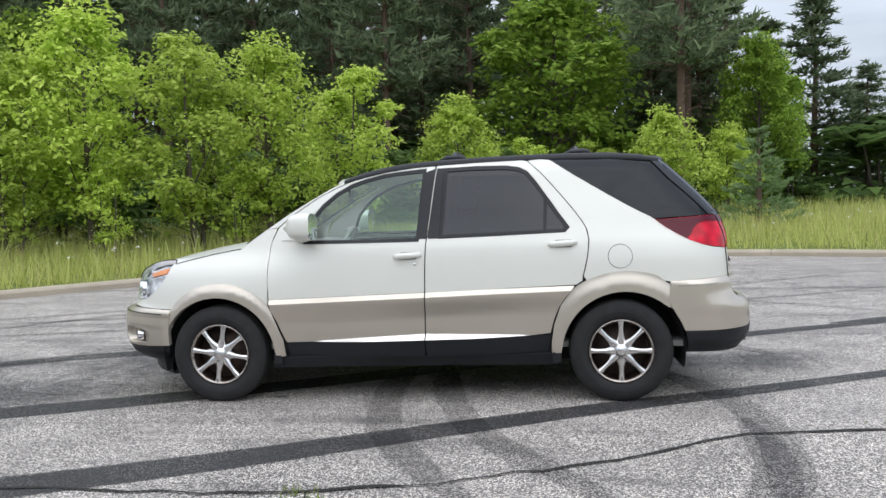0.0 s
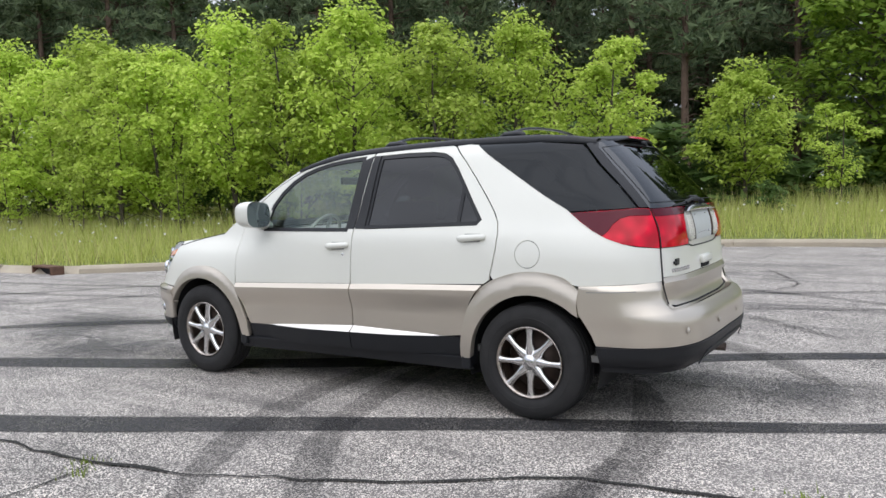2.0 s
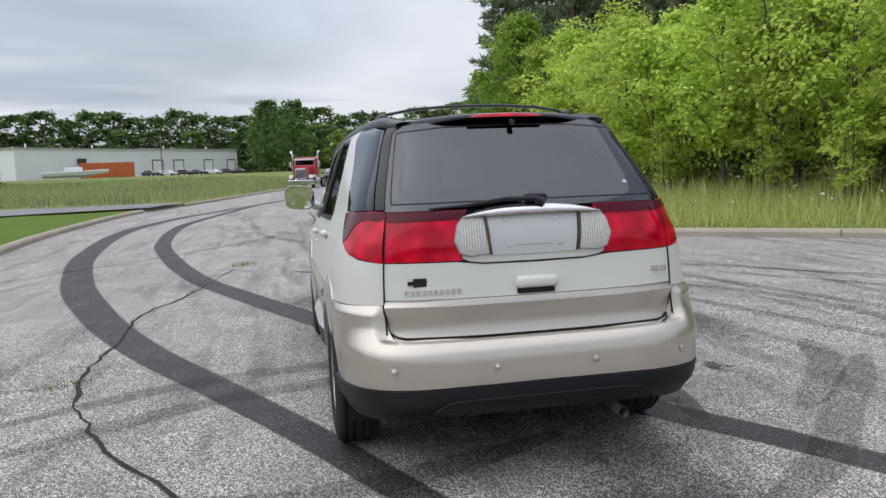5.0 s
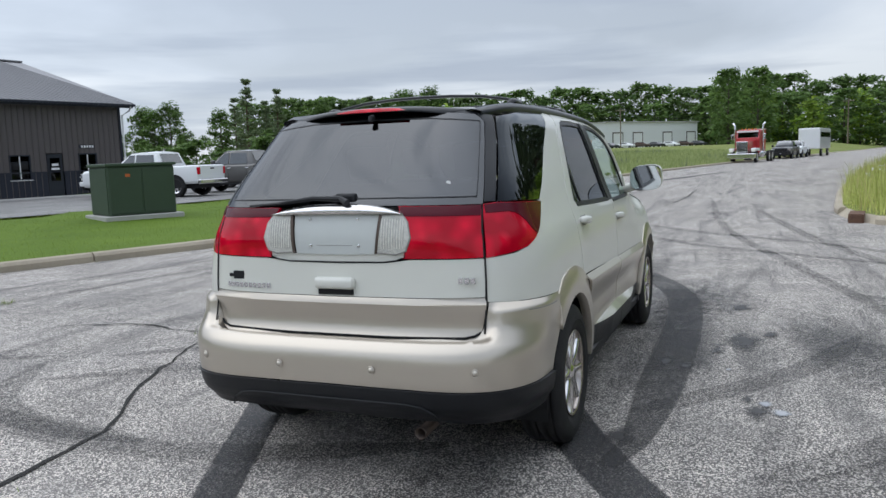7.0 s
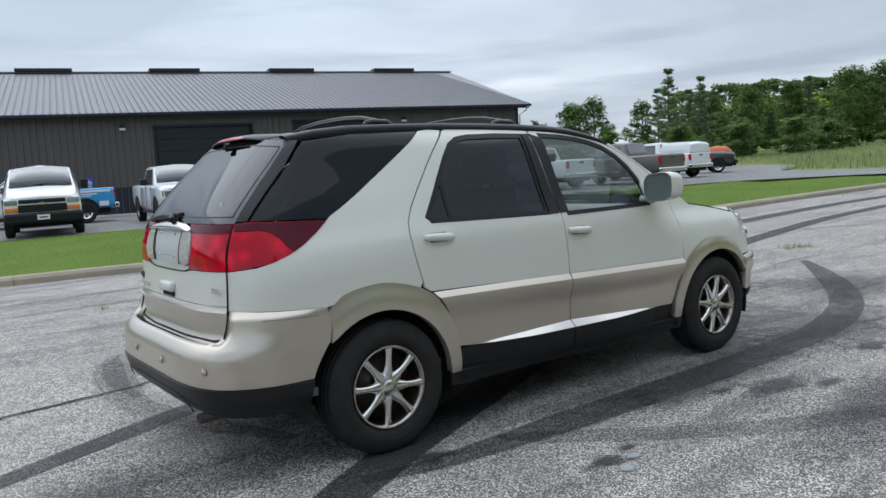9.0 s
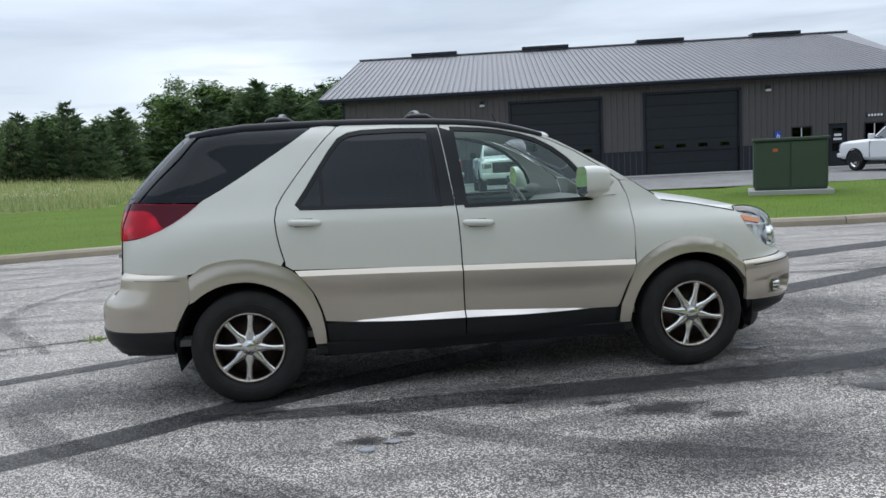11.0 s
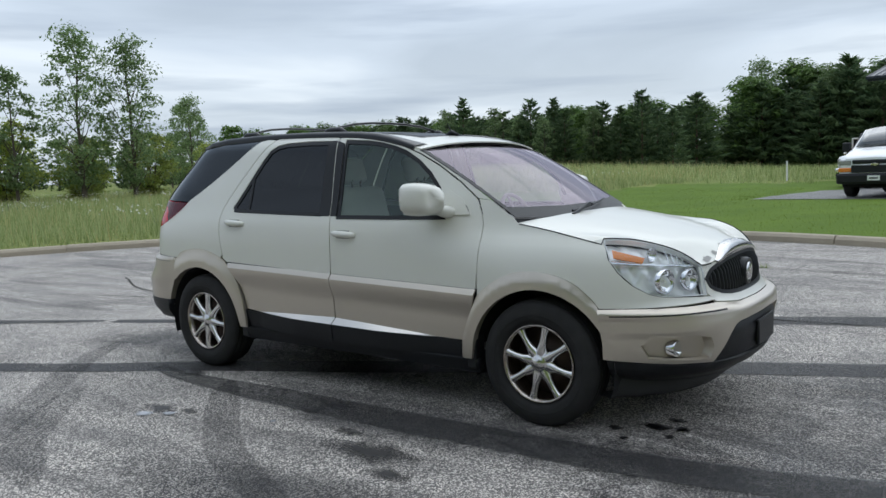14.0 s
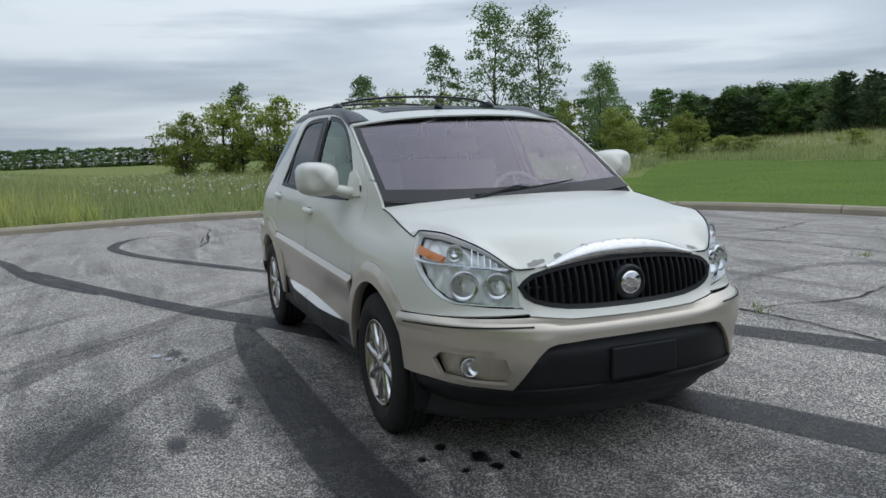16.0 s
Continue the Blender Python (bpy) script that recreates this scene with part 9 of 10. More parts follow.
for k in range(7):
    cr_ = thing("parked_car", "small dark car parked far off by the hall", "car", pose(-191 - k * 4.6, -32 + k * 3.2, 2.15, 0, 0, 60 + 15 * (k % 3)), "cars by the hall")
    skin(cr_, "body", [(2.2, [(0.7, 0.35), (0.82, 0.5), (0.8, 0.8), (0.65, 0.86)]), (1.1, [(0.8, 0.3), (0.9, 0.55), (0.88, 0.9), (0.7, 1.0)]), (0.4, [(0.8, 0.3), (0.9, 0.55), (0.88, 0.95), (0.62, 1.42)]), (-1.2, [(0.8, 0.3), (0.9, 0.55), (0.88, 0.95), (0.62, 1.42)]), (-2.1, [(0.75, 0.35), (0.85, 0.5), (0.84, 0.9), (0.66, 0.98)])], M[("cardark", "whitewall", "steel")[k % 3]])
    part("glass", boxes((-1.3, 0.5, -0.8, 0.8, 1.02, 1.3)), M["tint"], cr_)
    for x in (-1.35, 1.35):
        for s in (-1, 1):
            part("wheel", lathe(bmesh.new(), [(0.0, -0.1), (0.3, -0.1), (0.32, 0.0), (0.3, 0.1)], 14, "Y", (x, s * 0.8, 0.32)), M["rubber"], cr_)
mx = thing("cement_mixer", "orange cement mixer drum in the weeds", "mixer", pose(-49.5, -31.5, 0.25, 0, 0, 150))
part("drum", lathe(bmesh.new(), [(0.3, -1.2), (0.6, -0.8), (0.7, 0.0), (0.64, 0.7), (0.3, 1.1)], 20, "X", (0, 0, 1.0)), M["orange"], mx, "orange drum", True)
part("stand", boxes((-1.3, 1.3, -0.7, 0.7, 0.3, 0.5), (-1.1, -0.95, -0.5, 0.5, 0.4, 1.0), (0.85, 1.0, -0.5, 0.5, 0.4, 1.0)), M["steel"], mx)
for s in (-1, 1):
    road_wheel(mx, -0.3, s * 0.8, 0.4, s)


def utility_pole(x, y, h_):
    p = thing("utility_pole", "grey wooden power pole with a cross arm", "pole", pose(x, y, 0.5), "power poles")
    part("shaft", tube(bmesh.new(), [(0, 0, 0), (0, 0, h_)], [0.17, 0.11], 10), M["wood"], p)
    part("cross_arm", boxes((-0.06, 0.06, -1.2, 1.2, h_ - 0.7, h_ - 0.55)), M["wood"], p)
    for y_ in (-1.1, -0.4, 0.4, 1.1):
        part("insulator", tube(bmesh.new(), [(0, y_, h_ - 0.55), (0, y_, h_ - 0.3)], 0.05, 6), M["concrete"], p)
    return p


POLES = [(-178, -110, 11.5), (-192, -29.5, 11.5), (-205, 22, 11.5), (-214, 62, 11.5)]
for x, y, h_ in POLES:
    utility_pole(x, y, h_)
for off in (-1.0, 1.0):
    for (x0, y0, h0), (x1, y1, h1) in zip(POLES, POLES[1:]):
        pts = [(x0 + (x1 - x0) * t + 0, y0 + off * 0.2 + (y1 - y0) * t, 0.5 + h0 - (0.2 if off > 0 else 2.0) - 1.4 * 4 * t * (1 - t)) for t in np.linspace(0, 1, 9)]
        tagged(part("power_line", tube(bmesh.new(), pts, 0.035, 4), M["dark"]), "thin black sagging power line between poles", "cable")


def lamp_post(x, y, h_):
    p = thing("street_lamp", "grey steel parking lot lamp far across the field", "lamp", pose(x, y, 0.2))
    part("post", tube(bmesh.new(), [(0, 0, 0), (0, 0, h_)], [0.14, 0.09], 8), M["steel"], p)
    part("head", boxes((-0.9, 0.9, -0.2, 0.2, h_, h_ + 0.18), bevel=0.03), M["steel"], p)


lamp_post(88.6, -72.7, 6.6)
lamp_post(104, -64, 7.4)
sn = thing("notice_board", "blank white notice board on two posts by the road", "sign", pose(-104, 22.6, 0.9, 0, 0, -12))
part("board", boxes((-0.04, 0.04, -1.9, 1.9, 0.9, 2.7)), M["signwhite"], sn)
part("post", boxes((-0.05, 0.05, -1.75, -1.6, 0, 1.0)), M["wood"], sn)
part("post", boxes((-0.05, 0.05, 1.6, 1.75, 0, 1.0)), M["wood"], sn)
ss = thing("stop_sign", "red stop sign seen far down the road", "sign", pose(-112, 19.5, 0.3))
part("post", tube(bmesh.new(), [(0, 0, 0), (0, 0, 2.6)], 0.04, 6), M["steel"], ss)
part("board", lathe(bmesh.new(), [(0.0, 0.06), (0.38, 0.06), (0.38, 0.03), (0.0, 0.03)], 8, "X", (0, 0, 2.3)), M["truckred"], ss)
mk = thing("marker_post", "thin white marker post in the meadow", "post", pose(4.6, -33.5, 0.3), "marker posts")
part("rod", tube(bmesh.new(), [(0, 0, 0), (0, 0, 1.0)], 0.04, 6), M["signwhite"], mk)

# ---------------------------------------------------------------- trees
rng = np.random.default_rng(7)


def cards(name, C, d, nrm, size, mat, aspect=0.55, fold=0.08, tri=False):
    """Many small leaves, one island each, at centres C, long axes d, facing nrm; tri: needle tufts of one triangle."""
    n = len(C)
    w = np.cross(nrm, d)
    w /= np.linalg.norm(w, axis=1, keepdims=True) + 1e-9
    d = np.cross(w, nrm)
    d /= np.linalg.norm(d, axis=1, keepdims=True) + 1e-9
    s = size * (0.6 + 0.8 * rng.random((n, 1)))
    c = 3 if tri else 4
    V = np.empty((n, c, 3))
    if tri:
        V[:, 0] = C - d * s * 0.5 - w * s * aspect * 0.5
        V[:, 1] = C - d * s * 0.4 + w * s * aspect * 0.5
        V[:, 2] = C + d * s * 0.6
    else:
        V[:, 0] = C - d * s * 0.5
        V[:, 1] = C + w * s * aspect * 0.5 + nrm * s * fold
        V[:, 2] = C + d * s * 0.5
        V[:, 3] = C - w * s * aspect * 0.5 + nrm * s * fold
    me = bpy.data.meshes.new(name)
    me.vertices.add(n * c)
    me.vertices.foreach_set("co", V.ravel())
    me.loops.add(n * c)
    me.loops.foreach_set("vertex_index", np.arange(n * c, dtype=np.int32))
    me.polygons.add(n)
    me.polygons.foreach_set("loop_start", np.arange(0, n * c, c, dtype=np.int32))
    me.materials.append(mat)
    me.update(calc_edges=True)
    return me


def unit(v):
    return v / (np.linalg.norm(v, axis=1, keepdims=True) + 1e-9)


def leaves_mesh(name, C, size, mat, aspect=0.55, dirs=None, spread=1.0, tri=False):
    """Leaves at centres C pointing along dirs, turned at random round them."""
    d = unit(dirs + rng.normal(size=C.shape) * 0.35 * spread)
    return cards(name, C, d, unit(np.cross(d, rng.normal(size=C.shape))), size, mat, aspect, 0.08, tri)


def lobed(name, label, h_, reach, lobes, lobe_r, sprays, per, leaf, mat, first=0.2, peak=0.42, rise=0.6, base_r=0.09, stems=1, bark="bark", flat=0.62, tri=False, twigs=0, up=0.8):
    """A tree whose crown is made of domed lobes on limbs, each lobe of many leafy sprays with gaps between."""
    t = thing(name, label, "tree")
    bm = bmesh.new()
    C, N = [], []
    for st in range(stems):
        a0 = st * 2.3 + rng.random()
        foot = np.array([0.22 * math.cos(a0), 0.22 * math.sin(a0), 0.0]) * (stems > 1)
        lean = np.array([math.cos(a0), math.sin(a0), 0.0]) * (0.22 * reach if stems > 1 else 0.05)
        H = h_ * (1 - 0.10 * st)
        wob = rng.normal(size=(9, 2)) * 0.022 * h_ * 0.5

        def axis(z, foot=foot, lean=lean, H=H, wob=wob):
            f = min(max(z / H, 0), 1)
            i = min(int(f * 8), 7)
            w = wob[i] + (wob[i + 1] - wob[i]) * (f * 8 - i)
            return foot + lean * f + np.array([w[0] * f, w[1] * f, z])

        tube(bm, [tuple(axis(H * 0.96 * k / 8)) for k in range(9)], [base_r * (1 - 0.92 * k / 8) * (1.25 if k == 0 else 1) + 0.006 for k in range(9)], 5 if tri else 7)
        n = max(3, lobes // stems)
        for k in range(n + 1):
            f = (k + 0.5 * rng.random()) / n if k < n else 0.97
            env = reach * (math.sin(math.pi * min(f / peak * 0.5, 0.5)) ** 0.55 if f < peak else math.cos(math.pi / 2 * (f - peak) / (1.04 - peak)) ** 0.75)
            a = k * 2.4 + rng.random() * 0.9
            R = lobe_r * (0.62 + 0.66 * rng.random()) * (0.8 if k == n else 1)
            rad = max(env - R * 0.6, 0.0) * (0.45 + 0.6 * rng.random()) * (k < n)
            z = H * (first + (1 - first) * f) - (R * 0.35 if k == n else 0)
            c = axis(z) + np.array([rad * math.cos(a), rad * math.sin(a), 0])
            z0 = max(z - rise * rad - 0.1 * h_ * rng.random(), first * H * 0.55)
            p0 = axis(z0)
            mid = p0 + (c - p0) * 0.5 + rng.normal(size=3) * 0.05 * rad + np.array([0, 0, -0.06 * rad])
            r0 = base_r * (1 - 0.75 * z0 / H) * 0.45
            tube(bm, [tuple(p0), tuple(mid), tuple(c)], [r0, r0 * 0.6, 0.006], 3 if tri else 5, cap=False)
            v = unit(rng.normal(size=(sprays, 3)) + np.array([0, 0, 0.35]))
            sc = c + v * R * (0.5 + 0.5 * rng.random((sprays, 1))) * np.array([1, 1, flat])
            for j in range(0, 0 if tri else sprays, 4):
                tube(bm, [tuple(c), tuple(sc[j])], [0.007, 0.003], 3, cap=False)
            m = np.maximum(3, (per * (0.5 + rng.random(sprays))).astype(int))
            idx = np.repeat(np.arange(sprays), m)
            q = rng.normal(size=(len(idx), 3)) * R * 0.24 * np.array([1, 1, 0.5])
            C.append(sc[idx] + q)
            N.append(v[idx] * 0.55 + np.array([0, 0, up]) + rng.normal(size=(len(idx), 3)) * 0.5)
        for k in range(twigs):
            z = h_ * (0.05 + 0.14 * rng.random())
            a = rng.random() * 6.28
            L = 0.4 + 0.7 * rng.random()
            p = axis(z)
            tube(bm, [tuple(p), tuple(p + np.array([L * 0.6 * math.cos(a), L * 0.6 * math.sin(a), 0.25 * L])), tuple(p + np.array([L * math.cos(a + 0.3), L * math.sin(a + 0.3), 0.2 * L + 0.15 * rng.normal()]))], [0.012, 0.008, 0.003], 4, cap=False)
    C, N = np.concatenate(C), unit(np.concatenate(N))
    d = unit(rng.normal(size=C.shape) + np.array([0, 0, -0.35]))
    part("trunk", bm, M[bark], t)
    part("crown", cards("crown", C, d, N, leaf, M[mat], 0.58, 0.08, tri), M[mat], t)
    return t


def pine(name, label, h_, mat="needle", crown=0.45, reach=2.4, tiers=16, per=150, size=0.42):
    """A tall pine: bare below, uneven flat tiers of needle tufts above, dead stubs between."""
    t = thing(name, label, "tree")
    bm = bmesh.new()
    tube(bm, [(0, 0, 0), (0.05, 0.03, h_ * 0.3), (0.0, 0.08, h_ * 0.6), (0.02, 0.02, h_)], [0.19, 0.16, 0.11, 0.02], 8)
    C, D = [], []
    stubs, ring = (22, 4) if per > 100 else (7, 3)
    for k in range(stubs):
        z = h_ * (0.10 + (1.0 - crown) * 1.15 * k / stubs)
        a = rng.random() * 6.28
        L = 0.6 + rng.random() * 1.5
        tube(bm, [(0, 0, z), (L * 0.6 * math.cos(a), L * 0.6 * math.sin(a), z + 0.16 * L), (L * math.cos(a + 0.15), L * math.sin(a + 0.15), z + 0.05 * L)], [0.026, 0.016, 0.005], ring, cap=False)
    for k in range(tiers):
        f = k / (tiers - 1)
        z = h_ * (1 - crown + crown * f) + rng.normal() * 0.22
        for b in range(6):
            a = rng.random() * 6.28
            L = reach * (1.0 - 0.80 * f ** 1.2) * (0.45 + 0.7 * rng.random()) * (0.7 if k < 2 else 1)
            zb = z + (rng.random() - 0.5) * 1.5 * h_ * crown / tiers
            tip = np.array([L * math.cos(a), L * math.sin(a), zb + 0.16 * L])
            root = np.array([0, 0, zb - 0.05])
            tube(bm, [tuple(root), tuple((root + tip) / 2 + np.array([0, 0, -0.02])), tuple(tip)], [0.035, 0.022, 0.006], 3, cap=False)
            # tufts gathered on twigs along the outer part of the branch
            tw = 9
            s = 0.32 + 0.74 * rng.random((tw, 1)) ** 0.8
            side = np.array([-math.sin(a), math.cos(a), 0.0])
            tc_ = root + (tip - root) * s + side * (rng.random((tw, 1)) - 0.5) * 0.95 * L * 0.75 + np.array([0, 0, 1.0]) * (0.05 + 0.10 * rng.random((tw, 1)))
            m = max(3, int(per / 6 / tw * (0.5 + 0.5 * L / reach) * 3.0))
            idx = np.repeat(np.arange(tw), m)
            q = unit(rng.normal(size=(tw * m, 3)) + np.array([0, 0, 0.35]))
            C.append(tc_[idx] + q * np.array([0.30, 0.30, 0.16]) * (0.5 + 0.6 * rng.random((tw * m, 1))))
            D.append(q + 0.5 * np.array([math.cos(a), math.sin(a), 0.5]))
    part("trunk", bm, M["pinebark"], t)
    part("crown", leaves_mesh("crown", np.concatenate(C), size, M[mat], 0.34, np.concatenate(D), 1.0, True), M[mat], t)
    return t


def spruce(name, label, h_, reach, per, size, mat="spruce", power=0.75, whorl=0.42):
    """A dense conical conifer with foliage to the ground, its boughs in uneven whorls."""
    t = thing(name, label, "tree")
    bm = tube(bmesh.new(), [(0, 0, 0), (0.03, 0.02, h_ * 0.5), (0, 0, h_)], [0.12, 0.08, 0.012], 6)
    C, D = [], []
    z = 0.12 * h_ * 0.3
    n_w = int(h_ / whorl)
    for k in range(n_w):
        f = (k + 0.5) / n_w
        for b in range(6):
            a = b * 1.047 + k * 1.9 + rng.random() * 0.7
            L = reach * (1 - f) ** power * (0.55 + 0.6 * rng.random()) + 0.12
            zz = h_ * (0.02 + 0.97 * f) + 0.45 * whorl * rng.normal()
            m = max(4, int(per / n_w / 6 * (0.4 + 1.3 * (1 - f))))
            u = 0.25 + 0.75 * rng.random((m, 1)) ** 0.6
            side = (rng.random((m, 1)) - 0.5) * (1.1 - u * 0.6) * L * 0.75
            dr = np.array([math.cos(a), math.sin(a), 0.10])
            C.append(np.array([0, 0, zz]) + dr * L * u + np.array([-dr[1], dr[0], 0]) * side + np.array([0, 0, 1.0]) * (0.14 * u * u * L + rng.normal(size=(m, 1)) * 0.10 * whorl))
            D.append(np.tile(dr + np.array([0, 0, 0.35]), (m, 1)) + np.array([-dr[1], dr[0], 0]) * side / (0.5 * L))
    part("trunk", bm, M["pinebark"], t)
    part("crown", leaves_mesh("crown", np.concatenate(C), size, M[mat], 0.36, np.concatenate(D), 1.0, True), M[mat], t)
    return t


PROTO = {}
PROTO["ash1"] = lobed("ash_tree", "young bright green ash tree in long grass", 5.7, 1.95, 29, 0.74, 20, 14, 0.145, "leaf_bright", 0.22, 0.40, 0.7, 0.085, 1, twigs=6)
PROTO["ash2"] = lobed("ash_tree", "young bright green ash tree with several stems", 5.5, 1.85, 29, 0.74, 20, 14, 0.145, "leaf_bright", 0.20, 0.42, 0.8, 0.065, 3, twigs=4)
PROTO["ash3"] = lobed("ash_tree", "slim young bright green ash tree in long grass", 5.1, 1.75, 25, 0.70, 20, 14, 0.145, "leaf_bright", 0.20, 0.38, 0.7, 0.07, 2, twigs=4)
PROTO["ash4"] = lobed("ash_tree", "young bright green ash tree with a round spreading crown", 4.3, 1.95, 25, 0.70, 20, 14, 0.145, "leaf_bright", 0.26, 0.36, 0.5, 0.07, 1, twigs=7)
PROTO["sap"] = lobed("sapling", "small bright green sapling with thin bare stems", 3.4, 1.1, 13, 0.46, 14, 11, 0.12, "leaf_bright", 0.24, 0.42, 0.7, 0.04, 2, twigs=3)
PROTO["maple"] = lobed("maple_tree", "large full green maple tree at the wood's edge", 9.8, 3.7, 46, 1.15, 26, 12, 0.27, "leaf_mid", 0.10, 0.42, 0.6, 0.2, 1)
PROTO["shrub"] = lobed("shrub", "dark green leafy undergrowth shrub", 2.6, 1.4, 12, 0.6, 12, 8, 0.26, "leaf_dark", 0.04, 0.35, 0.6, 0.03, 2, tri=True)
PROTO["olive_shrub"] = lobed("shrub", "low olive-green bush in the meadow", 2.0, 1.3, 12, 0.55, 14, 10, 0.16, "leaf_olive", 0.04, 0.35, 0.6, 0.03, 2)
PROTO["pine1"] = pine("pine_tree", "tall dark pine with a bare lower trunk", 16.0, crown=0.60, reach=3.0, tiers=17, per=130, size=0.40)
PROTO["pine2"] = pine("pine_tree", "tall dark pine with an uneven crown", 14.5, crown=0.70, reach=2.8, tiers=17, per=126, size=0.40)
PROTO["pine3"] = pine("pine_tree", "tall dark pine with foliage far down its trunk", 13.0, crown=0.86, reach=2.7, tiers=19, per=122, size=0.40)
PROTO["pineb"] = pine("pine_tree", "dark pine standing deep in the wood", 14.5, crown=0.88, reach=3.3, tiers=15, per=60, size=0.72)
PROTO["ypine"] = spruce("young_pine", "small pale green young pine in long grass", 3.0, 1.2, 2600, 0.17, "youngneedle", 0.75, 0.3)
PROTO["spr1"] = spruce("spruce_tree", "dark green spruce in a dense row", 9.5, 3.0, 2500, 0.62, power=0.6, whorl=0.42)
PROTO["spr2"] = spruce("spruce_tree", "slim dark green spruce in a dense row", 8.5, 2.7, 2200, 0.6, power=0.7, whorl=0.4)
PROTO["bpine"] = spruce("pine_tree", "bushy dark pine in a dense row", 8.8, 2.6, 2300, 0.55, power=0.5, whorl=0.46)
PROTO["pop"] = lobed("poplar_tree", "tall airy poplar tree with fluttering leaves", 10.2, 2.5, 30, 1.0, 16, 12, 0.20, "leaf_grey", 0.10, 0.46, 1.1, 0.14, 1, up=0.3)
PROTO["pop2"] = lobed("poplar_tree", "slim airy poplar tree with fluttering leaves", 7.8, 1.7, 20, 0.72, 13, 11, 0.20, "leaf_grey", 0.14, 0.44, 1.1, 0.10, 1, up=0.3)
PROTO["willow"] = lobed("willow_tree", "bushy light green willow in the field", 5.2, 2.7, 30, 0.9, 16, 12, 0.21, "leaf_olive", 0.06, 0.40, 1.0, 0.09, 3)
PROTO["oak"] = lobed("oak_tree", "broad dark green tree in the far woods", 13.5, 4.8, 24, 1.85, 11, 5, 0.85, "leaf_dark", 0.06, 0.42, 0.6, 0.25, 1, tri=True)
PROTO["oak2"] = lobed("oak_tree", "broad green tree in the far woods", 12.0, 4.4, 22, 1.8, 11, 5, 0.85, "leaf_mid", 0.06, 0.42, 0.6, 0.25, 1, tri=True)
PROTO["oakn"] = lobed("oak_tree", "broad dark green tree beyond the lot", 13.0, 4.2, 30, 1.45, 17, 8, 0.50, "leaf_dark", 0.06, 0.42, 0.6, 0.25, 1, tri=True)
used = set()


def plant(kind, x, y, scale=1.0, z=None, group="", wide=1.0):
    src = PROTO[kind]
    zz = ground_height(x, y) - 0.05 if z is None else z
    m = pose(x, y, zz, 0, 0, float(rng.random() * 360)) @ Matrix.Diagonal((scale * wide, scale * wide, scale, 1))
    if kind not in used:
        used.add(kind)
        src.matrix_basis = m
        ob = src
    else:
        made = copy_thing(src, Matrix())
        made.matrix_basis = m
        ob = made
    if group:
        ob["group"] = group
    return ob


# the belt of young trees north of the road
BELT = [("ash1", -9.7, 11.4, 1.02), ("ash2", -7.3, 11.9, 1.0), ("ash1", -6.0, 13.6, 0.93), ("ash3", -4.6, 16.2, 0.98), ("ash4", -1.6, 20.3, 0.98), ("sap", 0.9, 20.6, 0.92), ("ash4", 5.4, 21.2, 0.86), ("ash3", 3.4, 25.4, 0.62), ("ash2", -11.4, 10.9, 1.0), ("ash1", -13.2, 10.3, 1.0), ("ash2", -15.4, 9.8, 0.98), ("ash3", -17.2, 9.4, 1.04), ("ash1", -19.6, 10.4, 1.06), ("ash2", -22.0, 10.7, 1.1), ("ash1", -24.8, 10.6, 1.12), ("ash3", -27.4, 11.0, 1.22), ("ash3", -12.6, 14.8, 1.0), ("ash3", -17.4, 14.0, 1.05), ("ash4", 8.6, 26.0, 0.8), ("ash1", -22.0, 14.6, 1.1)]
BELT += [("sap", -8.7, 10.5, 0.6), ("sap", -10.7, 10.0, 0.6), ("sap", -14.2, 9.2, 0.62), ("sap", -18.4, 8.8, 0.7), ("sap", -6.4, 12.3, 0.6), ("sap", -22.9, 9.4, 0.7), ("sap", -16.2, 10.8, 0.7), ("sap", -28.6, 10.0, 0.8)]
for k, x, y, s in BELT:
    plant(k, x, y, s, group="young trees along the road")
for x, y, s in ((-10.4, 13.2, 0.8), (-7.6, 15.0, 0.8), (-5.2, 18.2, 0.8), (-13.8, 12.6, 0.8), (-18.2, 12.6, 0.85), (-22.6, 13.2, 0.9), (-2.2, 21.8, 0.8), (-26.5, 13.6, 1.0), (-31, 14.4, 1.1), (0.6, 26.2, 0.9), (4.6, 27.4, 1.0), (9.5, 29.6, 1.0), (-15.4, 12.0, 0.75), (-0.4, 17.6, 0.35), (7.5, 31.0, 1.1), (13.0, 31.5, 1.1), (-9.0, 17.5, 1.0), (-14.5, 17.5, 1.0), (-20, 18.5, 1.1), (-27, 17.5, 1.2)):
    plant("shrub", x, y, s, group="undergrowth shrubs", wide=1.15)
plant("maple", 2.0, 30.4, 1.03, group="maples at the wood's edge", wide=1.2)
plant("maple", -18.5, 22.5, 0.85, group="maples at the wood's edge")
plant("maple", -30.4, 10.2, 0.80, group="maples at the wood's edge", wide=0.8)
plant("maple", 11.2, 31.0, 0.80, group="maples at the wood's edge", wide=0.78)
plant("maple", 12.6, 33.5, 0.70, group="maples at the wood's edge", wide=0.7)
plant("ypine", 7.4, 17.4, 0.98)
for i, (x, y, s) in enumerate(((15.4, 36.0, 0.76), (14.2, 40.0, 0.78), (18.6, 37.5, 0.52), (20.8, 36.0, 0.48), (23.5, 37.0, 0.5), (19.6, 41.0, 0.52), (26.5, 39.0, 0.5), (9.4, 35.0, 0.9), (7.2, 36.2, 1.0))):
    plant("pine3" if i % 2 else "pine2", x, y, s, group="pines of the wood", wide=1.4 if s < 0.8 else 1.0)
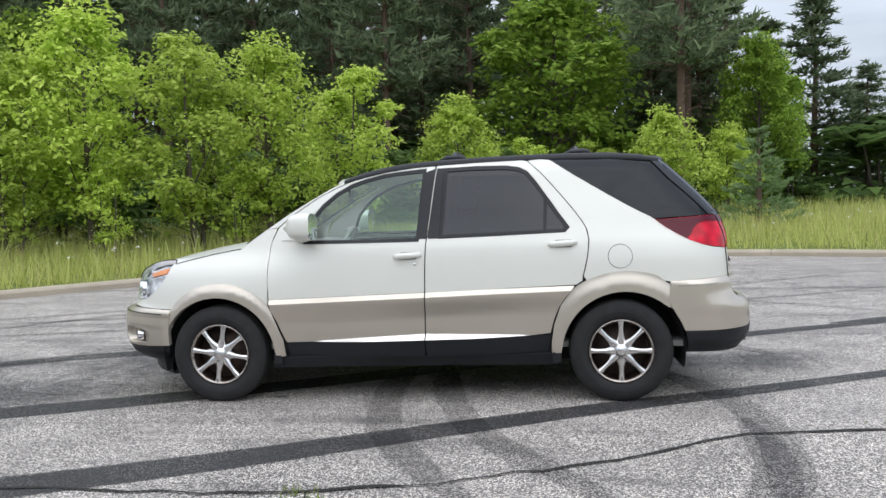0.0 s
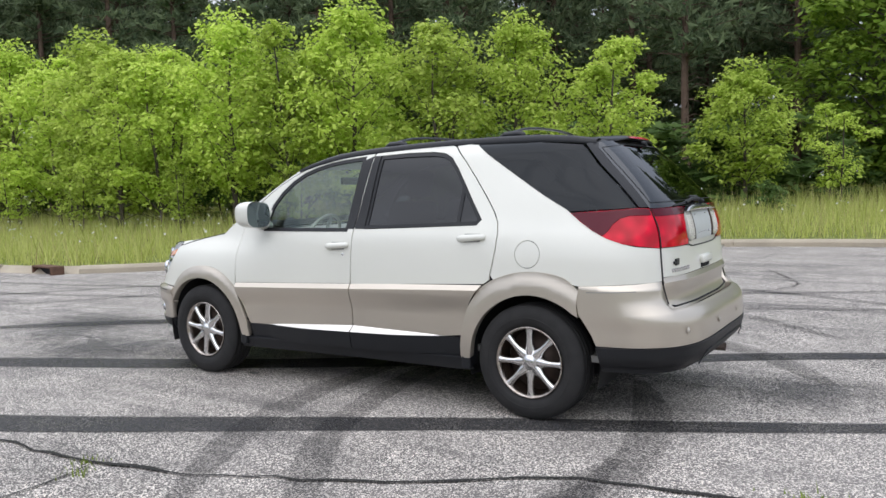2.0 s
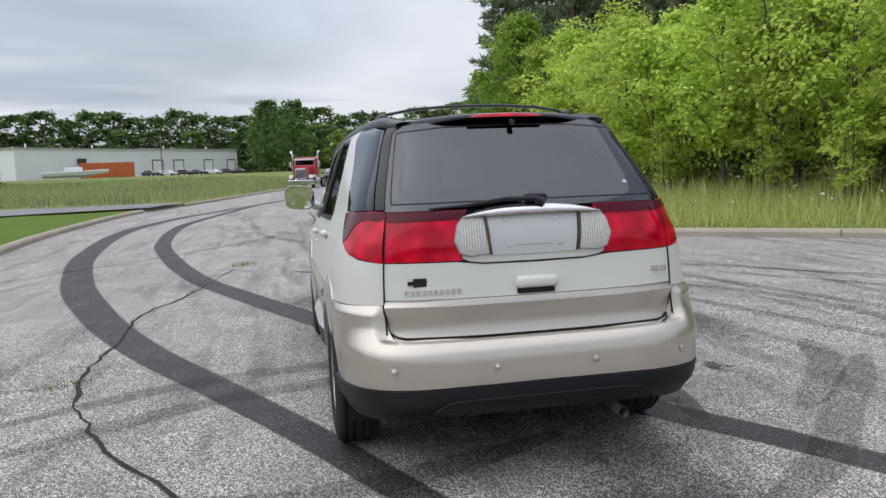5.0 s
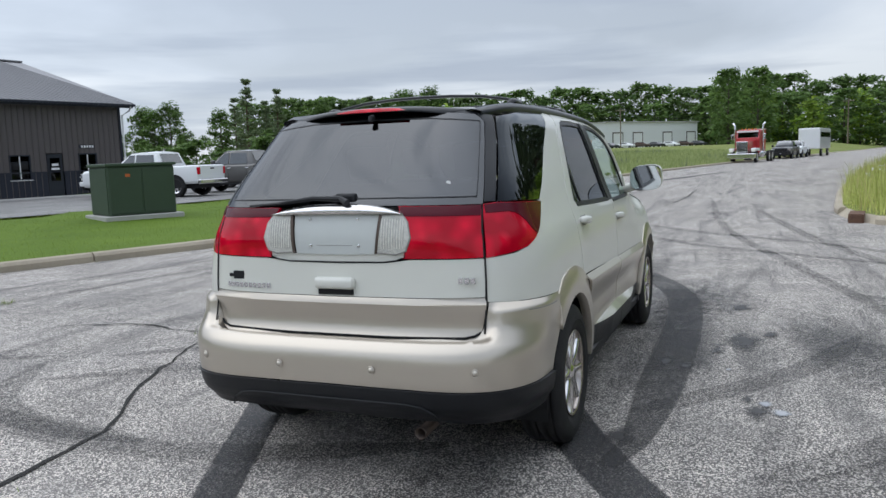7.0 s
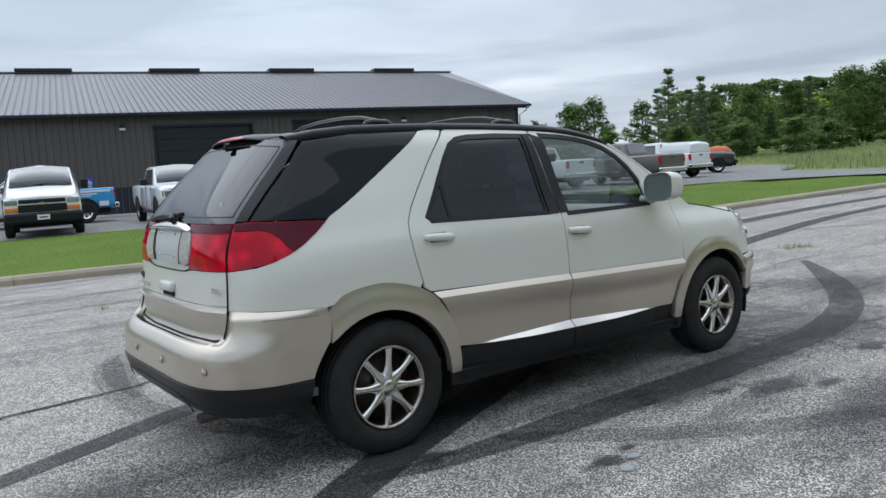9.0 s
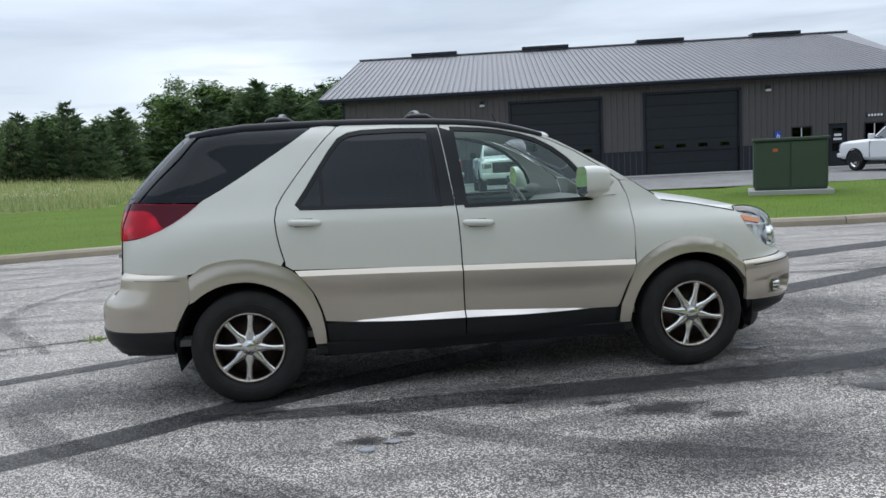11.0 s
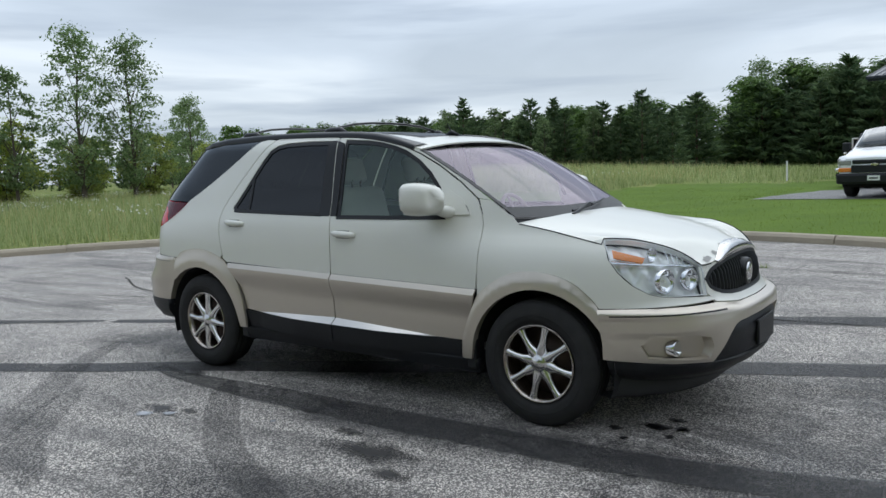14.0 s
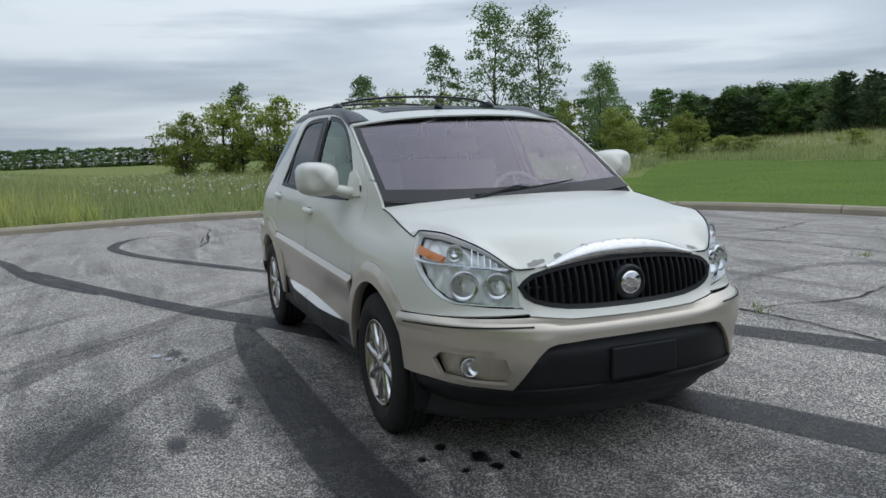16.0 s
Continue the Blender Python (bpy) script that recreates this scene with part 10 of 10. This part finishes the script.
# the pine wood behind
k = 0
for row, (y0, step) in enumerate(((27.5, 3.0), (32.5, 3.2), (38, 3.6), (45, 4.4))):
    x = -50.0 if row < 3 else -46
    while x < 12.5:
        yy = y0 + 1.6 * float(rng.normal()) + (4.0 if x > 8 else 0) + max(0, -(x + 30)) * -0.35
        if not (row == 0 and (x > 8 or -3 < x < 7)) and math.dist((x, yy), (2, 30.4)) > 3.2 and yy > 12.5:
            plant(("pine1", "pine2", "pine3")[int(rng.integers(0, 3)) if row else int(rng.integers(0, 2))], x + float(rng.normal()) * 0.6, yy, (0.92 + 0.22 * float(rng.random())), group="pines of the wood")
        x += step
for i, (x, y, s) in enumerate(((-40.5, 12.6, 0.98), (-41.8, 15.5, 1.05), (-44.2, 13.6, 1.0), (-37.2, 13.4, 1.05), (-38.5, 17.0, 1.0), (-43.5, 18.5, 1.0), (-34.4, 14.4, 1.05), (-35.2, 18.0, 1.08), (-31.8, 16.0, 1.0), (-29.0, 17.6, 1.05), (-32.4, 20.6, 1.05), (-26.2, 19.0, 1.0), (-23.4, 20.6, 1.0), (-39.8, 21.0, 1.0), (-20.2, 22.0, 0.95))):
    plant(("pine2", "pine1", "pine3")[i % 3], x, y, s, group="pines of the wood")

for y0, x0, x1, step in ((50.0, -52, 12, 2.7), (56.0, -50, 13, 3.1)):
    x = x0
    while x < x1:
        plant("pineb", x + float(rng.normal()) * 0.5, y0 + 1.2 * float(rng.normal()) - max(0, -(x + 26)) * 0.75, 0.95 + 0.2 * float(rng.random()), group="pines of the wood")
        x += step

# dark thicket on the floor of the wood
for i in range(34):
    plant("shrub", -58 + 84 * i / 33 + float(rng.normal()), 36 + 7 * (i % 3) + float(rng.normal()), 1.5 + 0.5 * float(rng.random()), group="undergrowth shrubs", wide=2.2)
for i in range(14):
    plant("shrub", -36 + 34 * i / 13 + float(rng.normal()) * 0.5, 21 + (i % 2) * 2.5, 1.2, group="undergrowth shrubs", wide=1.8)

# south-west: mixed trees beyond the lot and the hall
for i in range(26):
    f = i / 25
    x, y = -76 - 42 * f + float(rng.normal()) * 3, -86 + 33 * f + float(rng.normal()) * 3
    plant(("oakn", "pine3", "oakn", "spr1", "oakn")[i % 5], x, y, (0.72 if i % 5 in (0, 2, 4) else 0.85) * (0.62 + 0.58 * float(rng.random())) * (0.85 + 0.10 * f), group="trees beyond the lot")
for x, y, s in ((-90, -66.5, 0.95), (-94, -64, 0.85), (-114, -47.5, 0.86), (-110, -51, 0.82), (-119, -54, 0.86)):
    plant("oakn" if x < -100 else "pine3", x, y, s, group="trees beyond the lot")
for i in range(14):
    plant("shrub", -52 - 46 * i / 13 + float(rng.normal()) * 2, -62 + 26 * i / 13 + float(rng.normal()) * 2.5, 1.0 + 0.6 * float(rng.random()), group="shrubs beyond the lot", wide=1.5)
# west: the far wooded ridge at the end of the road
for i in range(58):
    f = i / 57
    a = radians(159 + 54 * f)
    d = 232 + 16 * float(rng.normal())
    if -72 < d * math.sin(a) < -4:
        d += 66
    x, y = d * math.cos(a), d * math.sin(a)
    plant("oak" if i % 3 else "oak2", x, y, 1.12 + 0.30 * float(rng.random()), z=-1.0, group="far woods", wide=1.2)
for i in range(40):
    f = i / 39
    a = radians(160 + 56 * f)
    plant("oak", 285 * math.cos(a), 285 * math.sin(a), 1.42 + 0.3 * float(rng.random()), group="far woods", wide=1.35)
for x, y, s in ((-178, -4, 1.2), (-186, 2, 1.25), (-246, -6, 1.5), (-150, 40, 1.3), (-165, 46, 1.4), (-135, 34, 1.1), (-120, 31, 0.9), (-180, 50, 1.4), (-92, 27, 0.8), (-106, 32, 0.9), (-76, 21, 0.75), (-62, 19.5, 0.8), (-70, 25, 0.9), (-84, 29, 0.95)):
    plant("oak2" if int(x) % 2 else "oak", x, y, s, group="trees along the far road")
# south-east: dense spruce row and mixed trees
ROW_KINDS = ("spr1", "bpine", "oakn", "spr2", "bpine", "spr1", "oakn", "spr2")
for i in range(104):
    f = i / 103
    x, y = -2 + 99 * f + float(rng.normal()) * 0.8, -79 - 12 * math.sin(f * 3.0) + float(rng.normal()) * 2.4 + (8 if 0.25 < f < 0.55 else 0)
    kind = ROW_KINDS[(i * 5 + i // 8) % 8]
    plant(kind, x, y, (0.60 + 0.12 * float(rng.random()) if kind == "oakn" else 0.80 + 0.28 * float(rng.random())) * (1.12 if f < 0.22 else 0.82 if f < 0.6 else 0.90), group="spruce row", wide=1.25)
for i in range(44):
    f = i / 43
    plant("oakn", 0 + 100 * f + float(rng.normal()), -88 - 9 * math.sin(f * 3.0) + float(rng.normal()) * 1.5 + (6 if 0.25 < f < 0.55 else 0), (0.58 + 0.16 * float(rng.random())) * (1.25 if f < 0.22 else 0.9 if f < 0.6 else 1.0), group="spruce row", wide=1.3)
for i in range(24):
    f = i / 23
    plant(("spr2", "bpine", "pop2")[i % 3], 22 + 26 * f + float(rng.normal()) * 1.0, -63 + 6 * f + float(rng.normal()) * 1.8, 0.66 + 0.2 * float(rng.random()), group="spruce row")
plant("pop", 18.7, -87.0, 1.16, group="airy poplars")
plant("pop", 11.0, -83.0, 0.98, group="airy poplars")
# east: poplars and willows in the field
for x, y, s in ((32.8, -29.2, 0.52), (35.4, -26.6, 0.42), (30.2, -25.8, 0.30), (38.0, -29.4, 0.45)):
    plant("willow", x, y, s, group="low bushes on the swell")
for x, y, s in ((31.6, -31.4, 0.55), (30.2, -32.0, 0.5), (33.6, -32.6, 0.5), (29.0, -30.2, 0.4), (27.0, -36.0, 0.45)):
    plant("olive_shrub", x, y, s, group="low bushes on the swell", wide=1.7)
for k_, x, y, s in (("pop", 41.6, -21.0, 1.0), ("pop", 40.4, -23.7, 0.96), ("pop2", 43.3, -17.9, 1.0), ("pop2", 50.9, -14.7, 0.86), ("pop2", 69.5, -48.5, 1.2), ("pop2", 71.5, -21.2, 1.1), ("pop", 44.9, -31.3, 0.68), ("pop2", 47.0, -33.5, 0.75), ("pop2", 56.6, -6.6, 0.88), ("pop2", 86.6, -58.9, 0.95), ("pop2", 91.1, -85.5, 0.95), ("pop2", 95, -81, 0.8), ("pop2", 60, -37, 0.7), ("pop2", 64, -44, 0.75)):
    plant(k_, x, y, s, group="airy poplars")
for x, y, s in ((47.3, -15.7, 0.92), (46.1, -18.7, 0.88), (54.8, -2.2, 0.80), (54.0, -8.6, 0.98), (56.8, -5.5, 1.05), (49.5, -12.0, 0.7), (44.6, -22.6, 0.7), (43.2, -26.6, 0.72), (41.8, -30.8, 0.6), (62, -33.5, 0.6), (52.0, -14.5, 0.8)):
    plant("willow", x, y, s * 1.12, group="willows in the field")
for i in range(60):
    a = radians(-22 + 34 * i / 59)
    d = 360 + 20 * float(rng.normal())
    plant("oak", d * math.cos(a), d * math.sin(a), 0.68 + 0.18 * float(rng.random()), z=-2.0, group="far woods", wide=1.7)
for i in range(26):
    a = radians(-56 + 36 * i / 25)
    d = 150 + 14 * float(rng.normal())
    plant("spr1" if i % 2 else "oak", d * math.cos(a), d * math.sin(a), (0.8 if i % 2 else 0.6) + 0.2 * float(rng.random()), group="far woods", wide=1.2)
for kind, src in PROTO.items():
    if kind not in used:
        for o in (*src.children_recursive, src):
            bpy.data.objects.remove(o)


# ---------------------------------------------------------------- grasses
def blades(name, P, height, width, mat, label, curl=0.75):
    """Tapered, bent grass blades standing at the places P (x, y, z)."""
    n = len(P)
    a = rng.random(n) * 6.283
    h_ = height * (0.5 + 0.8 * rng.random(n))
    d = np.stack([np.cos(a), np.sin(a)], 1)
    ln = rng.random(n)[:, None] * curl * h_[:, None]
    w = width * (0.7 + 0.6 * rng.random(n))
    s = np.stack([-d[:, 1], d[:, 0]], 1) * w[:, None] * 0.5
    V = np.empty((n, 3, 3))
    V[:, 0, :2] = P[:, :2] - s
    V[:, 0, 2] = P[:, 2]
    V[:, 1, :2] = P[:, :2] + s
    V[:, 1, 2] = P[:, 2]
    V[:, 2, :2] = P[:, :2] + d * ln
    V[:, 2, 2] = P[:, 2] + h_
    me = bpy.data.meshes.new(name)
    me.vertices.add(n * 3)
    me.vertices.foreach_set("co", V.ravel())
    me.loops.add(n * 3)
    me.loops.foreach_set("vertex_index", np.arange(n * 3, dtype=np.int32))
    me.polygons.add(n)
    me.polygons.foreach_set("loop_start", np.arange(0, n * 3, 3, dtype=np.int32))
    me.materials.append(mat)
    me.update(calc_edges=True)
    return tagged(new(name, me), label, "grass", kind="stuff")


HG = {}


def quick_height(x, y):
    k = (round(x * 1.0), round(y * 1.0))
    if k not in HG:
        HG[k] = ground_height(float(k[0]), float(k[1])) if not inside(BACK_POLY, k[0], k[1]) else 0.14
    return HG[k]


BP = np.array(KERB_BACK)


def mask_inside(poly, X, Y):
    r_ = np.zeros(len(X), bool)
    px, py = poly[:, 0], poly[:, 1]
    j = len(poly) - 1
    for i in range(len(poly)):
        c = (py[i] > Y) != (py[j] > Y)
        with np.errstate(divide="ignore", invalid="ignore"):
            r_ ^= c & (X < (px[j] - px[i]) * (Y - py[i]) / (py[j] - py[i]) + px[i])
        j = i
    return r_


def scatter(n, x0, x1, y0, y1, ok, lift=0.0):
    X = rng.uniform(x0, x1, n)
    Y = rng.uniform(y0, y1, n)
    keep = ~mask_inside(BP, X, Y) & ~mask_inside(np.array(LOT), X, Y) & ok(X, Y)
    X, Y = X[keep], Y[keep]
    Z = np.array([quick_height(x, y) for x, y in zip(X, Y)]) - 0.03 + lift
    return np.stack([X, Y, Z], 1)


def lawn_mask(X, Y):
    e = 11.5 + np.maximum(0, -Y - 7) * 0.95
    return (Y < -3) & (X < e) & (X > -33) & np.where(X > 3, Y > np.where(X > 10, -25.5, -31), True)


north = lambda X, Y: Y > 2.5
blades("long_grass", scatter(90000, -34, 16, 2.5, 20, north), 0.42, 0.020, M["grass"], "tall yellow-green meadow grass behind the kerb")
blades("long_grass", scatter(30000, -60, 24, 3, 34, lambda X, Y: (Y > 3)), 0.62, 0.05, M["grass"], "tall yellow-green meadow grass under the trees")
blades("grass_heads", scatter(16000, -34, 18, 3, 22, north), 0.72, 0.012, M["straw"], "straw-coloured grass heads over the meadow")
east = lambda X, Y: ~lawn_mask(X, Y) & (Y < 12)
blades("long_grass", scatter(80000, 9, 40, -34, 12, east), 0.36, 0.026, M["fieldgrass"], "tall green meadow grass east of the kerb")
blades("long_grass", scatter(56000, 0, 70, -70, 14, east), 0.42, 0.05, M["fieldgrass"], "tall green meadow grass on the swell")
blades("grass_heads", scatter(14000, 9, 50, -50, 12, east), 0.62, 0.016, M["straw"], "straw-coloured grass heads over the meadow")
blades("grey_weeds", scatter(20000, 14, 60, -60, 8, lambda X, Y: east(X, Y) & (np.sin(X * 0.33) * np.cos(Y * 0.29) > 0.62)), 0.5, 0.035, M["weed"], "grey-green weeds in patches of the meadow")
west = lambda X, Y: (X < -38) & (Y < 6)
blades("long_grass", scatter(40000, -110, -38, -50, 4, west), 0.42, 0.05, M["fieldgrass"], "tall meadow grass along the far road")
blades("grey_weeds", scatter(9000, -110, -38, -50, 0, lambda X, Y: west(X, Y) & (np.sin(X * 0.2) * np.cos(Y * 0.25) > 0.5)), 0.6, 0.05, M["weed"], "grey-green weeds along the far road")
blades("mown_grass", scatter(120000, -30, 29, -27, -5, lawn_mask), 0.06, 0.014, M["shortgrass"], "short mown lawn blades", 0.8)
blades("kerb_grass", scatter(16000, -30, 15, -12, 14, lambda X, Y: np.array([edge_distance(x, y) < 0.5 for x, y in zip(X, Y)])), 0.13, 0.010, M["shortgrass"], "grass tufts along the kerb", 0.8)
# daisies and white umbels
fl = np.concatenate([scatter(700, -30, 14, 4, 16, north), scatter(5200, 10, 46, -38, 12, lambda X, Y: east(X, Y) & (np.sin(X * 0.5) + np.cos(Y * 0.6) > 0.3))])
fl[:, 2] += 0.45 + 0.15 * rng.random(len(fl))
me = leaves_mesh("wildflowers", np.repeat(fl, 2, 0) + rng.normal(size=(len(fl) * 2, 3)) * 0.02, 0.045, M["flower"], 1.0, np.tile([[1.0, 0, 0.2]], (len(fl) * 2, 1)), 3)
tagged(new("wildflowers", me), "small white wildflowers dotted through the meadow", "flowers", kind="stuff")


# weeds growing out of the cracks
def tuft(x, y, r_, n, h_):
    P = np.stack([x + rng.normal(size=n) * r_, y + rng.normal(size=n) * r_, np.zeros(n)], 1)
    ob = blades("weed_tuft", P, h_, 0.008, M["shortgrass"], "small green weed tuft in a crack", 1.1)
    ob["category"] = "weed"
    return ob


for x, y, r_, n, h_ in ((-0.34, -2.64, 0.05, 30, 0.035), (3.04, -1.47, 0.06, 60, 0.05), (-7.4, -1.75, 0.10, 70, 0.08), (-0.2, -2.75, 0.05, 20, 0.05), (-7.2, -1.9, 0.06, 40, 0.08), (1.3, -5.8, 0.05, 30, 0.06), (-0.9, -6.1, 0.05, 30, 0.06)):
    tuft(x, y, r_, n, h_)
